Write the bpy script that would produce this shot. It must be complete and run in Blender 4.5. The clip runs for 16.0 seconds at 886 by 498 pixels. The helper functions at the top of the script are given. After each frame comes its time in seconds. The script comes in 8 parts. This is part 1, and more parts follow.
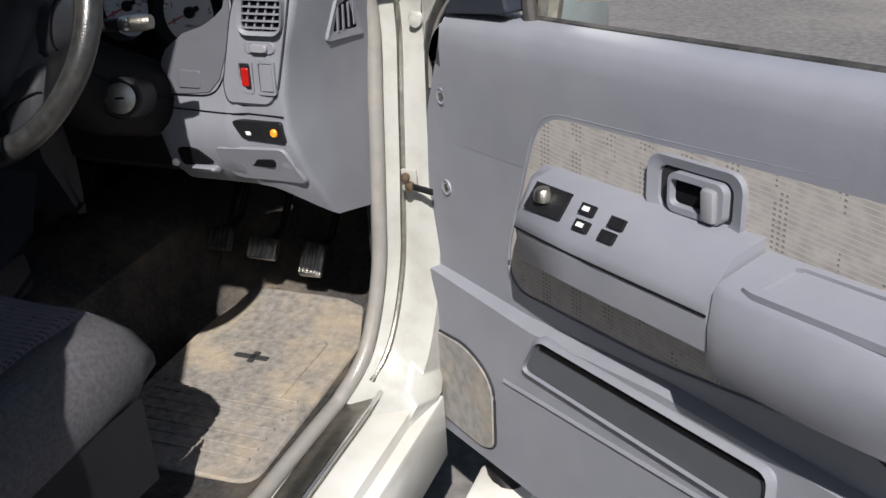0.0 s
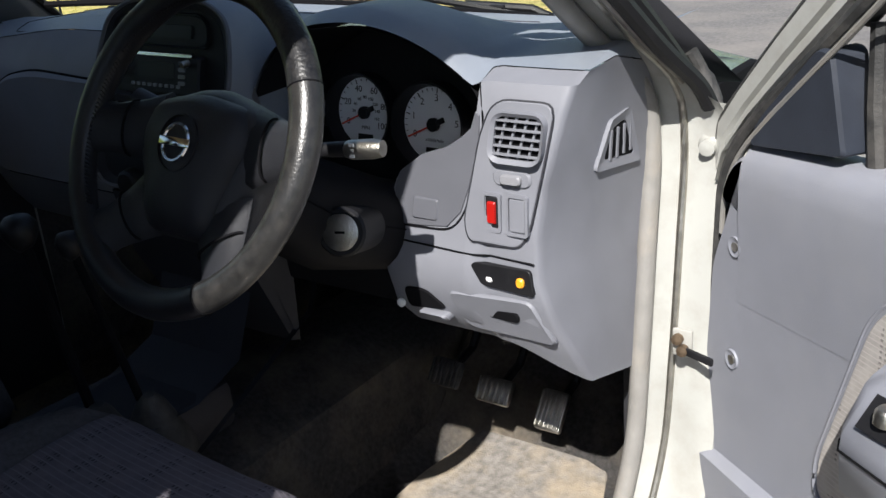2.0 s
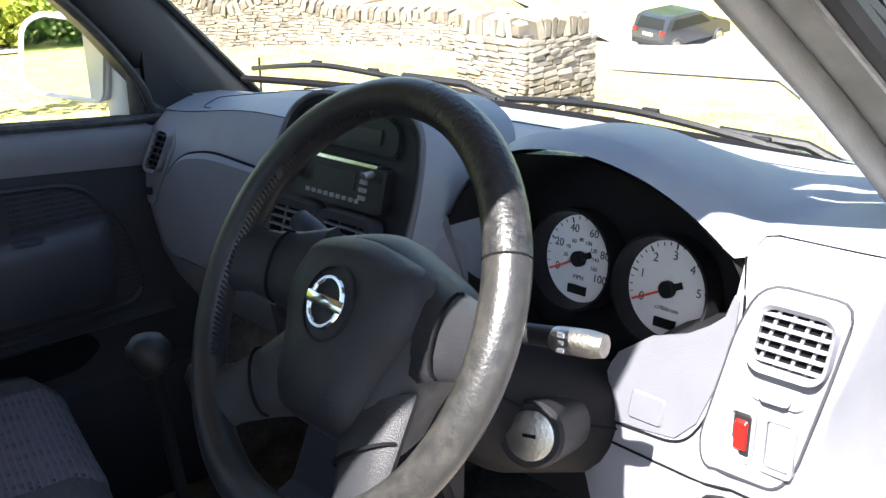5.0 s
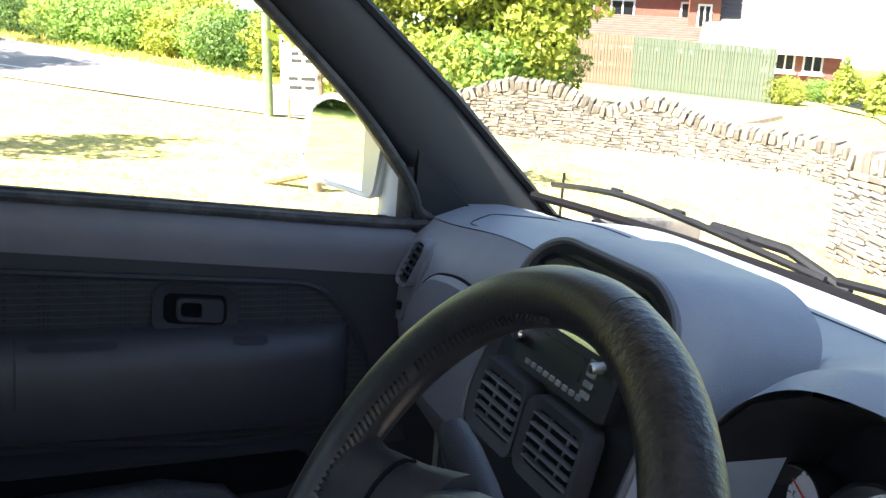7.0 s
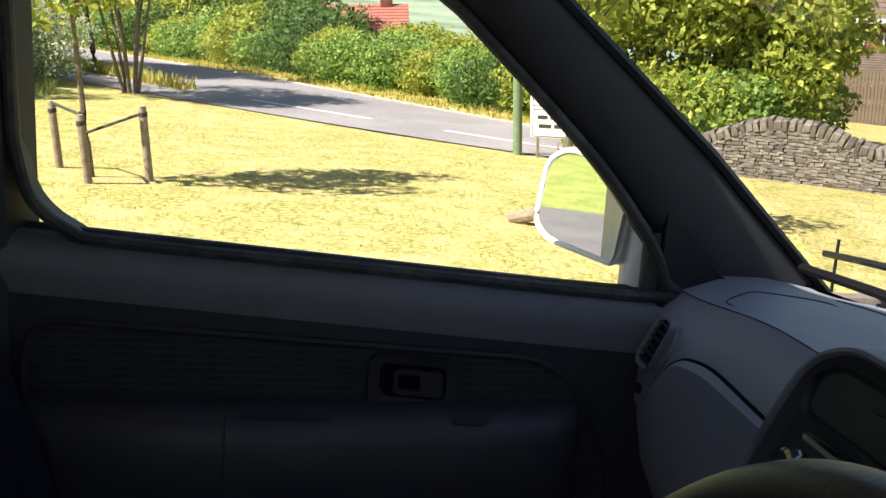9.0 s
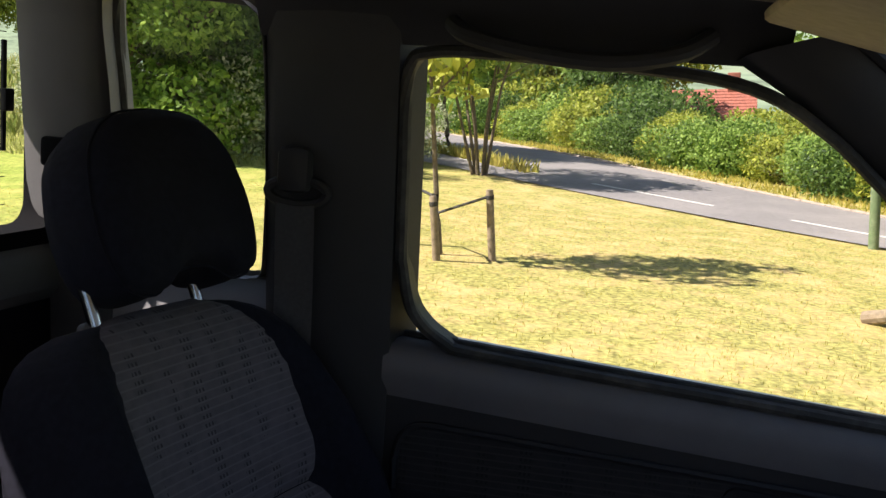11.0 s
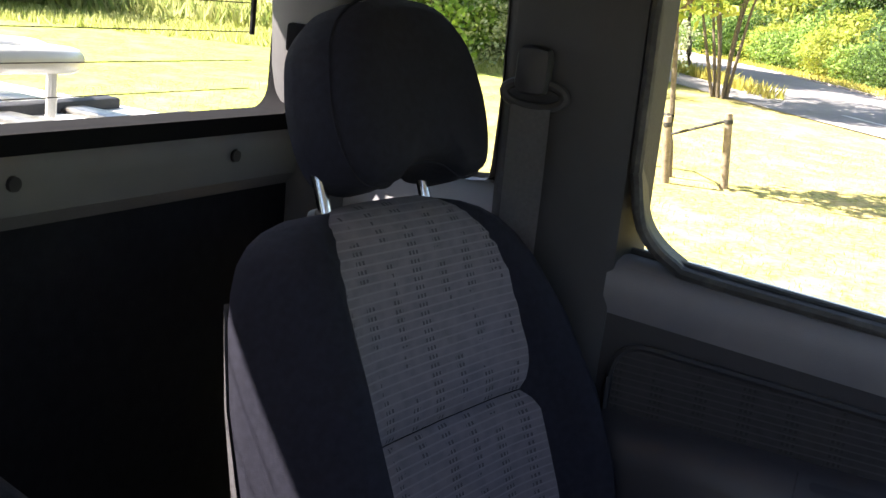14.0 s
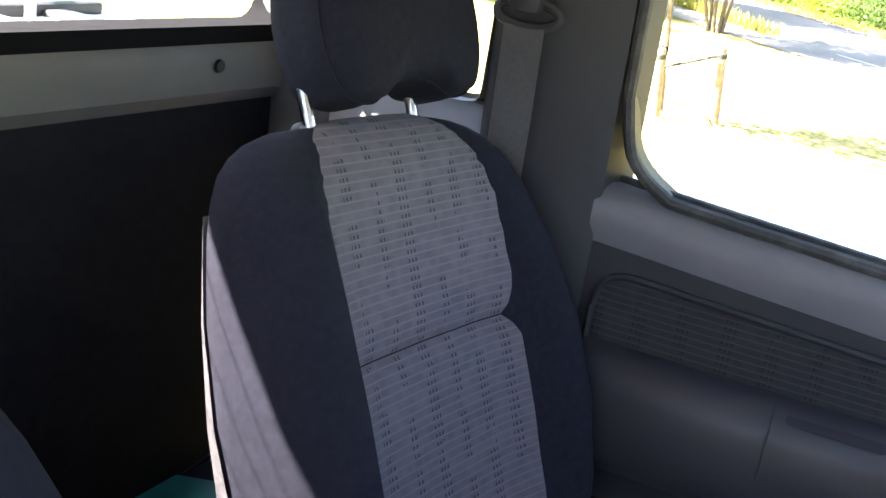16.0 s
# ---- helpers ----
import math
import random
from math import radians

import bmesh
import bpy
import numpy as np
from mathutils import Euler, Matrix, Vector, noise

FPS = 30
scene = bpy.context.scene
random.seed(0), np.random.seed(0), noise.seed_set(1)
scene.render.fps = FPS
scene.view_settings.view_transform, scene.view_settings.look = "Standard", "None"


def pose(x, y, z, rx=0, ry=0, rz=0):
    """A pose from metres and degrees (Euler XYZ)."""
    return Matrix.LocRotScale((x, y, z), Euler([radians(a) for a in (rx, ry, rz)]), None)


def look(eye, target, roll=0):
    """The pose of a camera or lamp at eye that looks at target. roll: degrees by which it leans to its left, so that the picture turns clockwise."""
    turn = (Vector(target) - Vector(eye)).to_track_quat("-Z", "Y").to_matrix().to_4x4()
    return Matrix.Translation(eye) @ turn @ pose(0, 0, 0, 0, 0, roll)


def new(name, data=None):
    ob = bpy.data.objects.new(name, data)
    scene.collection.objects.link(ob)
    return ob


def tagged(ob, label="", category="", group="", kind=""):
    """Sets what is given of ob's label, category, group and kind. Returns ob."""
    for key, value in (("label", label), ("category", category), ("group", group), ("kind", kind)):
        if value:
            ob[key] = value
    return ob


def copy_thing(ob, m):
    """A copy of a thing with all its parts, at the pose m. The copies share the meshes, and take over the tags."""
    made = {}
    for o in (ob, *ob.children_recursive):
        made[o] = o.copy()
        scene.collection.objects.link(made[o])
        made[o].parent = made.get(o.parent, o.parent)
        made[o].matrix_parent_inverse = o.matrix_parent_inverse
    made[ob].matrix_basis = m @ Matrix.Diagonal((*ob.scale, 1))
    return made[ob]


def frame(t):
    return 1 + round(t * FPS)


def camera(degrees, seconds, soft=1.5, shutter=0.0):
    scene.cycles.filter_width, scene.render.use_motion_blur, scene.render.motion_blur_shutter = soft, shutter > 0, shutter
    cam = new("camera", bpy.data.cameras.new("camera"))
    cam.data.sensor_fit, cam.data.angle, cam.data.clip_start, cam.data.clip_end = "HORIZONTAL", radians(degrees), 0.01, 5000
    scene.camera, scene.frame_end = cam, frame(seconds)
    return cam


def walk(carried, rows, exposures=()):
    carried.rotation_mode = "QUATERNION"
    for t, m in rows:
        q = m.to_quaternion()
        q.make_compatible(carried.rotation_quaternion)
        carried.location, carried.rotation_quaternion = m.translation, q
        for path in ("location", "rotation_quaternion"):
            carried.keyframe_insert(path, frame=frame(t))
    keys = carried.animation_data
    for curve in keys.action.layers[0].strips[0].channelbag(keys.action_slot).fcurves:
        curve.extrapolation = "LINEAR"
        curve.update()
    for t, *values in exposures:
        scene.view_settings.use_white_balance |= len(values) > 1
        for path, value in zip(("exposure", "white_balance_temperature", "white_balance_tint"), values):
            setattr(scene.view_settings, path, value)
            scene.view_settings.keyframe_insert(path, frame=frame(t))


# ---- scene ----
# The cab's own frame: x to the right of the truck, y ahead, z up. It stands on a slope, so it leans in the world.
UP = Vector((0.0991, -0.1034, 0.9897)).normalized()
_y = (Vector((0, 1, 0)) - UP[1] * UP).normalized()
_x = _y.cross(UP)
CAR = Matrix((_x, _y, UP)).to_4x4()
CAR.translation = (0, 0, 0.2)

LENS = 46.5
PATH = [  # seconds, eye in the cab's frame, yaw, pitch, roll in degrees
    (0, (1.427, -0.999, 1.355), 22.41, -26.61, -3.75),
    (0.5, (1.324, -0.894, 1.355), 25.50, -26.16, -3.98),
    (1, (1.301, -0.843, 1.347), 29.92, -24.73, -4.99),
    (1.5, (1.277, -0.781, 1.340), 33.34, -23.34, -5.05),
    (2, (1.243, -0.703, 1.342), 36.25, -21.95, -4.67),
    (2.5, (1.228, -0.673, 1.357), 39.21, -20.00, -3.35),
    (3, (1.179, -0.677, 1.367), 38.07, -19.27, -5.00),
    (5.5, (0.963, -0.385, 1.326), 50.11, -16.41, 0.07),
    (6, (0.889, -0.315, 1.318), 52.55, -15.38, 0.39),
    (6.5, (0.839, -0.250, 1.323), 57.41, -14.09, 0.68),
    (7, (0.818, -0.184, 1.338), 67.09, -12.33, 4.94),
    (7.5, (0.781, -0.173, 1.340), 67.65, -11.52, 5.49),
    (8, (0.714, -0.181, 1.327), 69.73, -11.85, 4.62),
    (8.5, (0.678, -0.141, 1.331), 76.21, -11.74, 3.74),
    (9, (0.665, -0.128, 1.351), 81.02, -11.37, 4.28),
    (9.5, (0.647, -0.140, 1.372), 86.38, -9.87, 4.64),
    (10, (0.667, -0.163, 1.392), 90.62, -9.38, 4.75),
    (12.5, (0.689, -0.171, 1.411), 110.43, -8.35, 4.14),
    (13, (0.669, -0.174, 1.403), 110.85, -10.69, 5.00),
    (13.5, (0.654, -0.177, 1.395), 111.84, -12.81, 5.52),
    (14, (0.646, -0.185, 1.392), 111.92, -14.21, 7.12),
    (14.5, (0.647, -0.188, 1.391), 111.72, -15.44, 8.10),
    (15, (0.644, -0.187, 1.389), 111.16, -15.88, 8.45),
    (15.5, (0.638, -0.186, 1.384), 111.08, -17.04, 8.73),
    (16, (0.629, -0.189, 1.381), 110.51, -18.14, 9.57),
]


def cam_pose(eye, yaw, pitch, roll):
    return CAR @ (pose(*eye, 90 + pitch, 0, yaw) @ pose(0, 0, 0, 0, 0, roll))


cam = camera(LENS, 16.0)
walk(cam, [(t, cam_pose(e, a, b, c)) for t, e, a, b, c in PATH],
     [(0, 0.68, 6500, 10), (1, 0.72, 6500, 10), (2.5, 1.4, 6450, 9), (3, 1.8, 6450, 9), (5.5, 3.2, 6600, 11), (6.5, 3.5, 6600, 11), (7, 3.05, 6650, 11.5), (8, 2.05, 6700, 12), (9, 1.5, 6850, 13.5), (10, 1.1, 7000, 15),
      (12.5, 1.8, 7050, 15.5), (13.5, 2.4, 7050, 15.5), (14.5, 3.05, 7050, 15.5), (15, 3.4, 7050, 15.5), (16, 4.15, 7050, 15.5)])
# ---- world and sun ----
SUN_CAR = Vector((0.26, -0.645, 0.72)).normalized()
SUN = (CAR.to_3x3() @ SUN_CAR).normalized()
world = bpy.data.worlds.new("sky")
scene.world = world
world.use_nodes = True
nt = world.node_tree
sky = nt.nodes.new("ShaderNodeTexSky")
sky.sky_type, sky.sun_disc = "NISHITA", False
sky.sun_elevation = math.asin(SUN.z)
sky.sun_rotation = math.atan2(SUN.x, SUN.y)
nt.links.new(sky.outputs[0], nt.nodes["Background"].inputs[0])
nt.nodes["Background"].inputs[1].default_value = 0.066
sun = new("sun", bpy.data.lights.new("sun", "SUN"))
sun.data.energy, sun.data.angle, sun.data.color = 5.0, radians(0.55), (1, 0.965, 0.92)
sun.matrix_world = look(SUN * 30, (0, 0, 0))
# ---- materials ----
def pm(name, c, rough=0.6, var=0.12, scale=30.0, bump=0.0, bscale=200.0, metal=0.0, spec=0.5, dirt=None, dscale=4.0, amount=0.5, coat=0.0):
    """A surface with colour variation at two scales, relief and, if given, patches of a second colour."""
    m = bpy.data.materials.new(name)
    m.use_nodes = True
    nt = m.node_tree
    b = nt.nodes["Principled BSDF"]
    b.inputs["Roughness"].default_value = rough
    b.inputs["Metallic"].default_value = metal
    b.inputs["Specular IOR Level"].default_value = spec
    b.inputs["Coat Weight"].default_value = coat
    tc = nt.nodes.new("ShaderNodeTexCoord")
    n1 = nt.nodes.new("ShaderNodeTexNoise")
    n1.inputs["Scale"].default_value = scale
    n1.inputs["Detail"].default_value = 6
    nt.links.new(tc.outputs["Object"], n1.inputs["Vector"])
    r = nt.nodes.new("ShaderNodeValToRGB")
    r.color_ramp.elements[0].position, r.color_ramp.elements[1].position = 0.3, 0.7
    r.color_ramp.elements[0].color = (*[v * (1 - var) for v in c], 1)
    r.color_ramp.elements[1].color = (*[min(1, v * (1 + var)) for v in c], 1)
    nt.links.new(n1.outputs["Fac"], r.inputs["Fac"])
    out = r.outputs["Color"]
    if dirt:
        n2 = nt.nodes.new("ShaderNodeTexNoise")
        n2.inputs["Scale"].default_value = dscale
        n2.inputs["Detail"].default_value = 8
        n2.inputs["Roughness"].default_value = 0.65
        nt.links.new(tc.outputs["Object"], n2.inputs["Vector"])
        r2 = nt.nodes.new("ShaderNodeValToRGB")
        r2.color_ramp.elements[0].position, r2.color_ramp.elements[1].position = 0.45, 0.68
        r2.color_ramp.elements[1].color = (amount, amount, amount, 1)
        nt.links.new(n2.outputs["Fac"], r2.inputs["Fac"])
        mx = nt.nodes.new("ShaderNodeMix")
        mx.data_type = "RGBA"
        mx.inputs["B"].default_value = (*dirt, 1)
        nt.links.new(r2.outputs["Color"], mx.inputs["Factor"])
        nt.links.new(out, mx.inputs["A"])
        out = mx.outputs["Result"]
    nt.links.new(out, b.inputs["Base Color"])
    if bump:
        n3 = nt.nodes.new("ShaderNodeTexNoise")
        n3.inputs["Scale"].default_value = bscale
        n3.inputs["Detail"].default_value = 3
        nt.links.new(tc.outputs["Object"], n3.inputs["Vector"])
        bp = nt.nodes.new("ShaderNodeBump")
        bp.inputs["Strength"].default_value = bump
        bp.inputs["Distance"].default_value = 0.002
        nt.links.new(n3.outputs["Fac"], bp.inputs["Height"])
        nt.links.new(bp.outputs["Normal"], b.inputs["Normal"])
    return m


def fabric(name, base, line, dot, pitch=0.011, cols=0.05, axis_u=0, axis_v=2, lean=None):
    """Ribbed seat cloth: fine pale ribs across, with columns of dark dots between."""
    m = pm(name, base, 0.95, 0.15, 60, 0.35, 900, spec=0.2)
    nt = m.node_tree
    b = nt.nodes["Principled BSDF"]
    prev = b.inputs["Base Color"].links[0].from_socket
    tc = nt.nodes.new("ShaderNodeTexCoord")
    sp = nt.nodes.new("ShaderNodeSeparateXYZ")
    nt.links.new(tc.outputs["Object"], sp.inputs[0])
    u, v = sp.outputs[axis_u], sp.outputs[axis_v]

    def mt(op, a, c=None, k=None):
        n = nt.nodes.new("ShaderNodeMath")
        n.operation = op
        nt.links.new(a, n.inputs[0])
        if k is not None:
            n.inputs[1].default_value = k
        elif c is not None:
            nt.links.new(c, n.inputs[1])
        return n.outputs[0]
    if lean is not None:  # along a leaning backrest
        v = mt("SUBTRACT", mt("MULTIPLY", sp.outputs[1], k=math.sin(lean)), mt("MULTIPLY", sp.outputs[2], k=math.cos(lean)))
    rib = mt("FRACT", mt("DIVIDE", v, k=pitch))
    ribm = mt("LESS_THAN", rib, k=0.22)
    col = mt("FRACT", mt("DIVIDE", u, k=cols))
    colm = mt("LESS_THAN", col, k=0.34)
    du = mt("LESS_THAN", mt("FRACT", mt("DIVIDE", u, k=0.0062)), k=0.5)
    dv = mt("GREATER_THAN", rib, k=0.55)
    nz = nt.nodes.new("ShaderNodeTexNoise")
    nz.inputs["Scale"].default_value = 22
    nt.links.new(tc.outputs["Object"], nz.inputs["Vector"])
    keep = mt("GREATER_THAN", nz.outputs["Fac"], k=0.46)
    dots = mt("MULTIPLY", mt("MULTIPLY", colm, du), mt("MULTIPLY", dv, keep))
    for fac, colr in ((ribm, line), (dots, dot)):
        mx = nt.nodes.new("ShaderNodeMix")
        mx.data_type = "RGBA"
        mx.inputs["B"].default_value = (*colr, 1)
        nt.links.new(fac, mx.inputs["Factor"])
        nt.links.new(prev, mx.inputs["A"])
        prev = mx.outputs["Result"]
    nt.links.new(prev, b.inputs["Base Color"])
    return m


def glass(name, tint=(1, 1, 1)):
    """Thin clear pane: light passes straight through, with a Fresnel gloss."""
    m = bpy.data.materials.new(name)
    m.use_nodes = True
    nt = m.node_tree
    nt.nodes.remove(nt.nodes["Principled BSDF"])
    tr = nt.nodes.new("ShaderNodeBsdfTransparent")
    tr.inputs["Color"].default_value = (*tint, 1)
    gl = nt.nodes.new("ShaderNodeBsdfGlossy")
    gl.inputs["Roughness"].default_value = 0.02
    fr = nt.nodes.new("ShaderNodeLayerWeight")
    fr.inputs["Blend"].default_value = 0.5
    pw = nt.nodes.new("ShaderNodeMath")
    pw.operation = "POWER"
    pw.inputs[1].default_value = 5.0
    nt.links.new(fr.outputs["Facing"], pw.inputs[0])
    ma = nt.nodes.new("ShaderNodeMath")
    ma.operation = "MULTIPLY_ADD"
    ma.inputs[1].default_value, ma.inputs[2].default_value = 0.5, 0.025
    nt.links.new(pw.outputs[0], ma.inputs[0])
    ms = nt.nodes.new("ShaderNodeMixShader")
    nt.links.new(ma.outputs[0], ms.inputs[0])
    nt.links.new(tr.outputs[0], ms.inputs[1])
    nt.links.new(gl.outputs[0], ms.inputs[2])
    nt.links.new(ms.outputs[0], nt.nodes["Material Output"].inputs["Surface"])
    return m


def leafy(name, a, c, rough=0.55):
    """Leaves: each one takes its own shade; some light comes through."""
    m = bpy.data.materials.new(name)
    m.use_nodes = True
    nt = m.node_tree
    b = nt.nodes["Principled BSDF"]
    g = nt.nodes.new("ShaderNodeNewGeometry")
    r = nt.nodes.new("ShaderNodeValToRGB")
    r.color_ramp.elements[0].color, r.color_ramp.elements[1].color = (*a, 1), (*c, 1)
    nt.links.new(g.outputs["Random Per Island"], r.inputs["Fac"])
    nt.links.new(r.outputs["Color"], b.inputs["Base Color"])
    b.inputs["Roughness"].default_value = rough
    b.inputs["Specular IOR Level"].default_value = 0.25
    t = nt.nodes.new("ShaderNodeBsdfTranslucent")
    nt.links.new(r.outputs["Color"], t.inputs["Color"])
    ms = nt.nodes.new("ShaderNodeMixShader")
    ms.inputs[0].default_value = 0.5
    nt.links.new(b.outputs[0], ms.inputs[1])
    nt.links.new(t.outputs[0], ms.inputs[2])
    nt.links.new(ms.outputs[0], nt.nodes["Material Output"].inputs["Surface"])
    return m


DASH = pm("dash_grey_plastic", (0.16, 0.164, 0.186), 0.52, 0.05, 18, 0.25, 900, spec=0.4)
DASHTOP = pm("dash_top_plastic", (0.165, 0.184, 0.218), 0.5, 0.06, 14, 0.3, 800, spec=0.45, dirt=(0.3, 0.3, 0.3), dscale=9, amount=0.25)
PANEL = pm("light_switch_panel", (0.2, 0.2, 0.216), 0.42, 0.04, 20, 0.1, 900, spec=0.45)
DOORGREY = pm("door_grey_plastic", (0.192, 0.198, 0.228), 0.5, 0.05, 12, 0.25, 900, spec=0.4, dirt=(0.25, 0.25, 0.26), dscale=5, amount=0.3)
TRIM = pm("dark_trim_plastic", (0.021, 0.0215, 0.027), 0.6, 0.08, 20, 0.25, 800, spec=0.35)
PILLAR = pm("pillar_trim", (0.026, 0.026, 0.03), 0.62, 0.07, 16, 0.25, 800, spec=0.3)
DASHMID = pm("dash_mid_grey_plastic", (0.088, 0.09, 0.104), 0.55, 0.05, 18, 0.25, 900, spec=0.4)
# shade put into the colour: darker copies of the driver door's plastics
DOORSHADE = pm("shaded_door_plastic", (0.019, 0.019, 0.023), 0.6, 0.08, 20, 0.25, 800, spec=0.28)
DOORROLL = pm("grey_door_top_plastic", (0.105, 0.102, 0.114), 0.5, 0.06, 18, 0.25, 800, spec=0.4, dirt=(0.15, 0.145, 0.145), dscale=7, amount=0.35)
PDARMSHADE = pm("shaded_armrest_plastic", (0.03, 0.029, 0.035), 0.45, 0.07, 16, 0.25, 800, spec=0.4)
QUARTER = pm("pale_quarter_plastic", (0.24, 0.24, 0.265), 0.5, 0.06, 16, 0.2, 800, spec=0.4)
REARTRIM = pm("grey_rear_trim_plastic", (0.085, 0.083, 0.086), 0.6, 0.07, 16, 0.25, 800, spec=0.35)
BLACK = pm("black_plastic", (0.009, 0.009, 0.0105), 0.5, 0.2, 40, 0.15, 700, spec=0.28)
# seams and black parts; also stands in for shade inside openings
VOID = pm("black_parts_and_recess_shade", (0.004, 0.004, 0.005), 0.9, 0.1, 20, spec=0.1)
LEATHER = pm("worn_black_leather", (0.010, 0.010, 0.012), 0.38, 0.25, 60, 0.12, 420, spec=0.38, dirt=(0.03, 0.03, 0.031), dscale=45, amount=0.3)
LEATHERWORN = pm("polished_worn_leather", (0.016, 0.0156, 0.0155), 0.3, 0.3, 90, 0.18, 420, spec=0.5, dirt=(0.045, 0.041, 0.037), dscale=70, amount=0.4)
HUBGREY = pm("grey_hub_shell", (0.024, 0.025, 0.029), 0.5, 0.1, 30, 0.3, 900, spec=0.35)
LEATHERCRACK = pm("cracked_leather", (0.0105, 0.0105, 0.012), 0.38, 0.4, 150, 0.4, 230, spec=0.4, dirt=(0.035, 0.033, 0.031), dscale=130, amount=0.4)
HUB = pm("wheel_hub_plastic", (0.013, 0.0135, 0.017), 0.5, 0.12, 30, 0.35, 900, spec=0.32, dirt=(0.03, 0.03, 0.032), dscale=12, amount=0.3)
CHROME = pm("chrome", (0.75, 0.75, 0.75), 0.14, 0.05, 20, metal=1.0)
STEEL = pm("dull_steel", (0.42, 0.4, 0.36), 0.35, 0.2, 60, 0.3, 300, metal=1.0)
WHITE = pm("white_body_paint", (0.56, 0.555, 0.53), 0.28, 0.05, 8, spec=0.5, dirt=(0.42, 0.37, 0.3), dscale=7, amount=0.45, coat=0.4)
JAMB = pm("dusty_jamb_paint", (0.34, 0.34, 0.32), 0.22, 0.08, 6, 0.15, 60, dirt=(0.22, 0.2, 0.17), dscale=18, amount=0.35, coat=0.3)
# the green tint puts reflected trees into the bonnet's colour
BONNET = pm("silver_paint_with_tree_reflection", (0.3, 0.375, 0.37), 0.25, 0.05, 8, metal=0.35, dirt=(0.36, 0.38, 0.36), dscale=6, amount=0.4, coat=0.5)
# door plastic darkened to put the map pockets' shade into its colour
POCKETSHADE = pm("shaded_pocket_plastic", (0.06, 0.065, 0.075), 0.6, 0.06, 20, 0.2, 800)
SEAL = pm("grey_door_seal", (0.20, 0.192, 0.18), 0.34, 0.1, 30, 0.3, 400, dirt=(0.27, 0.24, 0.2), dscale=12, amount=0.5)
RUBBER = pm("black_rubber", (0.02, 0.02, 0.02), 0.7, 0.25, 40, 0.4, 300, dirt=(0.12, 0.11, 0.1), dscale=20, amount=0.4)
SEATDARK = pm("dark_navy_seat_cloth", (0.011, 0.0115, 0.019), 0.95, 0.2, 120, 0.5, 1400, spec=0.15)
SEATSIDE = pm("grey_seat_side_cloth", (0.07, 0.068, 0.074), 0.95, 0.2, 160, 0.5, 1400, spec=0.15)
SEATRIB = fabric("ribbed_seat_cloth", (0.098, 0.091, 0.108), (0.126, 0.117, 0.138), (0.042, 0.039, 0.05), 0.0098, 0.046, lean=radians(22))
CUSHRIB = fabric("ribbed_cushion_cloth", (0.098, 0.091, 0.108), (0.126, 0.117, 0.138), (0.042, 0.039, 0.05), 0.0098, 0.046, 0, 1)
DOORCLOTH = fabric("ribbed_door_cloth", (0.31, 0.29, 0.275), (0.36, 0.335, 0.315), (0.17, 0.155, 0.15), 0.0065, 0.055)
# the driver door's cloth again, darkened to hold the shut door's shade
DOORCLOTHSHADE = fabric("shaded_door_cloth", (0.026, 0.025, 0.028), (0.038, 0.037, 0.04), (0.017, 0.016, 0.019), 0.0095, 0.055, 1, 2)
CARPET = pm("grey_carpet", (0.09, 0.085, 0.083), 0.98, 0.3, 120, 0.8, 700, spec=0.1, dirt=(0.3, 0.25, 0.19), dscale=5, amount=0.7)
MAT = pm("dusty_rubber_mat", (0.19, 0.175, 0.16), 0.9, 0.3, 70, 0.7, 300, spec=0.2, dirt=(0.36, 0.29, 0.2), dscale=6, amount=0.8)
DIAL = pm("white_dial_face", (0.72, 0.73, 0.75), 0.6, 0.02, 20)
RED = pm("red_switch", (0.3, 0.008, 0.006), 0.3, 0.1, 40, spec=0.6)
NEEDLE = pm("red_needle", (0.75, 0.06, 0.03), 0.5, 0.05, 40)
AMBER = pm("amber_switch", (0.75, 0.3, 0.02), 0.4, 0.1, 60)
HEADLINER = pm("beige_headliner", (0.5, 0.44, 0.33), 0.95, 0.08, 60, 0.3, 700, spec=0.1)
MIRROR = pm("mirror_silver", (0.85, 0.86, 0.86), 0.02, 0.0, 5, metal=1.0)
SCREEN = pm("dark_display", (0.010, 0.011, 0.010), 0.4, 0.1, 10, spec=0.25)
PRINT = pm("print_white", (0.65, 0.65, 0.65), 0.6, 0.02, 10)
BUTTON = pm("grey_button", (0.14, 0.14, 0.145), 0.4, 0.1, 40)
PRINTDARK = pm("print_dark", (0.03, 0.03, 0.03), 0.6, 0.02, 10)
GLASS = glass("window_glass", (0.97, 0.99, 0.97))
TEAL = pm("teal_card_cover", (0.0, 0.16, 0.16), 0.5, 0.06, 30)
BELT = pm("grey_seat_belt", (0.13, 0.13, 0.14), 0.7, 0.1, 200, 0.4, 900, spec=0.3)

# ---- geometry helpers ----
def finish(name, bm, material, smooth=35):
    bmesh.ops.recalc_face_normals(bm, faces=bm.faces)
    me = bpy.data.meshes.new(name)
    bm.to_mesh(me)
    bm.free()
    me.materials.append(material)
    if smooth:
        me.polygons.foreach_set("use_smooth", [True] * len(me.polygons))
        me.set_sharp_from_angle(angle=radians(smooth))
    return me


def part(name, bm, material, parent, label="", smooth=35):
    """Links a bmesh as one mesh object under a thing or a part."""
    ob = new(name, finish(name, bm, material, smooth))
    ob.parent = parent
    if label:
        ob["label"] = label
    return ob


def thing(name, label, category, group="", m=None):
    ob = new(name)
    ob.matrix_world = CAR if m is None else m
    return tagged(ob, label, category, group)


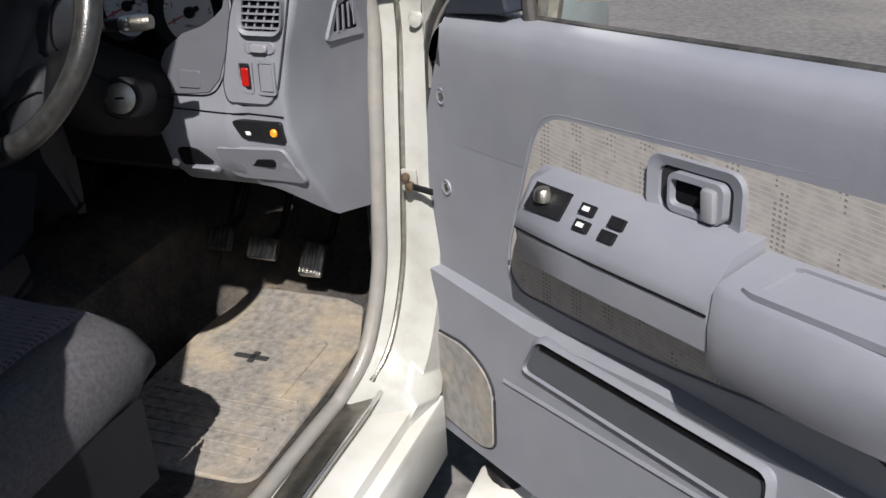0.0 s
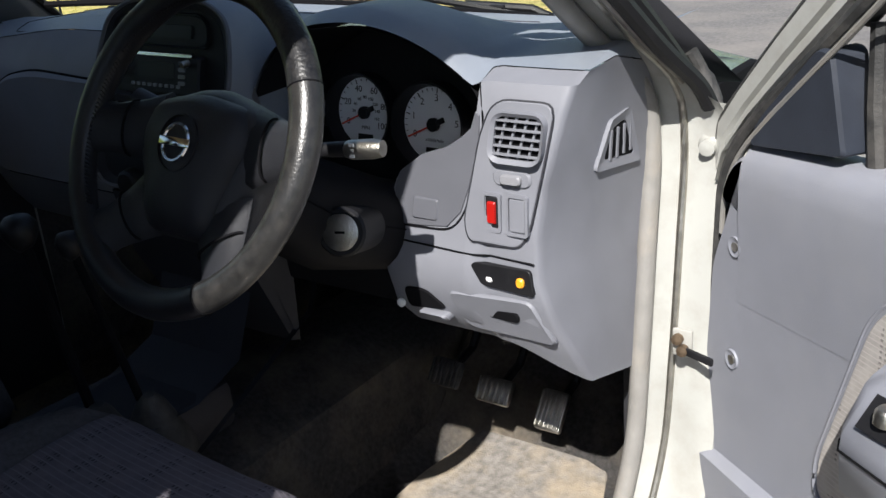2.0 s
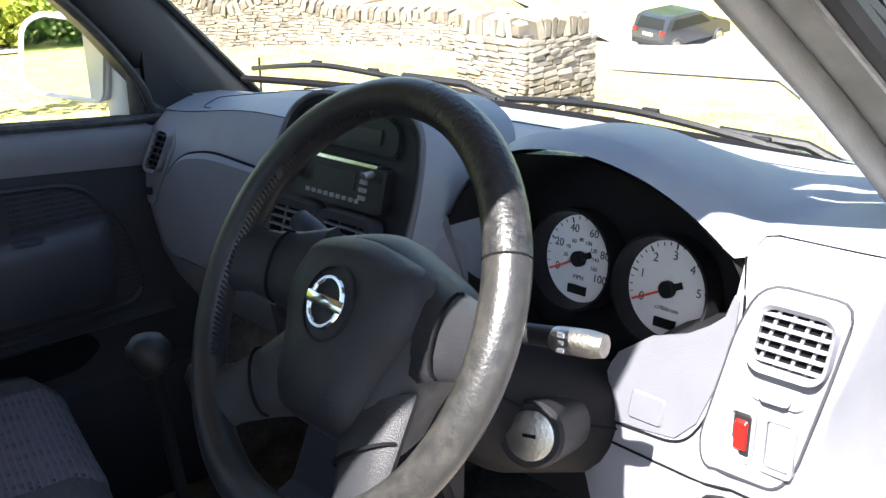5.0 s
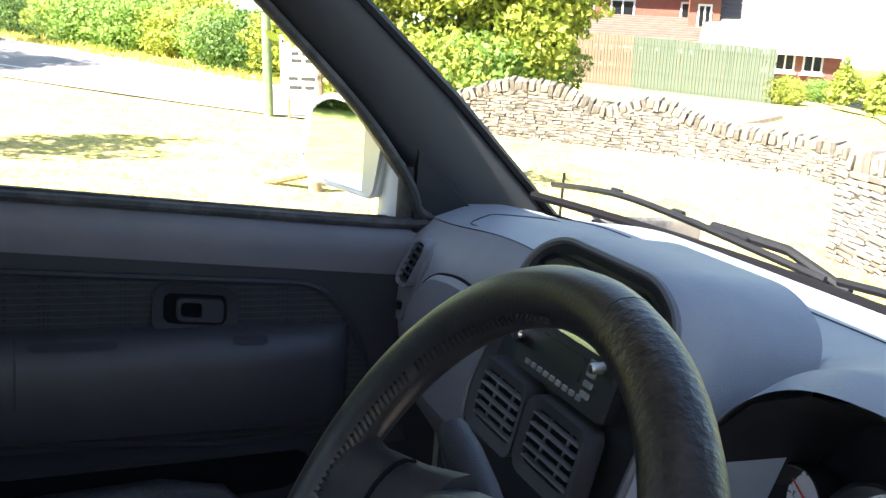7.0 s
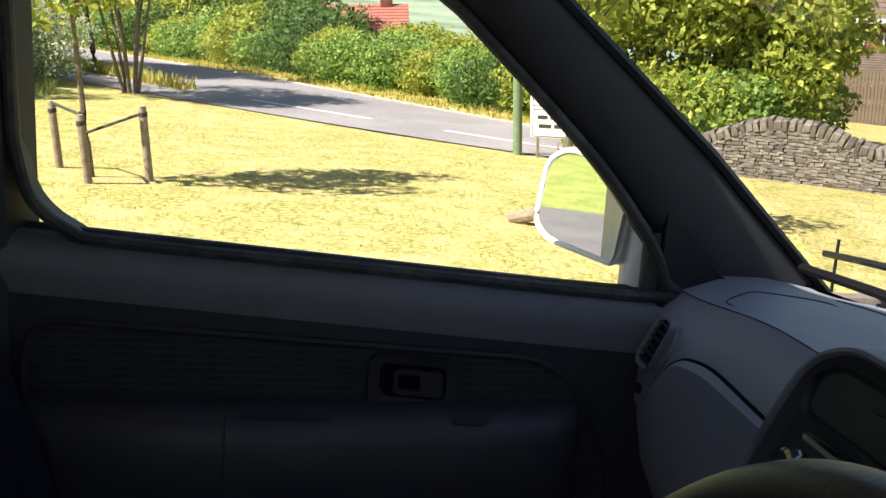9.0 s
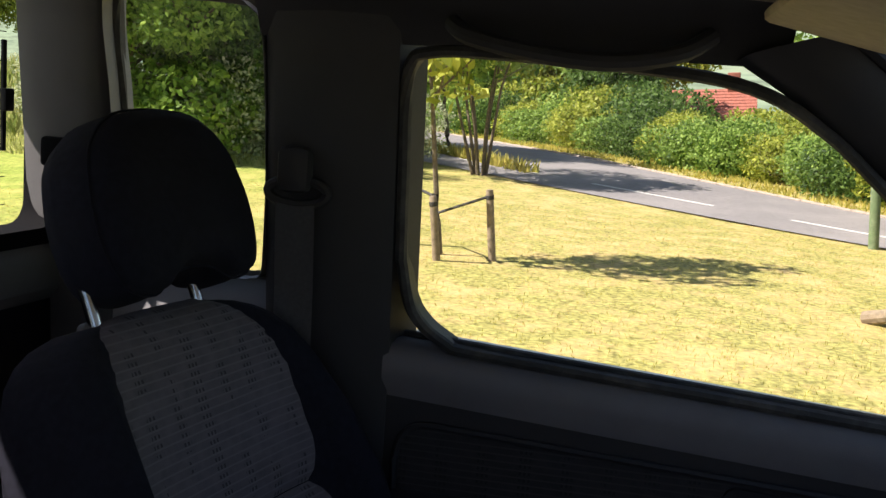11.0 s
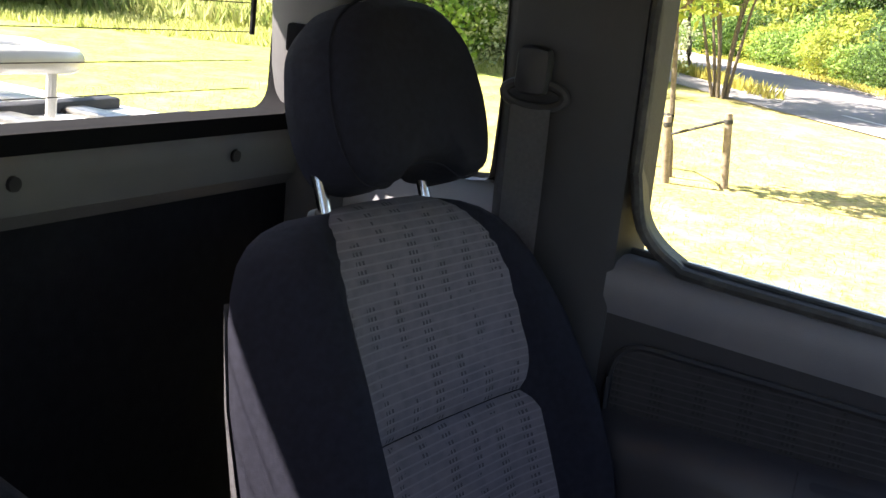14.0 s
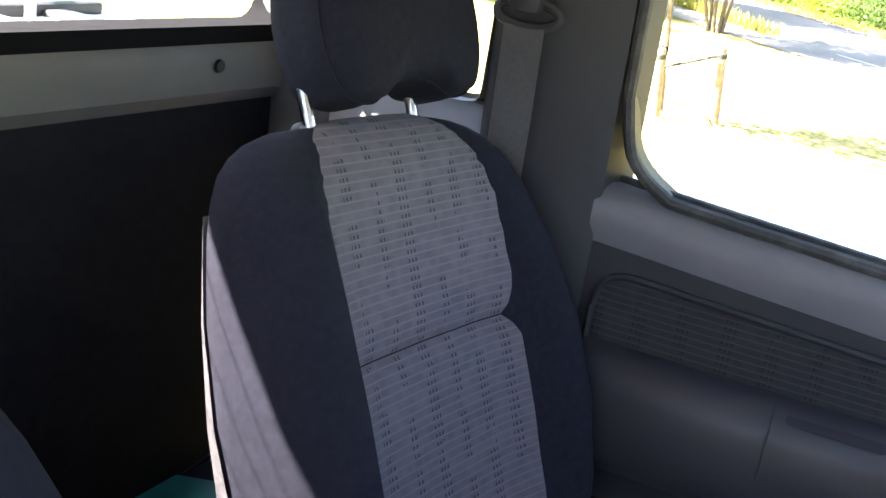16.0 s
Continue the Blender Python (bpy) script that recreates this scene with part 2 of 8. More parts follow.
def structure(name, bm, material, label="", category="", m=None, smooth=35, kind="structure"):
    ob = new(name, finish(name, bm, material, smooth))
    ob.matrix_world = CAR if m is None else m
    return tagged(ob, label, category, "", kind)


def add_box(bm, c, s, bevel=0.0, m=None, seg=2):
    g = bmesh.ops.create_cube(bm, size=1)["verts"]
    for v in g:
        v.co = Vector((v.co.x * s[0], v.co.y * s[1], v.co.z * s[2]))
    if bevel:
        e = list({e for v in g for e in v.link_edges})
        g = bmesh.ops.bevel(bm, geom=e, offset=bevel, segments=seg, affect="EDGES", profile=0.5)["verts"]
    for v in g:
        v.co = (m @ v.co if m else v.co) + Vector(c)
    return g


def box_bm(c, s, bevel=0.0, m=None, seg=2):
    bm = bmesh.new()
    add_box(bm, c, s, bevel, m, seg)
    return bm


def rrect(cx, cy, w, h, r, n=5):
    """A rounded rectangle's outline, anticlockwise."""
    r = min(r, w / 2 - 1e-4, h / 2 - 1e-4)
    pts = []
    for k, (sx, sy) in enumerate(((1, 1), (-1, 1), (-1, -1), (1, -1))):
        for i in range(n + 1):
            a = math.pi / 2 * (k + i / n)
            pts.append((cx + sx * (w / 2 - r) + r * math.cos(a), cy + sy * (h / 2 - r) + r * math.sin(a)))
    return pts


def rounded(poly, r, n=4):
    """A polygon with its corners rounded."""
    out = []
    k = len(poly)
    for i in range(k):
        p, a, b = (Vector((*poly[j % k], 0)) for j in (i, i - 1, i + 1))
        rr = min(r, (a - p).length * 0.45, (b - p).length * 0.45)
        a, b = p + (a - p).normalized() * rr, p + (b - p).normalized() * rr
        for j in range(n + 1):
            t = j / n
            q = a * (1 - t) ** 2 + p * 2 * t * (1 - t) + b * t ** 2
            out.append((q.x, q.y))
    return out


def add_plate(bm, outline, to3, front, back, chamfer=0.002):
    """An outline in two coordinates made solid: to3(u, v, w) gives the place, w grows towards the viewer."""
    cu = sum(p[0] for p in outline) / len(outline)
    cv = sum(p[1] for p in outline) / len(outline)

    def ring(w, inset):
        vs = []
        for u, v in outline:
            d = math.hypot(u - cu, v - cv) or 1
            vs.append(bm.verts.new(to3(u - (u - cu) / d * inset, v - (v - cv) / d * inset, w)))
        return vs
    rings = [ring(back, 0), ring(front - chamfer, 0), ring(front, chamfer)]
    n = len(outline)
    for a, b in zip(rings, rings[1:]):
        for i in range(n):
            bm.faces.new((a[i], a[(i + 1) % n], b[(i + 1) % n], b[i]))
    bm.faces.new(rings[-1])
    bm.faces.new(rings[0])


def add_ring(bm, outer, inner, to3, front, back, fi=None):
    """A frame between two outlines of equally many points; fi: the height of its inner edge."""
    n = len(outer)
    fi = front if fi is None else fi
    o0, o1 = ([bm.verts.new(to3(u, v, w)) for u, v in outer] for w in (back, front))
    i1, i0 = ([bm.verts.new(to3(u, v, w)) for u, v in inner] for w in (fi, back))
    for a, b in ((o0, o1), (o1, i1), (i1, i0)):
        for k in range(n):
            bm.faces.new((a[k], a[(k + 1) % n], b[(k + 1) % n], b[k]))


def add_loft(bm, sections, closed=False, caps=False):
    rows = [[bm.verts.new(p) for p in s] for s in sections]
    n = len(rows[0])
    for a, b in zip(rows, rows[1:]):
        for i in range(n if closed else n - 1):
            bm.faces.new((a[i], a[(i + 1) % n], b[(i + 1) % n], b[i]))
    if caps:
        bm.faces.new(rows[0])
        bm.faces.new(rows[-1])
    return rows


def spline(pts, n=8):
    """A smooth line through the given points."""
    pts = [Vector(p) for p in pts]
    out = []
    for i in range(len(pts) - 1):
        p0, p1, p2, p3 = pts[max(i - 1, 0)], pts[i], pts[i + 1], pts[min(i + 2, len(pts) - 1)]
        for k in range(n):
            t = k / n
            out.append(0.5 * (2 * p1 + (p2 - p0) * t + (2 * p0 - 5 * p1 + 4 * p2 - p3) * t * t + (3 * p1 - p0 - 3 * p2 + p3) * t ** 3))
    out.append(pts[-1])
    return out


def add_tube(bm, pts, r, seg=10, loop=False, flat=1.0, up=(0, 0, 1)):
    """A swept tube; r: one radius or one a point; flat: its height against its width."""
    pts = [Vector(p) for p in pts]
    n = len(pts)
    rs = r if isinstance(r, (list, tuple)) else [r] * n
    rows = []
    for i, p in enumerate(pts):
        a, b = (pts[i - 1], pts[(i + 1) % n]) if loop else (pts[max(i - 1, 0)], pts[min(i + 1, n - 1)])
        d = (b - a).normalized()
        s = d.cross(Vector(up))
        s = (s if s.length > 1e-3 else d.cross(Vector((1, 0, 0)))).normalized()
        u = s.cross(d)
        rows.append([p + (s * math.cos(q) + u * math.sin(q) * flat) * rs[i] for q in (2 * math.pi * k / seg for k in range(seg))])
    if loop:
        rows.append(rows[0])
    add_loft(bm, rows, True, not loop)


def tube_bm(pts, r, seg=10, loop=False, flat=1.0, up=(0, 0, 1)):
    bm = bmesh.new()
    add_tube(bm, pts, r, seg, loop, flat, up)
    return bm


def add_lathe(bm, profile, m, seg=24):
    """A profile of (radius, height) turned round the z axis of m."""
    rows = [[m @ Vector((r * math.cos(a), r * math.sin(a), h)) for a in (2 * math.pi * k / seg for k in range(seg))] for r, h in profile]
    add_loft(bm, rows, True, True)


def lathe_bm(profile, m, seg=24):
    bm = bmesh.new()
    add_lathe(bm, profile, m, seg)
    return bm


def lettering(name, text, size, m, material, parent, align="CENTER"):
    cu = bpy.data.curves.new(name, "FONT")
    cu.body, cu.size, cu.align_x, cu.align_y, cu.extrude = text, size, align, "CENTER", 0.0002
    tmp = new(name + "_curve", cu)
    me = bpy.data.meshes.new_from_object(tmp)
    bpy.data.objects.remove(tmp)
    me.transform(m)
    me.materials.clear()
    me.materials.append(material)
    ob = new(name, me)
    ob.parent = parent
    return ob


def lerp(a, b, t):
    return a + (b - a) * t


def curve1(table, x):
    """Straight-line look-up in a table of (x, value)."""
    if x <= table[0][0]:
        return table[0][1]
    for (x0, v0), (x1, v1) in zip(table, table[1:]):
        if x <= x1:
            return lerp(v0, v1, (x - x0) / (x1 - x0))
    return table[-1][1]


def smooth01(a, b, x):
    t = min(1.0, max(0.0, (x - a) / (b - a)))
    return t * t * (3 - 2 * t)

# ---- dashboard ----
BROW = [(0.185, 0.985), (0.202, 1.02), (0.225, 1.058), (0.262, 1.095), (0.316, 1.122), (0.393, 1.130), (0.463, 1.119), (0.521, 1.096), (0.568, 1.064), (0.585, 1.035), (0.60, 1.02)]
BROW = [(p.x, p.y) for p in spline([(x, z, 0) for x, z in BROW], 6)]
HOLELOW = [(0.185, 0.965), (0.21, 0.92), (0.25, 0.88), (0.43, 0.88), (0.46, 0.945), (0.50, 0.972), (0.54, 0.985), (0.568, 1.0), (0.585, 1.015), (0.6, 1.015)]
LEFT = [(0.60, 1.05), (0.53, 1.062), (0.455, 1.062), (0.405, 1.045), (0.375, 1.015), (0.362, 0.97), (0.357, 0.92), (0.36, 0.87), (0.375, 0.80), (0.40, 0.745), (0.44, 0.69), (0.55, 0.68)]
MIDL = [(0.62, 1.088), (0.54, 1.09), (0.46, 1.088), (0.40, 1.075), (0.365, 1.04), (0.352, 0.98), (0.347, 0.92), (0.352, 0.87), (0.365, 0.80), (0.39, 0.745), (0.43, 0.69), (0.55, 0.68)]


def mixrows(a, b, t):
    return [(lerp(p[0], q[0], t), lerp(p[1], q[1], t)) for p, q in zip(a, b)]


FLAT = [(0.62, 1.085), (0.53, 1.088), (0.42, 1.085), (0.335, 1.078), (0.302, 1.068), (0.288, 1.04), (0.280, 0.955), (0.276, 0.885), (0.270, 0.83), (0.276, 0.775), (0.30, 0.728), (0.46, 0.70)]
EDGE = [(0.60, 0.692), (0.66, 0.692), (0.74, 0.698), (0.78, 0.682), (0.82, 0.668), (0.86, 0.662), (0.9, 0.664), (0.95, 0.672), (1.0, 0.686), (1.05, 0.70), (1.1, 0.706)]  # the corner's line up the end of the fascia


def driver_rows(x):
    zb, zl = curve1(BROW, x), curve1(HOLELOW, x)
    zl = min(zl, zb - 0.004)
    zb = max(zb, 1.063) if x > 0.567 else zb
    zt = max(zb + 0.012, 1.074) if x > 0.5 else zb + 0.012
    knee = 1 - smooth01(0.41, 0.45, x)
    yf = 0.065 * knee
    r = [(0.62, 1.085), (0.53, 1.09), (0.42, max(1.092, zb + 0.008)), (0.325, zt), (0.296, zb), (0.282 + yf * 0.8, zl),
         (0.268 + yf, 0.877), (0.262 + yf, 0.85), (0.256 + yf, 0.82), (0.272 + yf, 0.765), (0.31 + yf, 0.725), (0.46, 0.71)]
    return mixrows(r, FLAT, smooth01(0.572, 0.592, x))


def dash_rows(x):
    if x <= 0.17:
        return mixrows(LEFT, MIDL, smooth01(-0.64, -0.3, x))
    if x <= 0.2:
        return mixrows(MIDL, driver_rows(0.2), (x - 0.17) / 0.03)
    return driver_rows(min(x, 0.592))


def end_section(s):
    """A slice towards the end of the fascia: s runs from 0 (still flat) to 1 (the corner)."""
    out = []
    for i, (y, z) in enumerate(FLAT):
        if i == 10:
            y, z = lerp(y, 0.35, s ** 3), lerp(z, 0.664, s ** 2)
        if i == 11:
            y, z = lerp(y, 0.56, s ** 2), lerp(z, 0.60, s ** 2)
        e = 0.69 if i < 3 else curve1(EDGE, z)
        out.append(Vector((lerp(0.592, e, s), y + (0.004 * s ** 6 if i > 2 else 0), z)))
    return out


def end_sections():
    secs = [end_section(s) for s in (0.15, 0.3, 0.45, 0.6, 0.72, 0.82, 0.9, 0.95)]
    c = end_section(1.0)
    secs.append([Vector((p.x - 0.0012, p.y + 0.0015, p.z)) for p in c])
    secs.append([Vector((p.x + 0.002, p.y + (0.009 if i > 3 else 0), p.z)) for i, p in enumerate(c)])
    secs.append([Vector((lerp(p.x, 0.69, 0.5) + 0.003, max(p.y + 0.08, 0.40), p.z + (-0.01 if i > 9 else 0))) for i, p in enumerate(c)])
    secs.append([Vector((0.694, max(p.y, 0.52 + 0.004 * i), p.z - (0.03 if 2 < i < 6 else 0.0))) for i, p in enumerate(c)])
    return secs


def dash_y(x, z):
    r = dash_rows(x)[3:11]
    for (y0, z0), (y1, z1) in zip(r, r[1:]):
        if z1 <= z <= z0 and z0 > z1:
            return lerp(y0, y1, (z0 - z) / (z0 - z1))
    return r[0][0] if z > r[0][1] else r[-1][0]


def on_dash(u, v, w):
    return Vector((u, dash_y(u, v) - w, v))


dashboard = thing("dashboard", "grey moulded plastic dashboard with white dials", "dashboard")
xs = sorted({*[-0.645 + 0.0249 * k for k in range(33)], 0.17, 0.185, *[0.2 + 0.0098 * k for k in range(41)]})
sections = [[Vector((x, y, z)) for y, z in dash_rows(x)] for x in xs] + end_sections()
bm = bmesh.new()
rows = [[bm.verts.new(p) for p in s] for s in sections]
for k, (a, b) in enumerate(zip(rows, rows[1:])):
    hole = 0.205 < (a[4].co.x + b[4].co.x) / 2 < 0.58
    lip = 0.2 < (a[4].co.x + b[4].co.x) / 2 < 0.582
    for i in range(11):
        if hole and i == 4 or i < 3 or lip and i == 3:
            continue
        bm.faces.new((a[i], a[i + 1], b[i + 1], b[i]))
bm.faces.new(rows[0])
part("fascia", bm, DASH, dashboard, "", 40)
bm = bmesh.new()
rows = [[bm.verts.new(p + Vector((0, 0, 0.0015 if i < 4 else 0))) for i, p in enumerate(s[:5])] for s in sections]
for a, b in zip(rows, rows[1:]):
    for i in range(4 if 0.2 < (a[4].co.x + b[4].co.x) / 2 < 0.582 else 3):
        bm.faces.new((a[i], a[i + 1], b[i + 1], b[i]))
part("top_pad", bm, DASHTOP, dashboard, "blue-grey dash top pad", 60)

# instrument cluster, sunk behind the brow
cluster = part("instrument_housing", (lambda b: (add_loft(b, [[Vector((x, y, z)) for x, z in o] for y, o in (
    (0.30, [(x, curve1(BROW, x) - 0.004) for x in (0.2, 0.225, 0.262, 0.316, 0.393, 0.463, 0.521, 0.568, 0.59)] + [(x, curve1(HOLELOW, x) - 0.004) for x in (0.59, 0.568, 0.54, 0.46, 0.43, 0.35, 0.25, 0.21)]),
    (0.415, [(x, curve1(BROW, x) - 0.03) for x in (0.2, 0.225, 0.262, 0.316, 0.393, 0.463, 0.521, 0.568, 0.59)] + [(x, curve1(HOLELOW, x) - 0.0) for x in (0.59, 0.568, 0.54, 0.46, 0.43, 0.35, 0.25, 0.21)]))], True), b)[1])(bmesh.new()), BLACK, dashboard, "black instrument housing")
bm = bmesh.new()
add_plate(bm, [(x, curve1(BROW, x) - 0.022) for x in (0.2, 0.225, 0.262, 0.316, 0.393, 0.463, 0.521, 0.568, 0.582)] + [(0.582, 0.86), (0.2, 0.86)], lambda u, v, w: Vector((u, 0.419 - w, v)), 0.0, -0.012, 0.001)
part("instrument_backing", bm, BLACK, dashboard)
FACE = Matrix.Rotation(radians(90), 4, "X")  # letters stand up and face the driver


def dial(name, cx, cz, r, marks, labels, start, sweep, needle, label):
    y = 0.405
    tilt = Matrix.Translation((cx, y, cz)) @ Matrix.Rotation(radians(-8), 4, "X") @ FACE
    d = part(name, lathe_bm([(r * 0.02, 0.0), (r, 0.0), (r, -0.006), (r * 0.02, -0.006)], tilt, 48), DIAL, dashboard, label)
    part("bezel", lathe_bm([(r * 1.0, -0.006), (r * 1.0, 0.004), (r * 1.1, 0.022), (r * 1.16, 0.022), (r * 1.16, -0.006)], tilt, 48), BLACK, d)
    bm = bmesh.new()
    for k in range(marks + 1):
        a = radians(start - sweep * k / marks)
        big = k % (marks // (len(labels) - 1)) == 0
        ln = r * (0.13 if big else 0.07)
        m = tilt @ Matrix.Rotation(a, 4, "Z")
        for v in add_box(bm, (r * 0.96 - ln / 2, 0, 0.0006), (ln, r * (0.03 if big else 0.018), 0.0006)):
            v.co = m @ v.co
    part("scale", bm, PRINTDARK, d)
    for k, s in enumerate(labels):
        a = radians(start - sweep * k / (len(labels) - 1))
        lettering("numeral", s, r * 0.26, tilt @ Matrix.Translation((r * 0.7 * math.cos(a), r * 0.7 * math.sin(a), 0.0006)), PRINTDARK, d)
    a = radians(needle)
    bm = bmesh.new()
    m = tilt @ Matrix.Rotation(a, 4, "Z")
    for v in add_box(bm, (r * 0.45, 0, 0.004), (r * 0.9, r * 0.045, 0.0012)):
        v.co = m @ v.co
    part("needle", bm, NEEDLE, d, "red needle")
    bm = lathe_bm([(r * 0.18, 0.001), (r * 0.18, 0.007), (r * 0.15, 0.009), (0.0005, 0.009)], tilt, 24)
    for v in add_box(bm, (-r * 0.22, 0, 0.005), (r * 0.3, r * 0.14, 0.004)):
        v.co = m @ v.co
    part("needle_boss", bm, BLACK, d)
    bm = bmesh.new()
    for v in add_box(bm, (0, -r * 0.72, 0.001), (r * 0.52, r * 0.2, 0.002)):
        v.co = tilt @ v.co
    part("counter_window", bm, SCREEN, d)
    return d, tilt


sp, tl = dial("speedometer", 0.314, 0.980, 0.050, 20, ["0", "20", "40", "60", "80", "100"], 205, 236, 205, "white speedometer dial")
lettering("unit", "MPH", 0.0075, tl @ Matrix.Translation((0, -0.022, 0.0006)), PRINTDARK, sp)
for k, s in enumerate(["20", "40", "60", "80", "100", "120", "140", "160"]):
    a = radians(205 - 27 - 28.5 * k)
    lettering("numeral", s, 0.0065, tl @ Matrix.Translation((0.0215 * math.cos(a), 0.0215 * math.sin(a), 0.0006)), PRINTDARK, sp)
tc_, tl = dial("rev_counter", 0.434, 0.973, 0.052, 20, ["0", "1", "2", "3", "4", "5"], 205, 200, 205, "white rev counter dial")
lettering("unit", "x1000r/min", 0.0065, tl @ Matrix.Translation((0, -0.022, 0.0006)), PRINTDARK, tc_)
dial("fuel_gauge", 0.228, 0.985, 0.028, 8, ["E", "", "F"], 180, 120, 150, "small white fuel gauge")


# vents
def vent(name, cx, cz, w, h, to3, slats, blades, bez=0.008, parent=None, ringmat=PANEL, slatmat=PANEL, tiltz=0.0):
    parent = parent or dashboard
    o, i = rrect(cx, cz, w + 2 * bez, h + 2 * bez, 0.016), rrect(cx, cz, w, h, 0.011)
    bm = bmesh.new()
    add_ring(bm, o, i, to3, 0.010, -0.01, 0.006)
    v = part(name, bm, ringmat, parent)
    # flat black plate puts the duct's inner shade into colour
    bm = bmesh.new()
    add_plate(bm, rrect(cx, cz, w * 1.02, h * 1.02, 0.011), to3, 0.001, -0.004, 0.0005)
    part("vent_duct", bm, VOID, v)
    for k in range(blades):
        x = cx - w / 2 + w * (k + 0.7) / (blades + 0.4)
        bm = bmesh.new()
        add_plate(bm, [(x - 0.006, cz - h / 2), (x - 0.003, cz - h / 2), (x + 0.005, cz + h / 2), (x + 0.002, cz + h / 2)], to3, 0.0035, 0.0, 0.0005)
        part("blade", bm, slatmat, v)
    for k in range(slats):
        z = cz - h / 2 + h * (k + 0.5) / slats
        bm = bmesh.new()
        add_plate(bm, rrect(cx, z, w, h / slats * 0.17, 0.0012, 2), to3, 0.0075, 0.002, 0.0008)
        part("slat", bm, slatmat, v)
    return v


panel_o = rounded([(0.607, 1.050), (0.689, 1.050), (0.674, 0.976), (0.655, 0.896), (0.640, 0.872), (0.572, 0.875), (0.566, 0.9), (0.588, 1.01)], 0.02)
bm = bmesh.new()
add_plate(bm, panel_o, on_dash, 0.003, -0.004, 0.002)
part("switch_panel", bm, DASH, dashboard, "pale grey switch panel")
part("panel_groove", tube_bm([on_dash(u, v, 0.001) for u, v in panel_o] + [on_dash(*panel_o[0], 0.001)], 0.0016, 5), TRIM, dashboard)
vent("face_vent", 0.642, 1.009, 0.062, 0.05, lambda u, v, w: on_dash(u + (v - 1.009) * 0.12, v, w + 0.003), 5, 4, 0.005, None, DASH, DASH)
bm = bmesh.new()
add_plate(bm, rrect(0.632, 0.959, 0.052, 0.018, 0.008), on_dash, 0.0045, 0.0)
part("slider_surround", bm, DASH, dashboard)
bm = bmesh.new()
add_plate(bm, rrect(0.633, 0.959, 0.028, 0.011, 0.004), on_dash, 0.011, 0.0)
part("vent_slider", bm, PANEL, dashboard)


def rocker(name, cx, cz, w, h, mat_, label):
    bm = bmesh.new()
    add_ring(bm, rrect(cx, cz, w + 0.007, h + 0.007, 0.004), rrect(cx, cz, w, h, 0.003), on_dash, 0.007, -0.004)
    r = part(name, bm, DASH, dashboard, label)
    bm = bmesh.new()
    add_plate(bm, rrect(cx, cz, w * 0.96, h * 0.97, 0.002), on_dash, 0.006, -0.004)
    part("key", bm, mat_, r)
    return r


rk = rocker("rocker_switch", 0.605, 0.915, 0.019, 0.042, BLACK, "red illuminated rocker switch")
bm = bmesh.new()
add_plate(bm, rrect(0.605, 0.915, 0.012, 0.028, 0.002), on_dash, 0.009, 0.003)
part("lens", bm, RED, rk, "red lens")
rocker("blank_switch", 0.640, 0.915, 0.023, 0.044, DASH, "grey blanking plate")
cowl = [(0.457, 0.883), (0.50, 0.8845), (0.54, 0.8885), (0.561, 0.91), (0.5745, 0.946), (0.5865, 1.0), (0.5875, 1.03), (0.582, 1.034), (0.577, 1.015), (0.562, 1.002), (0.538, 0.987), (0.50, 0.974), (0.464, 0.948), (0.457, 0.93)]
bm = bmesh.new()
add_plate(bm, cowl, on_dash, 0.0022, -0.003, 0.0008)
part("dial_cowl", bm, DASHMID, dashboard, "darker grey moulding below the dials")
bm = bmesh.new()
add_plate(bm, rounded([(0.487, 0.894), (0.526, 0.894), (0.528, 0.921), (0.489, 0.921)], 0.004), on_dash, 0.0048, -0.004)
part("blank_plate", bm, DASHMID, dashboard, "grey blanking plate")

# lower panel: switch pocket, lid, coin tray
bm = bmesh.new()
add_plate(bm, rounded([(0.576, 0.849), (0.656, 0.848), (0.661, 0.814), (0.588, 0.817)], 0.006), on_dash, 0.0035, -0.02, 0.001)
pk = part("switch_pocket", bm, BLACK, dashboard, "black switch recess")
for x, m_ in ((0.600, PRINT), (0.643, AMBER)):
    bm = bmesh.new()
    add_plate(bm, rrect(x, 0.831, 0.011, 0.013, 0.005), on_dash, 0.007, 0.0)
    part("button", bm, m_, pk)
bm = bmesh.new()
add_plate(bm, rrect(0.622, 0.836, 0.016, 0.02, 0.003), on_dash, 0.0055, 0.0)
part("button", bm, BLACK, pk)
bm = bmesh.new()
add_plate(bm, rounded([(0.538, 0.805), (0.656, 0.805), (0.680, 0.742), (0.553, 0.742)], 0.012), on_dash, 0.004, -0.004, 0.003)
lid = part("fuse_lid", bm, DASH, dashboard)
# black plates in place of the shade in finger pull and coin tray
bm = bmesh.new()
add_plate(bm, rrect(0.613, 0.779, 0.044, 0.014, 0.005), on_dash, 0.0055, 0.001)
part("finger_pull", bm, VOID, lid)
bm = bmesh.new()
add_plate(bm, rounded([(0.466, 0.797), (0.502, 0.800), (0.532, 0.772), (0.466, 0.762)], 0.012), on_dash, 0.003, -0.004)
tray = part("coin_tray", bm, VOID, dashboard, "dark coin tray recess")
bm = bmesh.new()
add_plate(bm, rrect(0.512, 0.762, 0.045, 0.012, 0.005), on_dash, 0.016, -0.004, 0.004)
part("tray_lip", bm, DASH, tray)
# the seam round the inner fascia
seam = spline([on_dash(x, z, 0.0005) for x, z in ((0.582, 1.066), (0.591, 1.03), (0.590, 1.0), (0.577, 0.945), (0.564, 0.908), (0.542, 0.886), (0.50, 0.882), (0.46, 0.881))], 6)
part("seam", tube_bm(seam, 0.0014, 5), VOID, dashboard)
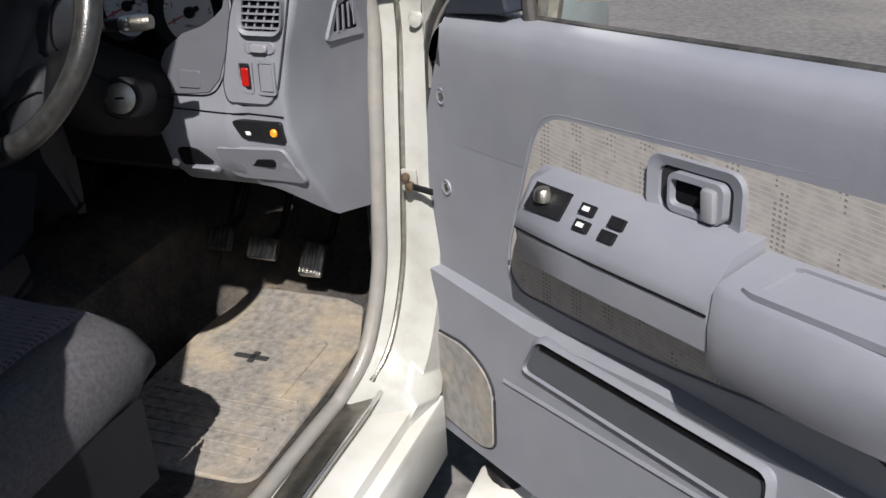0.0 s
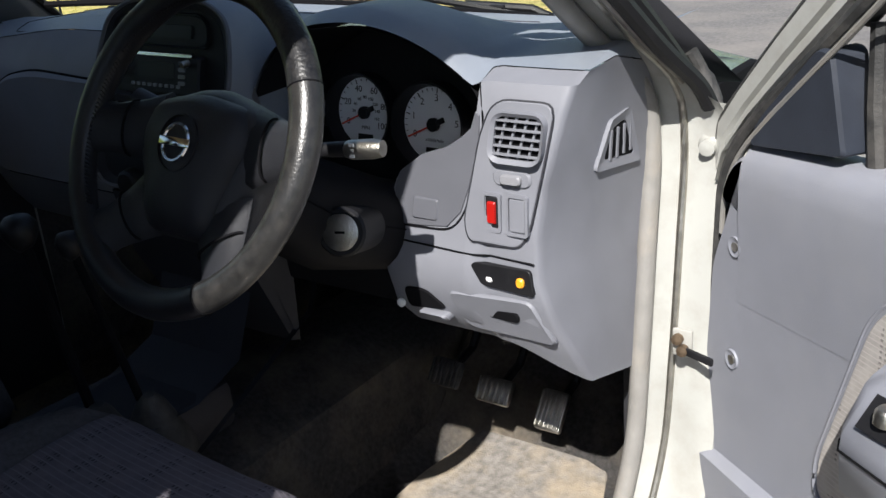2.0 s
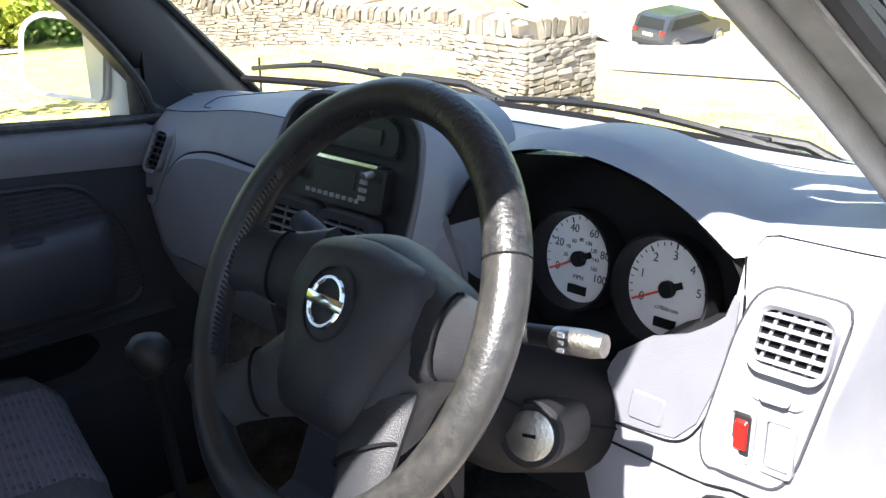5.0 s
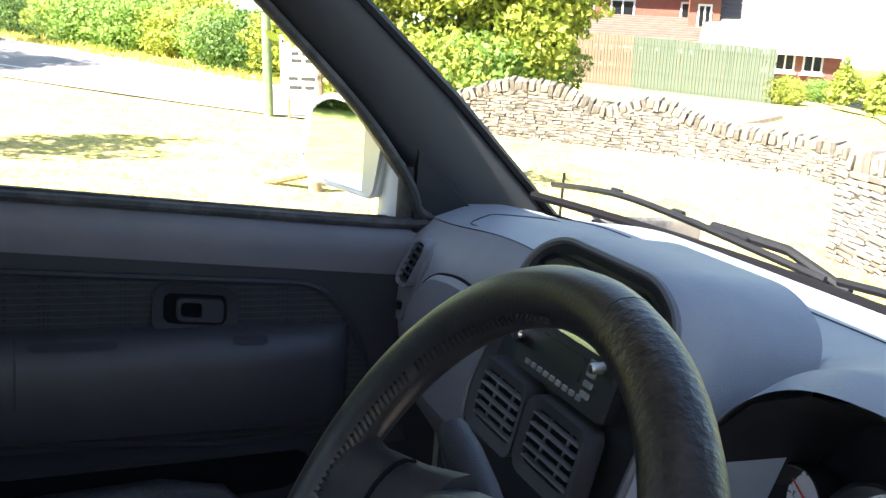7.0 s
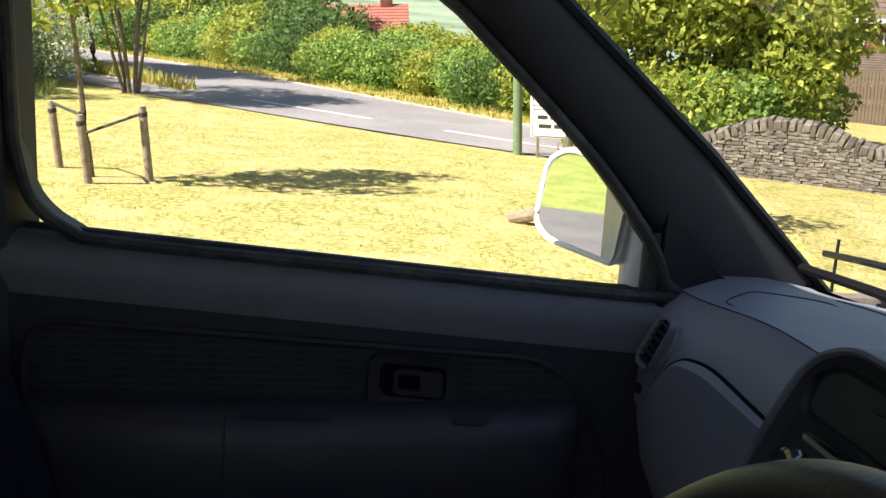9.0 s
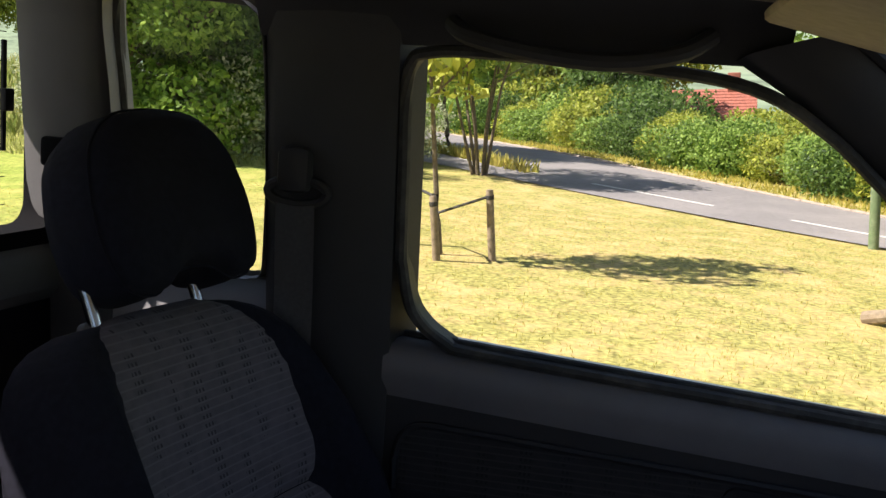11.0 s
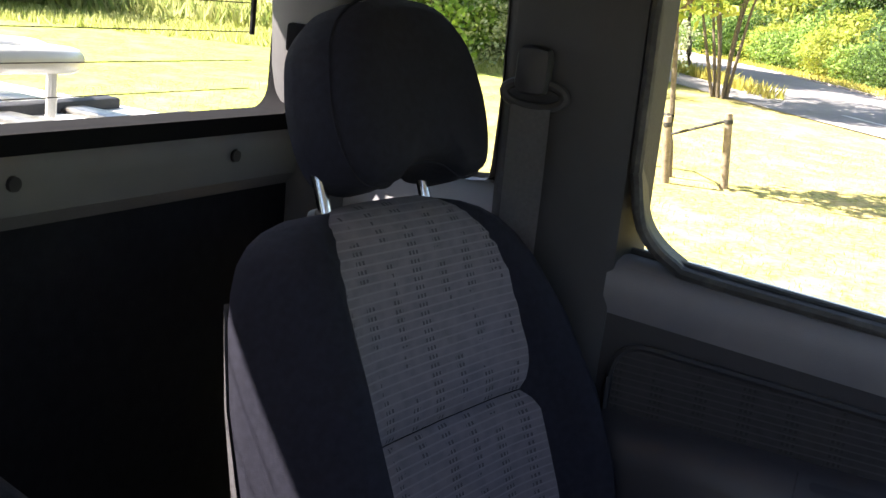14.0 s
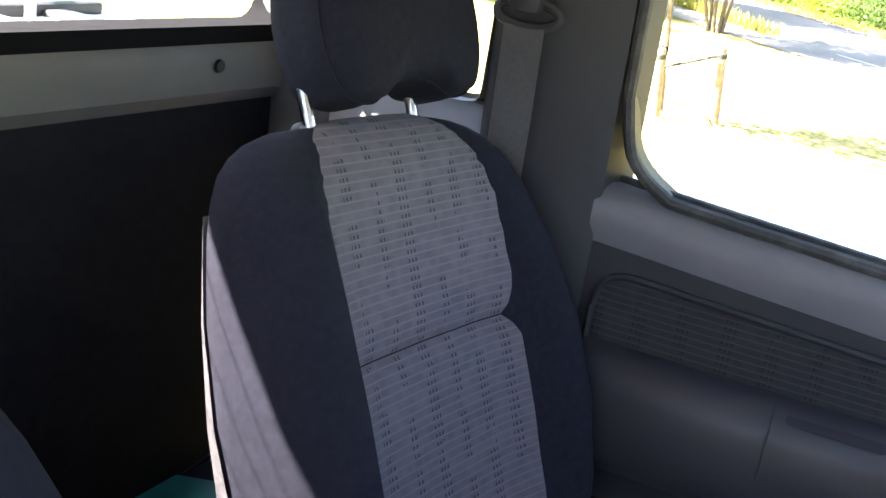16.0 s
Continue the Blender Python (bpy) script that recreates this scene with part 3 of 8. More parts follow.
part("seam", tube_bm([on_dash(x, 0.862 - 0.006 * (x - 0.46) / 0.19, 0.0005) for x in [0.455 + 0.0205 * k for k in range(11)]], 0.0014, 5), VOID, dashboard)


# end face: a demister vent in a sunk frame
def on_end(u, v, w):
    e = curve1(EDGE, v) + 0.002
    m_ = lerp(e, 0.69, 0.5) + 0.003
    return Vector((lerp(e, m_, (u - 0.30) / 0.1) if u < 0.40 else lerp(m_, 0.694, (u - 0.40) / 0.13), u, v)) + Vector((w, 0, 0))


ev_o, ev_i = [rounded(p, 0.008) for p in ([(0.385, 0.94), (0.497, 0.925), (0.463, 1.006), (0.412, 1.0)], [(0.405, 0.95), (0.484, 0.938), (0.455, 0.992), (0.421, 0.988)])]
bm = bmesh.new()
add_ring(bm, ev_o, ev_i, on_end, 0.005, -0.01, 0.0025)
ev = part("demister_vent", bm, DASH, dashboard)
bm = bmesh.new()
add_plate(bm, ev_i, on_end, 0.0022, -0.01)
part("vent_duct", bm, VOID, ev)
for k in range(4):
    y = 0.418 + 0.017 * k
    bm = bmesh.new()
    add_plate(bm, [(y, 0.946), (y + 0.004, 0.9455), (y + 0.001, 0.986), (y - 0.003, 0.986)], on_end, 0.0045, 0.0, 0.0005)
    part("slat", bm, DASH, ev)

# passenger side: vent, glovebox lid, airbag panel line
bm = bmesh.new()
add_plate(bm, rounded([(-0.535, 1.028), (-0.585, 1.02), (-0.635, 0.93), (-0.63, 0.885), (-0.6, 0.885), (-0.54, 0.965), (-0.525, 1.0)], 0.02), on_dash, 0.004, -0.004, 0.003)
part("vent_panel", bm, DASH, dashboard)
vent("face_vent", -0.573, 0.987, 0.042, 0.066, lambda u, v, w: on_dash(u + (v - 0.987) * 0.45, v, w + 0.005), 6, 1, 0.005, None, DASH, TRIM)
bm = bmesh.new()
add_plate(bm, rrect(-0.611, 0.911, 0.013, 0.013, 0.003), on_dash, 0.008, 0.0)
part("vent_slider", bm, BLACK, dashboard)
glove = rounded([(-0.60, 0.80), (-0.17, 0.80), (-0.17, 1.0), (-0.40, 1.01), (-0.50, 0.99), (-0.56, 0.93)], 0.05, 6)
bm = bmesh.new()
add_plate(bm, glove, on_dash, 0.012, -0.004, 0.008)
part("glovebox_lid", bm, DASH, dashboard, "grey glovebox lid")
part("seam", tube_bm([on_dash(*p, 0.002) for p in glove] + [on_dash(*glove[0], 0.002)], 0.003, 5), VOID, dashboard)


def on_top(u, v, w):
    r = dash_rows(u)
    z = curve1([(p[0], p[1]) for p in r[3::-1]], v)
    return Vector((u, v, z + 0.0015 + w))


air = rounded([(-0.52, 0.415), (-0.17, 0.405), (-0.17, 0.50), (-0.46, 0.51), (-0.53, 0.47)], 0.03, 5)
part("seam", tube_bm([on_top(*p, 0) for p in air] + [on_top(*air[0], 0)], 0.0016, 5), TRIM, dashboard)
part("seam", tube_bm([on_top(-0.46 + 0.03 * k, 0.535, 0) for k in range(34)], 0.0014, 5), TRIM, dashboard)
# demister slot along the screen
bm = bmesh.new()
add_plate(bm, [(-0.45, 0.58), (0.45, 0.58), (0.45, 0.588), (-0.45, 0.588)], lambda u, v, w: Vector((u, v, 1.088 - 0.02 * (abs(u) / 0.6) ** 2 + w)), 0.004, -0.002)
part("demister_slot", bm, VOID, dashboard)

part("screen_seal", tube_bm([(0.66 * k / 12, 0.632 - 0.04 * (k / 12) ** 2, 1.089 - 0.012 * (k / 12) ** 2) for k in range(-12, 13)], 0.007, 6), VOID, dashboard, "black windscreen seal")
# centre stack
def stack_bm(table):
    bm = bmesh.new()
    add_loft(bm, [[Vector((x * s + 0.05, y, z)) for x, y in ((-0.185, 0.40), (-0.158, 0.29 + dy), (-0.145, 0.268 + dy), (0.143, 0.268 + dy), (0.153, 0.285 + dy), (0.158, 0.33))] for z, dy, s in table])
    return bm


part("centre_fascia", stack_bm(((0.86, -0.006, 0.985), (0.90, -0.01, 1.0), (0.98, 0.002, 1.0), (1.04, 0.018, 0.98), (1.075, 0.028, 0.95), (1.092, 0.044, 0.9))), DASH, dashboard)
part("lower_fascia", stack_bm(((0.62, 0.06, 0.92), (0.75, 0.0, 0.95), (0.86, -0.016, 0.985))), TRIM, dashboard, "black lower centre fascia")


def on_stack(u, v, w):
    y = curve1([(0.62, 0.322), (0.75, 0.262), (0.90, 0.24), (0.98, 0.25), (1.04, 0.266), (1.10, 0.282), (1.15, 0.296)], v)
    return Vector((u + 0.052, y - w, v))


surround = rounded([(-0.155, 0.872), (0.125, 0.872), (0.138, 0.97), (0.146, 1.07), (0.136, 1.128), (0.092, 1.152), (-0.07, 1.152), (-0.118, 1.128), (-0.142, 1.06), (-0.155, 0.96)], 0.03, 5)


def inner_of(k, m_):
    return [(-0.005 + (u + 0.005) * k, 1.012 + (v - 1.012) * m_) for u, v in surround]


bm = bmesh.new()
add_ring(bm, surround, inner_of(0.86, 0.885), on_stack, 0.004, -0.012, -0.006)
part("stack_surround", bm, TRIM, dashboard, "dark arched surround of the centre stack", 50)
bm = bmesh.new()
add_loft(bm, [[on_stack(u, v, w) for u, v in inner_of(k, m_)] for k, m_, w in ((0.995, 0.996, 0.002), (1.03, 1.02, -0.01), (1.07, 1.015, -0.045), (1.16, 0.96, -0.12))], True)
part("stack_shoulder", bm, DASHTOP, dashboard, "blue-grey shoulder round the centre stack", 60)
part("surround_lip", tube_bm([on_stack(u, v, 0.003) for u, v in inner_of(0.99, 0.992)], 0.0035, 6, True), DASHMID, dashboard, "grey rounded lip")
bm = bmesh.new()
add_plate(bm, inner_of(0.88, 0.90), on_stack, -0.004, -0.012, 0.0005)
part("stack_panel", bm, BLACK, dashboard)
hood = rounded([(-0.108, 1.088), (0.098, 1.088), (0.095, 1.122), (0.075, 1.134), (-0.08, 1.134), (-0.105, 1.12)], 0.012, 4)
bm = bmesh.new()
add_ring(bm, hood, [(u * 0.93, 1.111 + (v - 1.111) * 0.82) for u, v in hood], on_stack, 0.002, -0.02, -0.018)
hd = part("display_hood", bm, BLACK, dashboard, "dark sunk display pocket")
bm = bmesh.new()
add_plate(bm, [(u * 0.94, 1.111 + (v - 1.111) * 0.84) for u, v in hood], on_stack, -0.002, -0.006, 0.0005)
part("pocket_panel", bm, BLACK, hd)
bm = bmesh.new()
add_plate(bm, rrect(0.012, 1.109, 0.10, 0.018, 0.003), on_stack, 0.0005, -0.004, 0.0004)
part("display", bm, SCREEN, hd, "dark clock display")
bm = bmesh.new()
add_plate(bm, rrect(0.006, 1.052, 0.166, 0.05, 0.004), on_stack, 0.009, -0.01, 0.003)
radio = part("car_radio", bm, BLACK, dashboard, "black single-slot car radio")
bm = bmesh.new()
add_plate(bm, rrect(0.0, 1.058, 0.082, 0.022, 0.003), on_stack, 0.0105, 0.004)
part("radio_display", bm, SCREEN, radio)
for cx, cz, rr in ((-0.07, 1.06, 0.011), (0.067, 1.07, 0.005)):
    o = on_stack(cx, cz, 0.009)
    part("knob", lathe_bm([(rr, 0), (rr, 0.01), (rr * 0.8, 0.013), (0.0005, 0.013)], Matrix.Translation(o) @ FACE, 20), CHROME if rr > 0.006 else STEEL, radio)
for k in range(9):
    bm = bmesh.new()
    add_plate(bm, rrect(-0.048 + 0.012 * k, 1.037, 0.008, 0.0045, 0.001, 2), on_stack, 0.0108, 0.004, 0.0005)
    part("button", bm, BUTTON, radio)
for k in range(4):
    bm = bmesh.new()
    add_plate(bm, rrect(0.055, 1.042 + 0.009 * k, 0.014, 0.005, 0.001, 2), on_stack, 0.0108, 0.004, 0.0005)
    part("button", bm, BUTTON, radio)
bm = bmesh.new()
add_plate(bm, rrect(0.0, 1.0795, 0.15, 0.004, 0.001, 2), on_stack, 0.0108, 0.004, 0.0005)
part("trim_strip", bm, CHROME, radio)
for cx in (-0.072, 0.036):
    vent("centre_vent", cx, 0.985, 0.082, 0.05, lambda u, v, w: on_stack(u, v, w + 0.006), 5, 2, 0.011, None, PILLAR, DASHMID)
for k in range(3):
    o = on_stack(-0.07 + 0.07 * k, 0.885, 0.0)
    part("heater_knob", lathe_bm([(0.024, 0), (0.022, 0.016), (0.018, 0.019), (0.0005, 0.019)], Matrix.Translation(o) @ FACE, 24), BLACK, dashboard)

# ---- steering wheel, column, levers, pedals ----
WT = Matrix.Translation((0.415, -0.012, 1.063)) @ Matrix.Rotation(radians(-3), 4, "Z") @ Matrix.Rotation(radians(62), 4, "X")  # wheel plane, z towards the driver
wheel = thing("steering_wheel", "worn black leather four-spoke steering wheel", "steering wheel", m=CAR @ WT)
R, RR = 0.170, 0.0165
for name, m_, a0, a1, lab in (("rim", LEATHER, 82, 298, ""), ("rim_top", LEATHERCRACK, 25, 82, "cracked flaking leather rim section"), ("rim_grip", LEATHERWORN, -62, 25, "polished worn leather rim section")):
    n = int((a1 - a0) / 4)
    pts, rs = [], []
    for k in range(n + 1):
        a = radians(a0 + (a1 - a0) * k / n)
        pts.append((R * math.cos(a), R * math.sin(a), 0))
        rs.append(RR * (1.02 + 0.05 * math.sin(3 * a)))
    part(name, tube_bm(pts, rs, 16, False, 0.95), m_, wheel, lab, 70)
bm = bmesh.new()
for a0, a1 in ((150, 215), (100, 148)):
    for k in range(int((a1 - a0) / 1.7)):
        a = radians(a0 + 1.7 * k)
        m = Matrix.Rotation(a, 4, "Z") @ Matrix.Translation((R - RR * 0.95, 0, 0.006)) @ Matrix.Rotation(radians(28), 4, "X")
        for v in add_box(bm, (0, 0, 0), (0.0026, 0.0013, 0.007)):
            v.co = m @ v.co
tagged(part("stitching", bm, BLACK, wheel, "black cross stitching"), kind="stuff")
for a in (25, 298):
    c_ = Vector((R * math.cos(radians(a)), R * math.sin(radians(a)), 0))
    o_ = c_.normalized()
    part("seam_ring", tube_bm([c_ + (o_ * math.cos(q) + Vector((0, 0, 0.95)) * math.sin(q)) * (RR * 1.03) for q in (2 * math.pi * k / 20 for k in range(20))], 0.0013, 5, True), VOID, wheel)
shell = rounded([(-0.1, 0.042), (0.0, 0.07), (0.1, 0.042), (0.106, -0.005), (0.078, -0.055), (0.072, -0.1), (-0.076, -0.1), (-0.082, -0.055), (-0.108, -0.005)], 0.028, 5)
bm = bmesh.new()
add_loft(bm, [[Vector((u * q, v * q, w)) for u, v in shell] for q, w in ((0.86, -0.075), (0.98, -0.055), (1.0, -0.04), (0.95, -0.026), (0.84, -0.014), (0.72, -0.012))], True, True)
part("hub_shell", bm, HUBGREY, wheel, "grey shell round the airbag pad", 60)
# hub pad: a soft shield with sloping shoulders
pad = rounded([(-0.07, 0.045), (0.0, 0.06), (0.07, 0.045), (0.086, 0.01), (0.062, -0.045), (0.05, -0.1), (-0.05, -0.1), (-0.062, -0.045), (-0.086, 0.01)], 0.03, 5)
bm = bmesh.new()
c3 = [[Vector((u * s, (v + 0.01) * s - 0.01, w)) for u, v in pad] for s, w in ((0.92, -0.055), (1.0, -0.04), (1.0, -0.022), (0.94, -0.008), (0.8, 0.002), (0.55, 0.008), (0.25, 0.010))]
add_loft(bm, c3, True, True)
hub = part("hub_pad", bm, HUB, wheel, "dark grey airbag pad", 60)
for sx, sy, ex, ey in ((-0.07, 0.012, -0.166, 0.002), (0.07, 0.006, 0.166, 0.012), (-0.05, -0.062, -0.118, -0.122), (0.05, -0.066, 0.1, -0.137)):
    d = Vector((ex - sx, ey - sy, 0)).normalized()
    s = Vector((-d.y, d.x, 0))
    secs = []
    for t, wd, th, zz in ((0, 0.044, 0.017, -0.03), (0.35, 0.034, 0.015, -0.022), (0.7, 0.028, 0.013, -0.011), (1, 0.034, 0.012, 0.0)):
        c = Vector((lerp(sx, ex, t), lerp(sy, ey, t), zz))
        secs.append([c + s * wd * math.cos(q) + Vector((0, 0, th * math.sin(q))) for q in (2 * math.pi * k / 12 for k in range(12))])
    bm = bmesh.new()
    add_loft(bm, secs, True, True)
    part("spoke", bm, HUB, wheel, "", 60)
    bm = bmesh.new()
    p = Vector((lerp(sx, ex, 0.42), lerp(sy, ey, 0.42), -0.016))
    add_tube(bm, [p + s * 0.0315 * math.cos(q) + Vector((0, 0, 0.0152 * math.sin(q))) for q in (2 * math.pi * k / 20 for k in range(20))], 0.0016, 5, True)
    part("seam_ring", bm, VOID, wheel)
part("badge_ring", lathe_bm([(0.031, 0.008), (0.031, 0.0112), (0.029, 0.0115), (0.029, 0.008)], pose(0, -0.002, 0), 32), BLACK, hub)
bdg = part("badge", tube_bm([(0.0195 * math.cos(q), 0.0195 * math.sin(q) - 0.002, 0.0125) for q in (2 * math.pi * k / 28 for k in range(28))], 0.0022, 6, True), CHROME, hub, "round chrome badge")
part("badge_bar", box_bm((0, -0.002, 0.0135), (0.048, 0.0095, 0.003), 0.001), CHROME, bdg)

column = thing("steering_column", "black plastic steering column shroud with stalks", "steering column")
ax = (Matrix.Rotation(radians(62), 3, "X") @ Vector((0, 0, 1)))
c0 = Vector((0.415, -0.012, 1.055)) - ax * 0.045
secs = []
for d, w_, h_, dz in ((0.0, 0.04, 0.038, -0.005), (0.03, 0.048, 0.048, -0.014), (0.12, 0.056, 0.064, -0.034), (0.17, 0.058, 0.068, -0.038), (0.3, 0.06, 0.06, -0.03)):
    c = c0 - ax * d + Vector((0, 0, dz))
    secs.append([c + Vector((w_ * math.cos(q), 0, 0)) + Vector((0, 0.4, 0.92)) * (h_ * math.sin(q)) for q in (2 * math.pi * k / 20 for k in range(20))])
bm = bmesh.new()
add_loft(bm, secs, True, True)
part("shroud", bm, pm("column_shroud_plastic", (0.006, 0.006, 0.007), 0.65, 0.15, 40, 0.15, 700, spec=0.12), column, "", 50)
part("shroud_seam", tube_bm([s[0] + Vector((0.0005, 0, 0)) for s in secs], 0.0012, 5), VOID, column)
st = [Vector((0.43, 0.085, 1.03)), Vector((0.49, 0.09, 1.033)), Vector((0.54, 0.1, 1.037))]
stalk = part("lamp_stalk", tube_bm(st, [0.010, 0.008, 0.009], 12), BLACK, column, "black lamp stalk with grey tip")
part("stalk_tip", tube_bm([(0.54, 0.1, 1.037), (0.546, 0.1, 1.037), (0.571, 0.105, 1.039), (0.582, 0.107, 1.040)], [0.0095, 0.0108, 0.011, 0.009], 14), STEEL, stalk, "grey twist knob")
bm = bmesh.new()
for k in range(3):
    add_box(bm, (0.552, 0.0915, 1.045 - 0.006 * k), (0.006, 0.002, 0.0035))
part("symbols", bm, PRINT, stalk)
st = [Vector((0.36, 0.08, 1.028)), Vector((0.315, 0.08, 1.043)), Vector((0.285, 0.08, 1.055)), Vector((0.255, 0.08, 1.068)), Vector((0.235, 0.08, 1.077))]
stalk = part("wiper_stalk", tube_bm(st, [0.009, 0.0105, 0.0135, 0.0135, 0.011], 12), TRIM, column, "black wiper stalk with white symbols")
bm = bmesh.new()
for dx_, w_ in ((0.298, 0.009), (0.287, 0.004), (0.279, 0.003)):
    add_box(bm, (dx_, 0.0675, lerp(1.077, 1.055, (dx_ - 0.235) / 0.05)), (w_, 0.003, 0.0035))
part("symbols", bm, PRINT, stalk)
ig = Vector((0.482, 0.138, 0.919))
im = Matrix.Translation(ig) @ Vector((0.36, -0.88, 0.28)).to_track_quat("Z", "Y").to_matrix().to_4x4()
ign = part("ignition_lock", lathe_bm([(0.03, -0.08), (0.03, 0.0), (0.027, 0.004), (0.022, 0.004)], im, 28), BLACK, column)
part("lock_face", lathe_bm([(0.022, 0.0), (0.022, 0.006), (0.02, 0.007), (0.0005, 0.007)], im, 28), STEEL, ign, "grey metal lock face")
bm = bmesh.new()
for v in add_box(bm, (0, 0, 0.0075), (0.012, 0.003, 0.001)):
    v.co = im @ v.co
part("key_slot", bm, VOID, ign)
bm = bmesh.new()
add_loft(bm, [[Vector((0.17, y, z)), Vector((0.452, y, z))] for y, z in ((0.315, 0.875), (0.315, 0.80), (0.325, 0.735), (0.385, 0.70))])
part("knee_panel", bm, BLACK, column)
part("panel_screw", lathe_bm([(0.006, 0), (0.006, 0.004), (0.0005, 0.006)], Matrix.Translation((0.462, 0.262, 0.772)) @ FACE, 12), PRINT, column)

for nm, lab, base, top, r_ in (("gear_lever", "black gear lever with round knob", (0.075, 0.035, 0.56), (0.005, 0.024, 0.888), 0.0075), ("transfer_lever", "short black transfer lever with round knob", (0.12, 0.09, 0.56), (0.064, 0.055, 0.868), 0.006)):
    g = thing(nm, lab, "lever")
    b_, t_ = Vector(base), Vector(top)
    part("shaft", tube_bm([b_, b_.lerp(t_, 0.5), t_], r_, 10), VOID, g)
    part("knob", lathe_bm([(0.008, -0.03), (0.017, -0.02), (0.025, -0.004), (0.025, 0.008), (0.017, 0.019), (0.0005, 0.022)] if nm == "gear_lever" else [(0.006, -0.025), (0.015, -0.015), (0.019, 0), (0.014, 0.013), (0.0005, 0.016)], Matrix.Translation(t_), 20), BLACK, g, "", 70)
    part("gaiter", lathe_bm([(0.06, 0.0), (0.05, 0.03), (0.035, 0.06), (0.02, 0.09), (0.01, 0.1)], Matrix.Translation(b_ - Vector((0, 0, 0.03))), 16), RUBBER, g)

for nm, c, w_, h_, lab in (("accelerator_pedal", (0.487, 0.60, 0.43), 0.05, 0.07, "ribbed metal accelerator pedal in worn rubber"), ("brake_pedal", (0.384, 0.586, 0.449), 0.066, 0.045, "ribbed brake pedal worn to bright metal"), ("clutch_pedal", (0.296, 0.57, 0.47), 0.06, 0.05, "black ribbed rubber clutch pedal")):
    p = thing(nm, lab, "pedal", m=CAR @ Matrix.Translation(c) @ Matrix.Rotation(radians(-38), 4, "X"))
    part("pad", box_bm((0, 0, 0), (w_, 0.016, h_), 0.006), STEEL if nm != "clutch_pedal" else RUBBER, p)
    for k in range(6):
        part("rib", box_bm((-w_ / 2 + w_ * (k + 0.5) / 6, -0.010, 0), (w_ / 14, 0.006, h_ * 0.86), 0.0015), STEEL if nm != "clutch_pedal" else RUBBER, p)
    part("arm", tube_bm([(0, 0.01, 0), (0.0, 0.06, 0.06), (0.0, 0.07, 0.28)], 0.008, 8), BLACK, p)


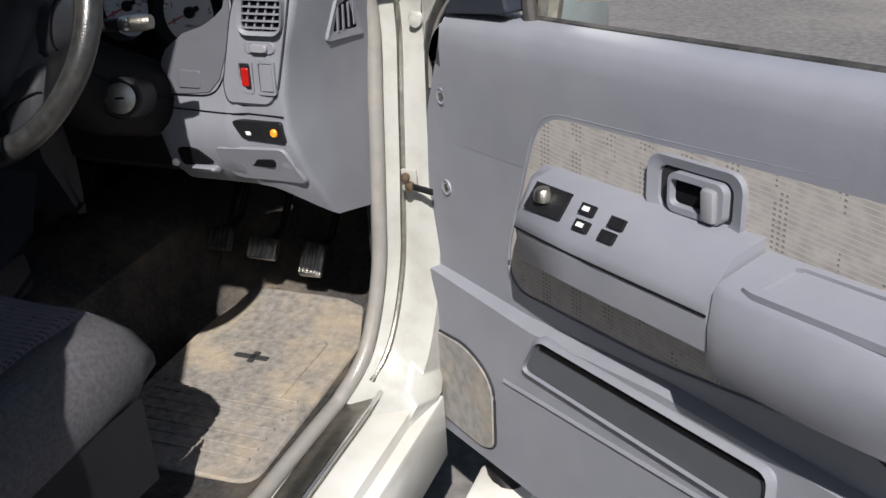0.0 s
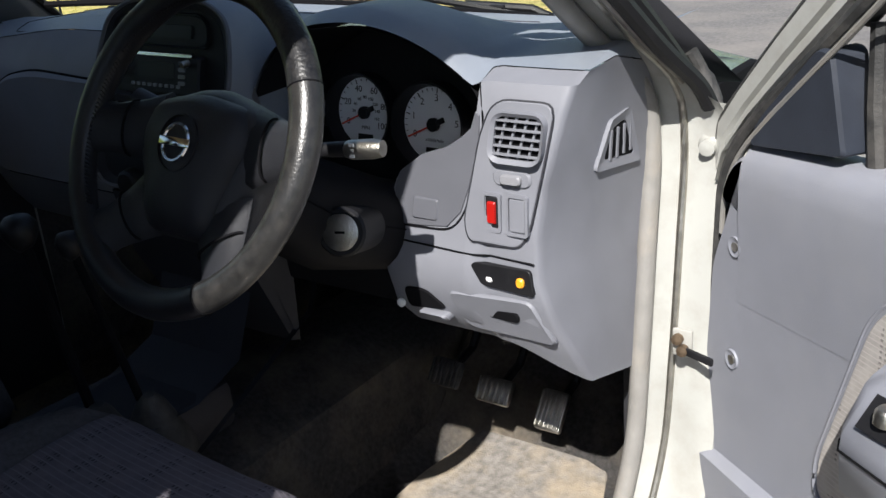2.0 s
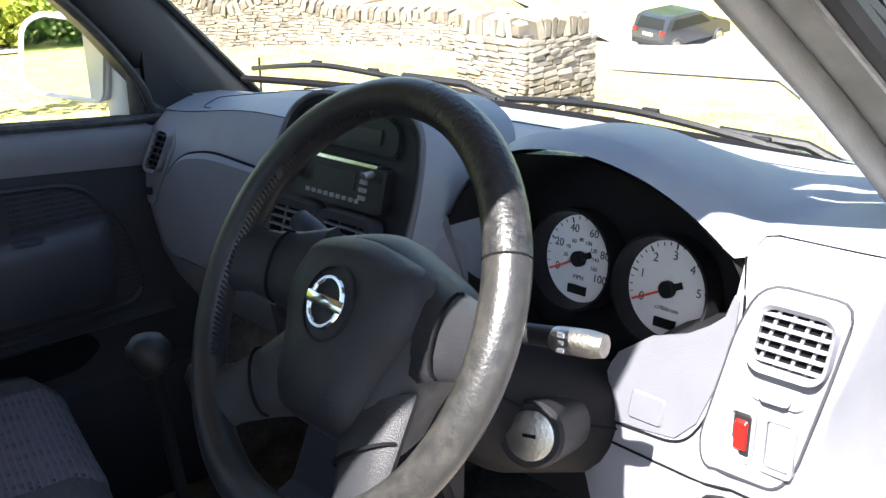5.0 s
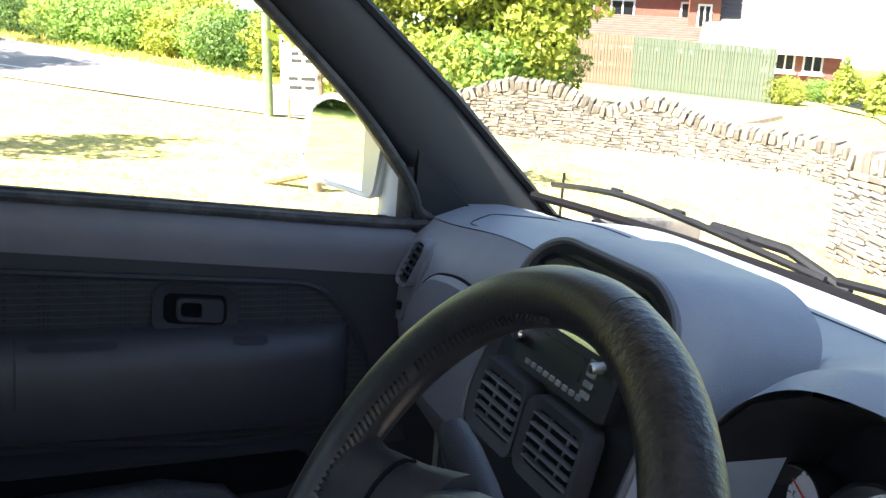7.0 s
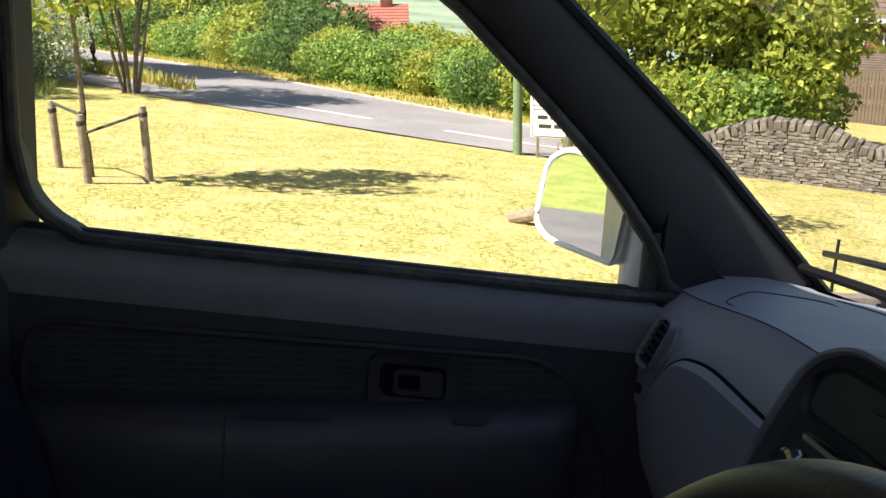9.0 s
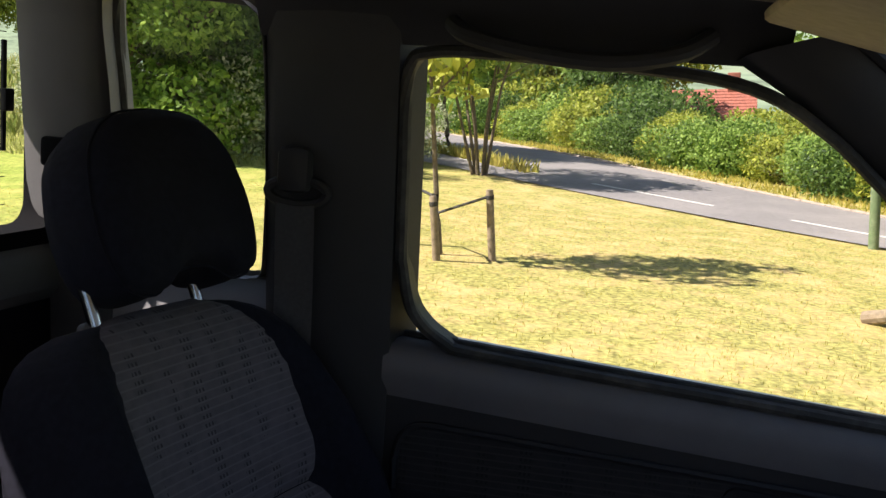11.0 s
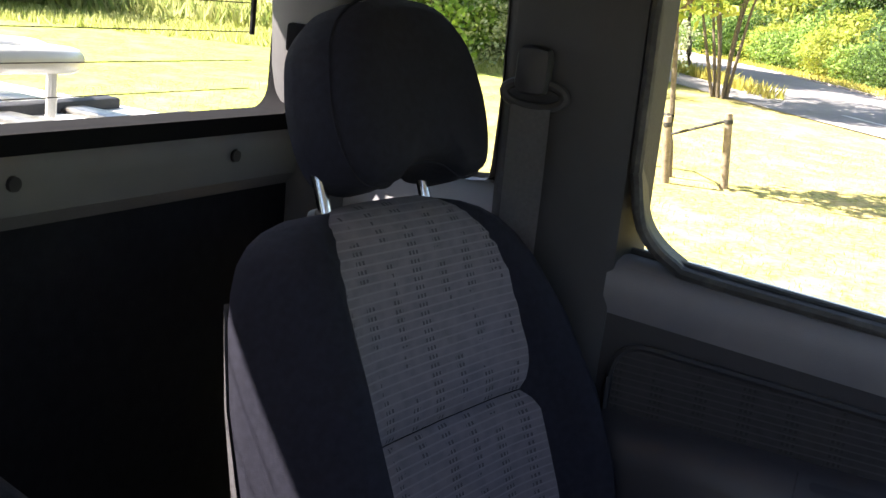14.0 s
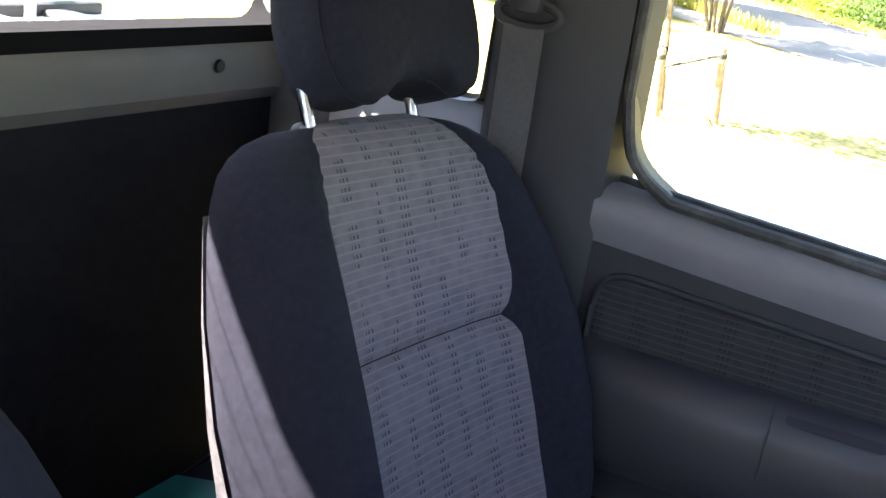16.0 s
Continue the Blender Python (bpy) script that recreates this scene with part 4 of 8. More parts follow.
# ---- seats ----
def seat(name, label, m, back_label, ins_mat=SEATRIB, skew=0.0, lift=0.0, shift=0.0):
    """A bucket seat, its origin where the front of the backrest meets its top; the backrest leans, the cushion is level."""
    s = thing(name, label, "car seat", "front seats", m)
    rec = radians(22)

    def bk(u, w, n):  # across, along the backrest downwards, towards the front
        return Vector((u, n * math.cos(rec) + w * math.sin(rec), -w * math.cos(rec) + n * math.sin(rec)))
    HW = [(-0.012, 0.12), (-0.004, 0.156), (0.006, 0.178), (0.02, 0.198), (0.06, 0.222), (0.15, 0.243), (0.28, 0.262), (0.42, 0.262), (0.54, 0.245)]
    BOL = [(0.0, 0.0), (0.03, 0.012), (0.08, 0.034), (0.16, 0.058), (0.26, 0.074), (0.36, 0.077), (0.46, 0.066), (0.55, 0.04)]

    def roll(w):  # how far the front falls back as it rounds over the top
        return 0.048 * (1 - math.sqrt(max(0.0, 1 - min(1.0, max(0.0, (0.05 - w) / 0.064)) ** 2)))

    def sec(w, half, bol, th):
        # outline of one slice: front centre out to the bolster crest, round the side, back
        r = roll(w)
        f = [(half * k, n) for k, n in zip((0, 0.42, 0.56, 0.66, 0.75, 0.85, 0.94, 0.99, 1.0, 0.95, 0.72, 0), (-r, 0.004 - r, 0.012 - r, 0.01 + bol * 0.72 - r, 0.014 + bol - r, 0.008 + bol * 0.93 - r, -0.008 + bol * 0.55 - r, -min(0.035, th * 0.6) - r * 0.5, -min(0.055, th * 0.85) - r * 0.3, -th, -th - 0.015, -th - 0.02))]
        full = [(x, n) for x, n in f] + [(-x, n) for x, n in f[-2:0:-1]]
        return [bk(x, w, n) for x, n in full]
    secs = []
    for w, th in ((-0.012, 0.058), (-0.009, 0.06), (-0.003, 0.062), (0.008, 0.064), (0.025, 0.065), (0.05, 0.066), (0.08, 0.066), (0.12, 0.066), (0.16, 0.066), (0.21, 0.067), (0.26, 0.068), (0.36, 0.07), (0.46, 0.072), (0.55, 0.072)):
        secs.append(sec(w, curve1(HW, w), curve1(BOL, w), th))
    bm = bmesh.new()
    add_loft(bm, secs, True, True)
    back = part("backrest", bm, SEATDARK, s, back_label, 80)
    # the ribbed inserts lie proud of it, with a tucked seam between
    for rows_, top in (([-0.0185, -0.0175, -0.013, -0.006, 0.006, 0.022, 0.04, 0.06, 0.09, 0.13, 0.17, 0.205, 0.222, 0.231, 0.236], True), ([0.2375, 0.242, 0.25, 0.265, 0.29, 0.33, 0.38, 0.43, 0.48, 0.53], False)):
        secs = []
        for w in rows_:
            half = curve1([(-0.0185, 0.118), (-0.006, 0.136), (0.012, 0.15), (0.05, 0.164), (0.19, 0.166), (0.222, 0.152), (0.236, 0.14), (0.2375, 0.14), (0.26, 0.16), (0.53, 0.164)], w)
            near_seam = min(abs(w - 0.2367) / 0.03, 1.0)
            puff = 0.003 + 0.012 * near_seam ** 0.5
            row = []
            for i in range(17):
                x = -half + 2 * half * i / 16
                e = 1 - 0.7 * abs(x / half) ** 9
                base = curve1([(0, 0), (0.1, 0.004), (0.13, 0.012), (0.15, 0.022), (0.166, 0.036)], abs(x)) * smooth01(-0.02, 0.1, w)
                row.append(bk(x, w + 0.016 * abs(x / half) ** 4 * (1 - smooth01(-0.01, 0.06, w)), base + puff * e - 0.001 - roll(w + 0.006)))
            secs.append(row)
        if top:  # it runs on over the top of the backrest
            secs.insert(0, [bk((i - 8) * 0.0135, -0.0165 + 0.018 * abs((i - 8) / 8) ** 4, -0.055) for i in range(17)])
            secs.insert(0, [bk((i - 8) * 0.012, -0.008 + 0.016 * abs((i - 8) / 8) ** 4, -0.074) for i in range(17)])
        bm = bmesh.new()
        add_loft(bm, secs)
        part("insert", bm, ins_mat, back, "grey ribbed cloth insert with dark dots", 80)
    # grey side cloth, its wedge shape copying the slant of a sun patch
    for sx in (-1, 1):
        bm = bmesh.new()
        secs = []
        for w, bol, th in ((0.06, 0.008, 0.057), (0.1, 0.02, 0.058), (0.16, 0.032, 0.06), (0.26, 0.04, 0.062), (0.36, 0.042, 0.066), (0.46, 0.035, 0.07), (0.55, 0.02, 0.07)):
            half = curve1(HW, w)
            secs.append([bk(sx * (half + 0.003), w, n_) for n_ in [lerp(lerp(-th, -0.036, smooth01(0.05, 0.5, w)), -th, q_) for q_ in (0, 0.3, 0.6, 0.8)]] + [bk(sx * (half - 0.017), w, -th - 0.003)])
        add_loft(bm, secs)
        part("side_panel", bm, SEATSIDE, back, "grey cloth wedge shaped as the sunlit strip", 60)
        part("piping", tube_bm([bk(sx * curve1(HW, w) * 0.86, w, 0.0065 + b_ * 0.85) for w, b_ in ((0.03, 0.004), (0.08, 0.03), (0.16, 0.052), (0.26, 0.067), (0.36, 0.07), (0.46, 0.06))], 0.0014, 5), SEATSIDE, back)
    # headrest on two chrome posts
    hr = [( -0.145, 0.05), (-0.15, 0.10), (-0.13, 0.165), (-0.08, 0.198), (0.0, 0.205), (0.08, 0.198), (0.13, 0.165), (0.15, 0.10), (0.145, 0.05), (0.125, 0.018), (0.075, 0.012), (0.045, 0.03), (0.0, 0.036), (-0.045, 0.03), (-0.075, 0.012), (-0.125, 0.018)]
    hr = rounded([(u * 0.9 - 0.028, (v - 0.11) * 1.12 + 0.134) for u, v in hr], 0.03, 3)
    bm = bmesh.new()
    secs = [[bk(u * sc, -(0.13 + (v - 0.13) * sc), n_) for u, v in hr] for n_, sc in ((-0.065, 0.7), (-0.052, 0.92), (-0.03, 1.0), (0.0, 1.0), (0.035, 0.95), (0.05, 0.82), (0.056, 0.5))]
    add_loft(bm, secs, True, True)
    head = part("headrest", bm, SEATDARK, s, "dark cloth headrest with notched underside", 70)
    part("seam", tube_bm([bk(u * 0.985, -(0.13 + (v - 0.13) * 0.985), 0.022) for u, v in hr] + [bk(hr[0][0] * 0.985, -(0.13 + (hr[0][1] - 0.13) * 0.985), 0.022)], 0.0016, 5), SEATDARK, head)
    for x in (-0.088, 0.088):
        p = part("post", tube_bm([bk(x, 0.03, -0.03), bk(x, -0.09, -0.03)], 0.0075, 14), CHROME, s, "chrome headrest post")
        part("post_sleeve", lathe_bm([(0.024, -0.006), (0.024, 0.004), (0.018, 0.009), (0.009, 0.009)], Matrix.Translation(bk(x, 0.0, -0.03)) @ Matrix.Rotation(-rec, 4, "X"), 20), BLACK, p)
    # cushion
    y0 = 0.19
    secs = []
    for y, z, half, bol, th in ((y0, -0.545, 0.22, 0.01, 0.12), (y0 + 0.1, -0.535, 0.245, 0.025, 0.14), (y0 + 0.25, -0.52, 0.255, 0.03, 0.14), (y0 + 0.4, -0.505, 0.255, 0.025, 0.14), (y0 + 0.49, -0.505, 0.25, 0.01, 0.13), (y0 + 0.53, -0.53, 0.24, 0.0, 0.08), (y0 + 0.54, -0.565, 0.225, 0.0, 0.03)):
        f = [(0.0, 0.0), (0.14, 0.0), (half - 0.07, 0.012 + bol * 0.5), (half - 0.03, bol), (half, -0.03), (half, -th * 0.6), (half - 0.03, -th), (0, -th)]
        full = f + [(-x, n) for x, n in f[-2:0:-1]]
        secs.append([Vector((x - skew * y + shift, y, z + n + lift)) for x, n in full])
    bm = bmesh.new()
    add_loft(bm, secs, True, True)
    cus = part("cushion", bm, SEATSIDE, s, "grey cloth seat cushion", 75)
    bm = bmesh.new()
    add_loft(bm, [[Vector((x - skew * y + shift, y, z + lift + 0.006 + (-0.006 if abs(x) > 0.16 else 0.004 if abs(x) > 0.13 else 0))) for x in (-0.168, -0.155, -0.14, -0.07, 0, 0.07, 0.14, 0.155, 0.168)] for y, z in ((y0 + 0.02, -0.545), (y0 + 0.1, -0.533), (y0 + 0.25, -0.517), (y0 + 0.4, -0.501), (y0 + 0.47, -0.5), (y0 + 0.505, -0.505), (y0 + 0.535, -0.533))])
    part("cushion_insert", bm, CUSHRIB, cus, "grey ribbed cloth insert", 80)
    for sx in (-1, 1):
        bm = bmesh.new()
        add_loft(bm, [[Vector((sx * 0.25 - skew * y + shift, y, z + lift)) for z in (-0.60, -0.68, -0.74)] for y in (y0 - 0.05, y0 + 0.15, y0 + 0.35, y0 + 0.48)])
        bmesh.ops.solidify(bm, geom=bm.faces[:], thickness=0.02)
        part("valance", bm, TRIM, s, "dark plastic seat valance")
    for x in (-0.19, 0.19):
        part("rail", box_bm((x - skew * 0.4, y0 + 0.2, -0.8), (0.035, 0.55, 0.14), 0.006), BLACK, s)
    return s


seat("passenger_seat", "dark navy cloth passenger seat with grey ribbed inserts", CAR @ pose(-0.379, -0.654, 1.143, 0, 0, -13), "dark navy cloth backrest with side bolsters", SEATRIB, 0.23)
seat("driver_seat", "dark grey cloth driver seat beside the open door", CAR @ pose(0.335, -0.72, 1.05, 0, 0, -4), "dark cloth backrest with side bolsters", SEATRIB, 0.0, 0.115, -0.05)


# ---- doors ----
U = Vector((0.794, -0.608, 0.092))
N = Vector((-0.608, -0.794, 0.0)).normalized()
V = Vector((0, 0, 1))
DO = Vector((0.82, 0.48, 0.0))


def on_door(u, v, w):
    return DO + U * u + V * v + N * w


ddoor = thing("driver_door", "open white driver door with grey inner panel", "car door")
outline = [(-0.02, 0.94), (1.04, 0.94), (1.05, 0.6), (1.0, 0.17), (0.95, 0.15), (-0.10, 0.165), (-0.118, 0.27), (-0.116, 0.44), (-0.075, 0.52), (-0.055, 0.6)]
bm = bmesh.new()
add_plate(bm, rounded(outline, 0.03), on_door, -0.035, -0.13, 0.01)
part("door_shell", bm, WHITE, ddoor, "white painted door shell")
upper = [(0.03, 0.957), (-0.002, 0.935), (-0.022, 0.89),  (1.03, 0.955), (1.04, 0.6), (1.03, 0.50), (0.56, 0.52), (0.24, 0.50), (-0.055, 0.517), (-0.05, 0.6), (-0.035, 0.8)]
bm = bmesh.new()
add_plate(bm, rounded(upper, 0.02), on_door, 0.0, -0.04, 0.006)
part("upper_panel", bm, DOORGREY, ddoor)
part("weatherstrip", tube_bm([on_door(u, 0.962, -0.052) for u in (0.2, 0.4, 0.6, 1.03)], 0.009, 8), RUBBER, ddoor, "black window seal")
# rolled top edge
bm = bmesh.new()
add_loft(bm, [[on_door(u, v, w) for v, w in ((0.76, 0.0004), (0.82, 0.002), (0.88, 0.0045), (0.92, 0.005), (0.945, 0.002), (0.96, -0.008), (0.967, -0.022), (0.966, -0.06))] for u in (0.03, 0.3, 0.6, 1.03)])
part("top_roll", bm, DOORGREY, ddoor, "", 70)
def on_low(u, v, w):
    return on_door(u, v, w - 0.012)


lower = [(-0.05, 0.522), (0.25, 0.512), (0.56, 0.53), (1.035, 0.515), (1.03, 0.3), (0.98, 0.17), (0.3, 0.165), (-0.095, 0.172), (-0.112, 0.27), (-0.11, 0.44)]
bm = bmesh.new()
add_plate(bm, rounded(lower, 0.02), on_low, 0.03, -0.04, 0.018)
part("lower_panel", bm, DOORGREY, ddoor)
cloth = rounded([(0.285, 0.852), (0.6, 0.858), (1.0, 0.872), (1.0, 0.6), (0.56, 0.556), (0.50, 0.553), (0.235, 0.553), (0.205, 0.575), (0.205, 0.62)], 0.06, 7)
bm = bmesh.new()
add_plate(bm, cloth, lambda u, v, w: on_door(u, v, w), 0.0035, -0.005, 0.003)
ob = part("cloth_insert", bm, DOORCLOTH, ddoor, "pale ribbed cloth insert with dots")
inner = [(0.6 + (u - 0.6) * 1.012, 0.705 + (v - 0.705) * 1.03) for u, v in cloth]
part("insert_seam", tube_bm([on_door(u, v, 0.002) for u, v in inner] + [on_door(*inner[0], 0.002)], 0.0022, 6), DOORGREY, ddoor)
hb, hi_ = rrect(0.592, 0.806, 0.152, 0.082, 0.022), rrect(0.592, 0.806, 0.12, 0.056, 0.015)
bm = bmesh.new()
add_ring(bm, hb, hi_, on_door, 0.012, -0.005, 0.008)
hnd = part("handle_bezel", bm, DOORGREY, ddoor, "grey handle surround")
bm = bmesh.new()
add_plate(bm, hi_, on_door, 0.0045, -0.02)
part("handle_recess", bm, TRIM, hnd)
bm = bmesh.new()
add_ring(bm, rrect(0.6, 0.806, 0.088, 0.05, 0.012), rrect(0.588, 0.806, 0.056, 0.034, 0.008), on_door, 0.016, 0.004)
part("door_handle", bm, DOORGREY, hnd, "grey pull handle")
bm = bmesh.new()
add_plate(bm, rrect(0.585, 0.806, 0.056, 0.034, 0.008), on_door, 0.006, 0.0)
part("handle_shadow_gap", bm, VOID, hnd)
part("grip", box_bm((0, 0, 0), (0.02, 0.012, 0.04), 0.004, None), PANEL, hnd).matrix_local = Matrix.Translation(on_door(0.626, 0.804, 0.018)) @ Matrix((U, -N, V)).transposed().to_4x4()
# armrest, with switch plate and pull cup
asec = lambda u, d: [on_door(u, v, w) for v, w in ((0.66, 0.0), (0.655, d * 0.75), (0.665, d * 0.95), (0.715, d), (0.73, d * 0.97), (0.772, d * 0.6), (0.782, 0.0))]
bm = bmesh.new()
add_loft(bm, [asec(0.30, 0.03), asec(0.312, 0.062), asec(0.33, 0.078), asec(0.45, 0.085), asec(0.698, 0.088)], False, False)
bm.faces.new([v for v in bm.verts][-7:])
bm.faces.new([v for v in bm.verts][:7])
arm = part("armrest", bm, DOORGREY, ddoor, "grey armrest with window switches", 50)
part("armrest_seam", tube_bm([on_door(u, 0.713, curve1([(0.3, 0.03), (0.312, 0.062), (0.33, 0.078), (0.45, 0.085), (0.7, 0.088)], u) + 0.0005) for u in (0.302, 0.312, 0.33, 0.4, 0.5, 0.6, 0.698)], 0.0016, 5), VOID, arm)
asec2 = lambda u, d: [on_door(u, v, w) for v, w in ((0.63, 0.0), (0.628, d * 0.8), (0.642, d), (0.70, d + 0.003), (0.742, d * 0.97), (0.752, d * 0.85), (0.768, 0.0))]
bm = bmesh.new()
add_loft(bm, [asec2(0.702, 0.086), asec2(0.72, 0.09), asec2(0.85, 0.09), asec2(1.0, 0.08), asec2(1.02, 0.05)])
bm.faces.new([v for v in bm.verts][:7])
bm.faces.new([v for v in bm.verts][-7:])
pull = part("pull_rest", bm, DOORGREY, ddoor, "grey rear armrest with pull cup", 50)


def on_arm(u, v, w):  # the armrest's sloping top: v runs from the front edge to the door
    a, b = on_door(u, 0.7315, 0.084), on_door(u, 0.772, 0.052)
    nn = (b - a).cross(U).normalized()
    nn = nn if nn.z > 0 else -nn
    return a + (b - a) * v + nn * w


bm = bmesh.new()
add_plate(bm, [(0.345, 0.35), (0.42, 0.35), (0.42, 1.1), (0.345, 1.1)], on_arm, 0.002, -0.002, 0.001)
sw = part("switch_plate", bm, BLACK, arm, "black mirror switch plate")
part("mirror_knob", lathe_bm([(0.013, 0), (0.012, 0.012), (0.009, 0.016), (0.0005, 0.018)], Matrix.Translation(on_arm(0.375, 0.7, 0.002)), 20), STEEL, sw, "round grey mirror knob")
for u0, v0 in ((0.448, 0.72), (0.452, 0.3), (0.506, 0.66), (0.502, 0.28)):
    bm = bmesh.new()
    add_plate(bm, [(u0, v0), (u0 + 0.026, v0), (u0 + 0.026, v0 + 0.28), (u0, v0 + 0.28)], on_arm, 0.004, -0.002, 0.001)
    p = part("window_switch", bm, BLACK, arm, "black window switch")
    if u0 < 0.5:
        bm = bmesh.new()
        add_plate(bm, [(u0 + 0.008, v0 + 0.08), (u0 + 0.018, v0 + 0.08), (u0 + 0.018, v0 + 0.2), (u0 + 0.008, v0 + 0.2)], on_arm, 0.007, 0.003, 0.001)
        part("switch_mark", bm, PRINT, p)


def on_pull(u, v, w):  # its sloping top
    return on_door(u, lerp(0.7525, 0.7665, v) + w, lerp(0.0765, 0.008, v))


bm = bmesh.new()
add_ring(bm, [(0.735, 0.0), (0.75, -0.05), (0.975, -0.05), (0.99, 0.0), (0.985, 0.92), (0.975, 0.97), (0.755, 0.97), (0.742, 0.92)], [(0.748, 0.12), (0.758, 0.08), (0.968, 0.08), (0.978, 0.12), (0.974, 0.8), (0.966, 0.85), (0.765, 0.85), (0.755, 0.8)], on_pull, 0.005, -0.004)
part("cup_rim", bm, DOORGREY, pull)
bm = bmesh.new()
add_plate(bm, [(0.757, 0.09), (0.969, 0.09), (0.967, 0.84), (0.764, 0.84)], on_pull, 0.0015, -0.004, 0.0005)
part("cup", bm, DOORGREY, pull)
# speaker grille, map pockets, crease, screws
spk = rounded([(-0.075, 0.39), (0.09, 0.40), (0.168, 0.36), (0.165, 0.222), (0.13, 0.205), (-0.07, 0.215), (-0.10, 0.24)], 0.04, 5)
bm = bmesh.new()
add_plate(bm, spk, on_low, 0.036, 0.02, 0.003)
part("speaker_grille", bm, pm("dusty_speaker_mesh", (0.22, 0.21, 0.2), 0.8, 0.25, 60, 0.8, 1200, dirt=(0.36, 0.29, 0.19), dscale=10, amount=0.7), ddoor, "dusty grey speaker grille")
part("grille_groove", tube_bm([on_low(u, v, 0.031) for u, v in spk] + [on_low(*spk[0], 0.031)], 0.003, 6), TRIM, ddoor)
for u0, u1 in ((0.258, 0.752), (0.785, 1.0)):
    po_ = rounded([(u0, 0.428), (u0 + 0.045, 0.5), (u1, 0.498), (u1 - 0.002, 0.44), (u1 - 0.03, 0.426)], 0.02, 5)
    uc = (u0 + u1) / 2
    bm = bmesh.new()
    add_ring(bm, [(uc + (u - uc) * 1.03, 0.463 + (v - 0.463) * 1.16) for u, v in po_], po_, on_low, 0.034, 0.02, 0.04)
    pk = part("map_pocket", bm, DOORGREY, ddoor)
    bm = bmesh.new()
    add_plate(bm, po_, on_low, 0.0325, 0.02)
    part("pocket_inside", bm, POCKETSHADE, pk, "pocket inside darkened for shade")
    # black strip painted in as shade under the pocket's upper edge
    bm = bmesh.new()
    add_plate(bm, [(u0 + 0.045, 0.482), (u1 - 0.004, 0.482), (u1 - 0.004, 0.495), (u0 + 0.045, 0.495)], on_low, 0.0345, 0.028, 0.001)
    part("pocket_gap", bm, VOID, pk)
part("panel_crease", tube_bm([on_low(lerp(0.2, 1.0, k / 12), lerp(0.378, 0.41, k / 12), 0.031) for k in range(13)], 0.004, 6), DOORGREY, ddoor)
for v_ in (0.834, 0.676):
    m = Matrix.Translation(on_door(0.022, v_, 0.0)) @ N.to_track_quat("Z", "Y").to_matrix().to_4x4()
    p = part("screw_cup", lathe_bm([(0.014, 0.0), (0.013, 0.003), (0.009, 0.001), (0.0005, 0.001)], m, 20), DOORGREY, ddoor)
    part("screw", lathe_bm([(0.006, 0.001), (0.006, 0.003), (0.0005, 0.004)], m, 12), STEEL, p)
edge = [(-0.1, 0.17), (-0.122, 0.27), (-0.12, 0.44), (-0.08, 0.515), (-0.056, 0.6), (-0.044, 0.75), (-0.038, 0.85), (-0.032, 0.905), (-0.006, 0.957), (0.046, 1.008), (0.116, 1.065), (0.21, 1.14), (0.35, 1.255), (0.5, 1.345), (0.7, 1.385), (0.96, 1.365), (1.03, 1.24), (1.04, 0.95)]
part("door_edge_seal", tube_bm(spline([on_door(u, v, -0.018) for u, v in edge], 5), 0.0105, 8), RUBBER, ddoor, "black door edge seal")
part("seal_lip", tube_bm(spline([on_door(u + 0.017, v - 0.009, -0.006) for u, v in edge[6:15]], 5), 0.0035, 6), SEAL, ddoor, "pale lip along the seal")
# window frame, sail panel, mirror
bar_in = [(-0.065, 0.90), (-0.052, 0.94), (0.0, 0.995), (0.073, 1.058), (0.161, 1.13), (0.30, 1.25), (0.47, 1.35), (0.7, 1.39), (0.95, 1.375), (1.03, 1.25), (1.045, 0.95)]
bar_out = [(-0.085, 0.945), (-0.083, 0.992), (-0.047, 1.032), (0.027, 1.105), (0.11, 1.18), (0.26, 1.30), (0.44, 1.40), (0.7, 1.435), (0.98, 1.42), (1.075, 1.26), (1.085, 0.95)]
bm = bmesh.new()
add_loft(bm, [[on_door(*p, -0.022), on_door(*p, -0.03), on_door(lerp(p[0], q[0], 0.28), lerp(p[1], q[1], 0.28), -0.034), on_door(lerp(p[0], q[0], 0.34), lerp(p[1], q[1], 0.34), -0.028), on_door(lerp(p[0], q[0], 0.68), lerp(p[1], q[1], 0.68), -0.03), on_door(lerp(p[0], q[0], 0.74), lerp(p[1], q[1], 0.74), -0.042), on_door(*q, -0.05), on_door(*q, -0.075), on_door(*p, -0.08)] for p, q in zip(bar_in, bar_out)], True, True)
part("window_frame", bm, JAMB, ddoor, "silvery painted window frame", 30)
part("frame_bead", tube_bm(spline([on_door(lerp(p[0], q[0], 0.71), lerp(p[1], q[1], 0.71), -0.034) for p, q in zip(bar_in, bar_out)], 5), 0.004, 6), RUBBER, ddoor, "dark groove along the frame")
part("frame_seal", tube_bm(spline([on_door(u + 0.012, v - 0.012, -0.045) for u, v in bar_in[4:-1]], 5), 0.012, 8), RUBBER, ddoor, "black window channel")
bm = bmesh.new()
add_plate(bm, rounded([(0.034, 0.966), (0.2, 0.978), (0.172, 1.088), (0.152, 1.092), (0.10, 1.048), (0.062, 1.012), (0.042, 0.99)], 0.008, 3), lambda u, v, w: on_door(u, v, w - 0.008 - 0.04 * max(0, u - 0.12)), 0.004, -0.04, 0.004)
part("sail_panel", bm, pm("navy_black_plastic", (0.022, 0.026, 0.036), 0.55, 0.12, 30, 0.2, 700, spec=0.3), ddoor, "dark navy mirror corner panel")
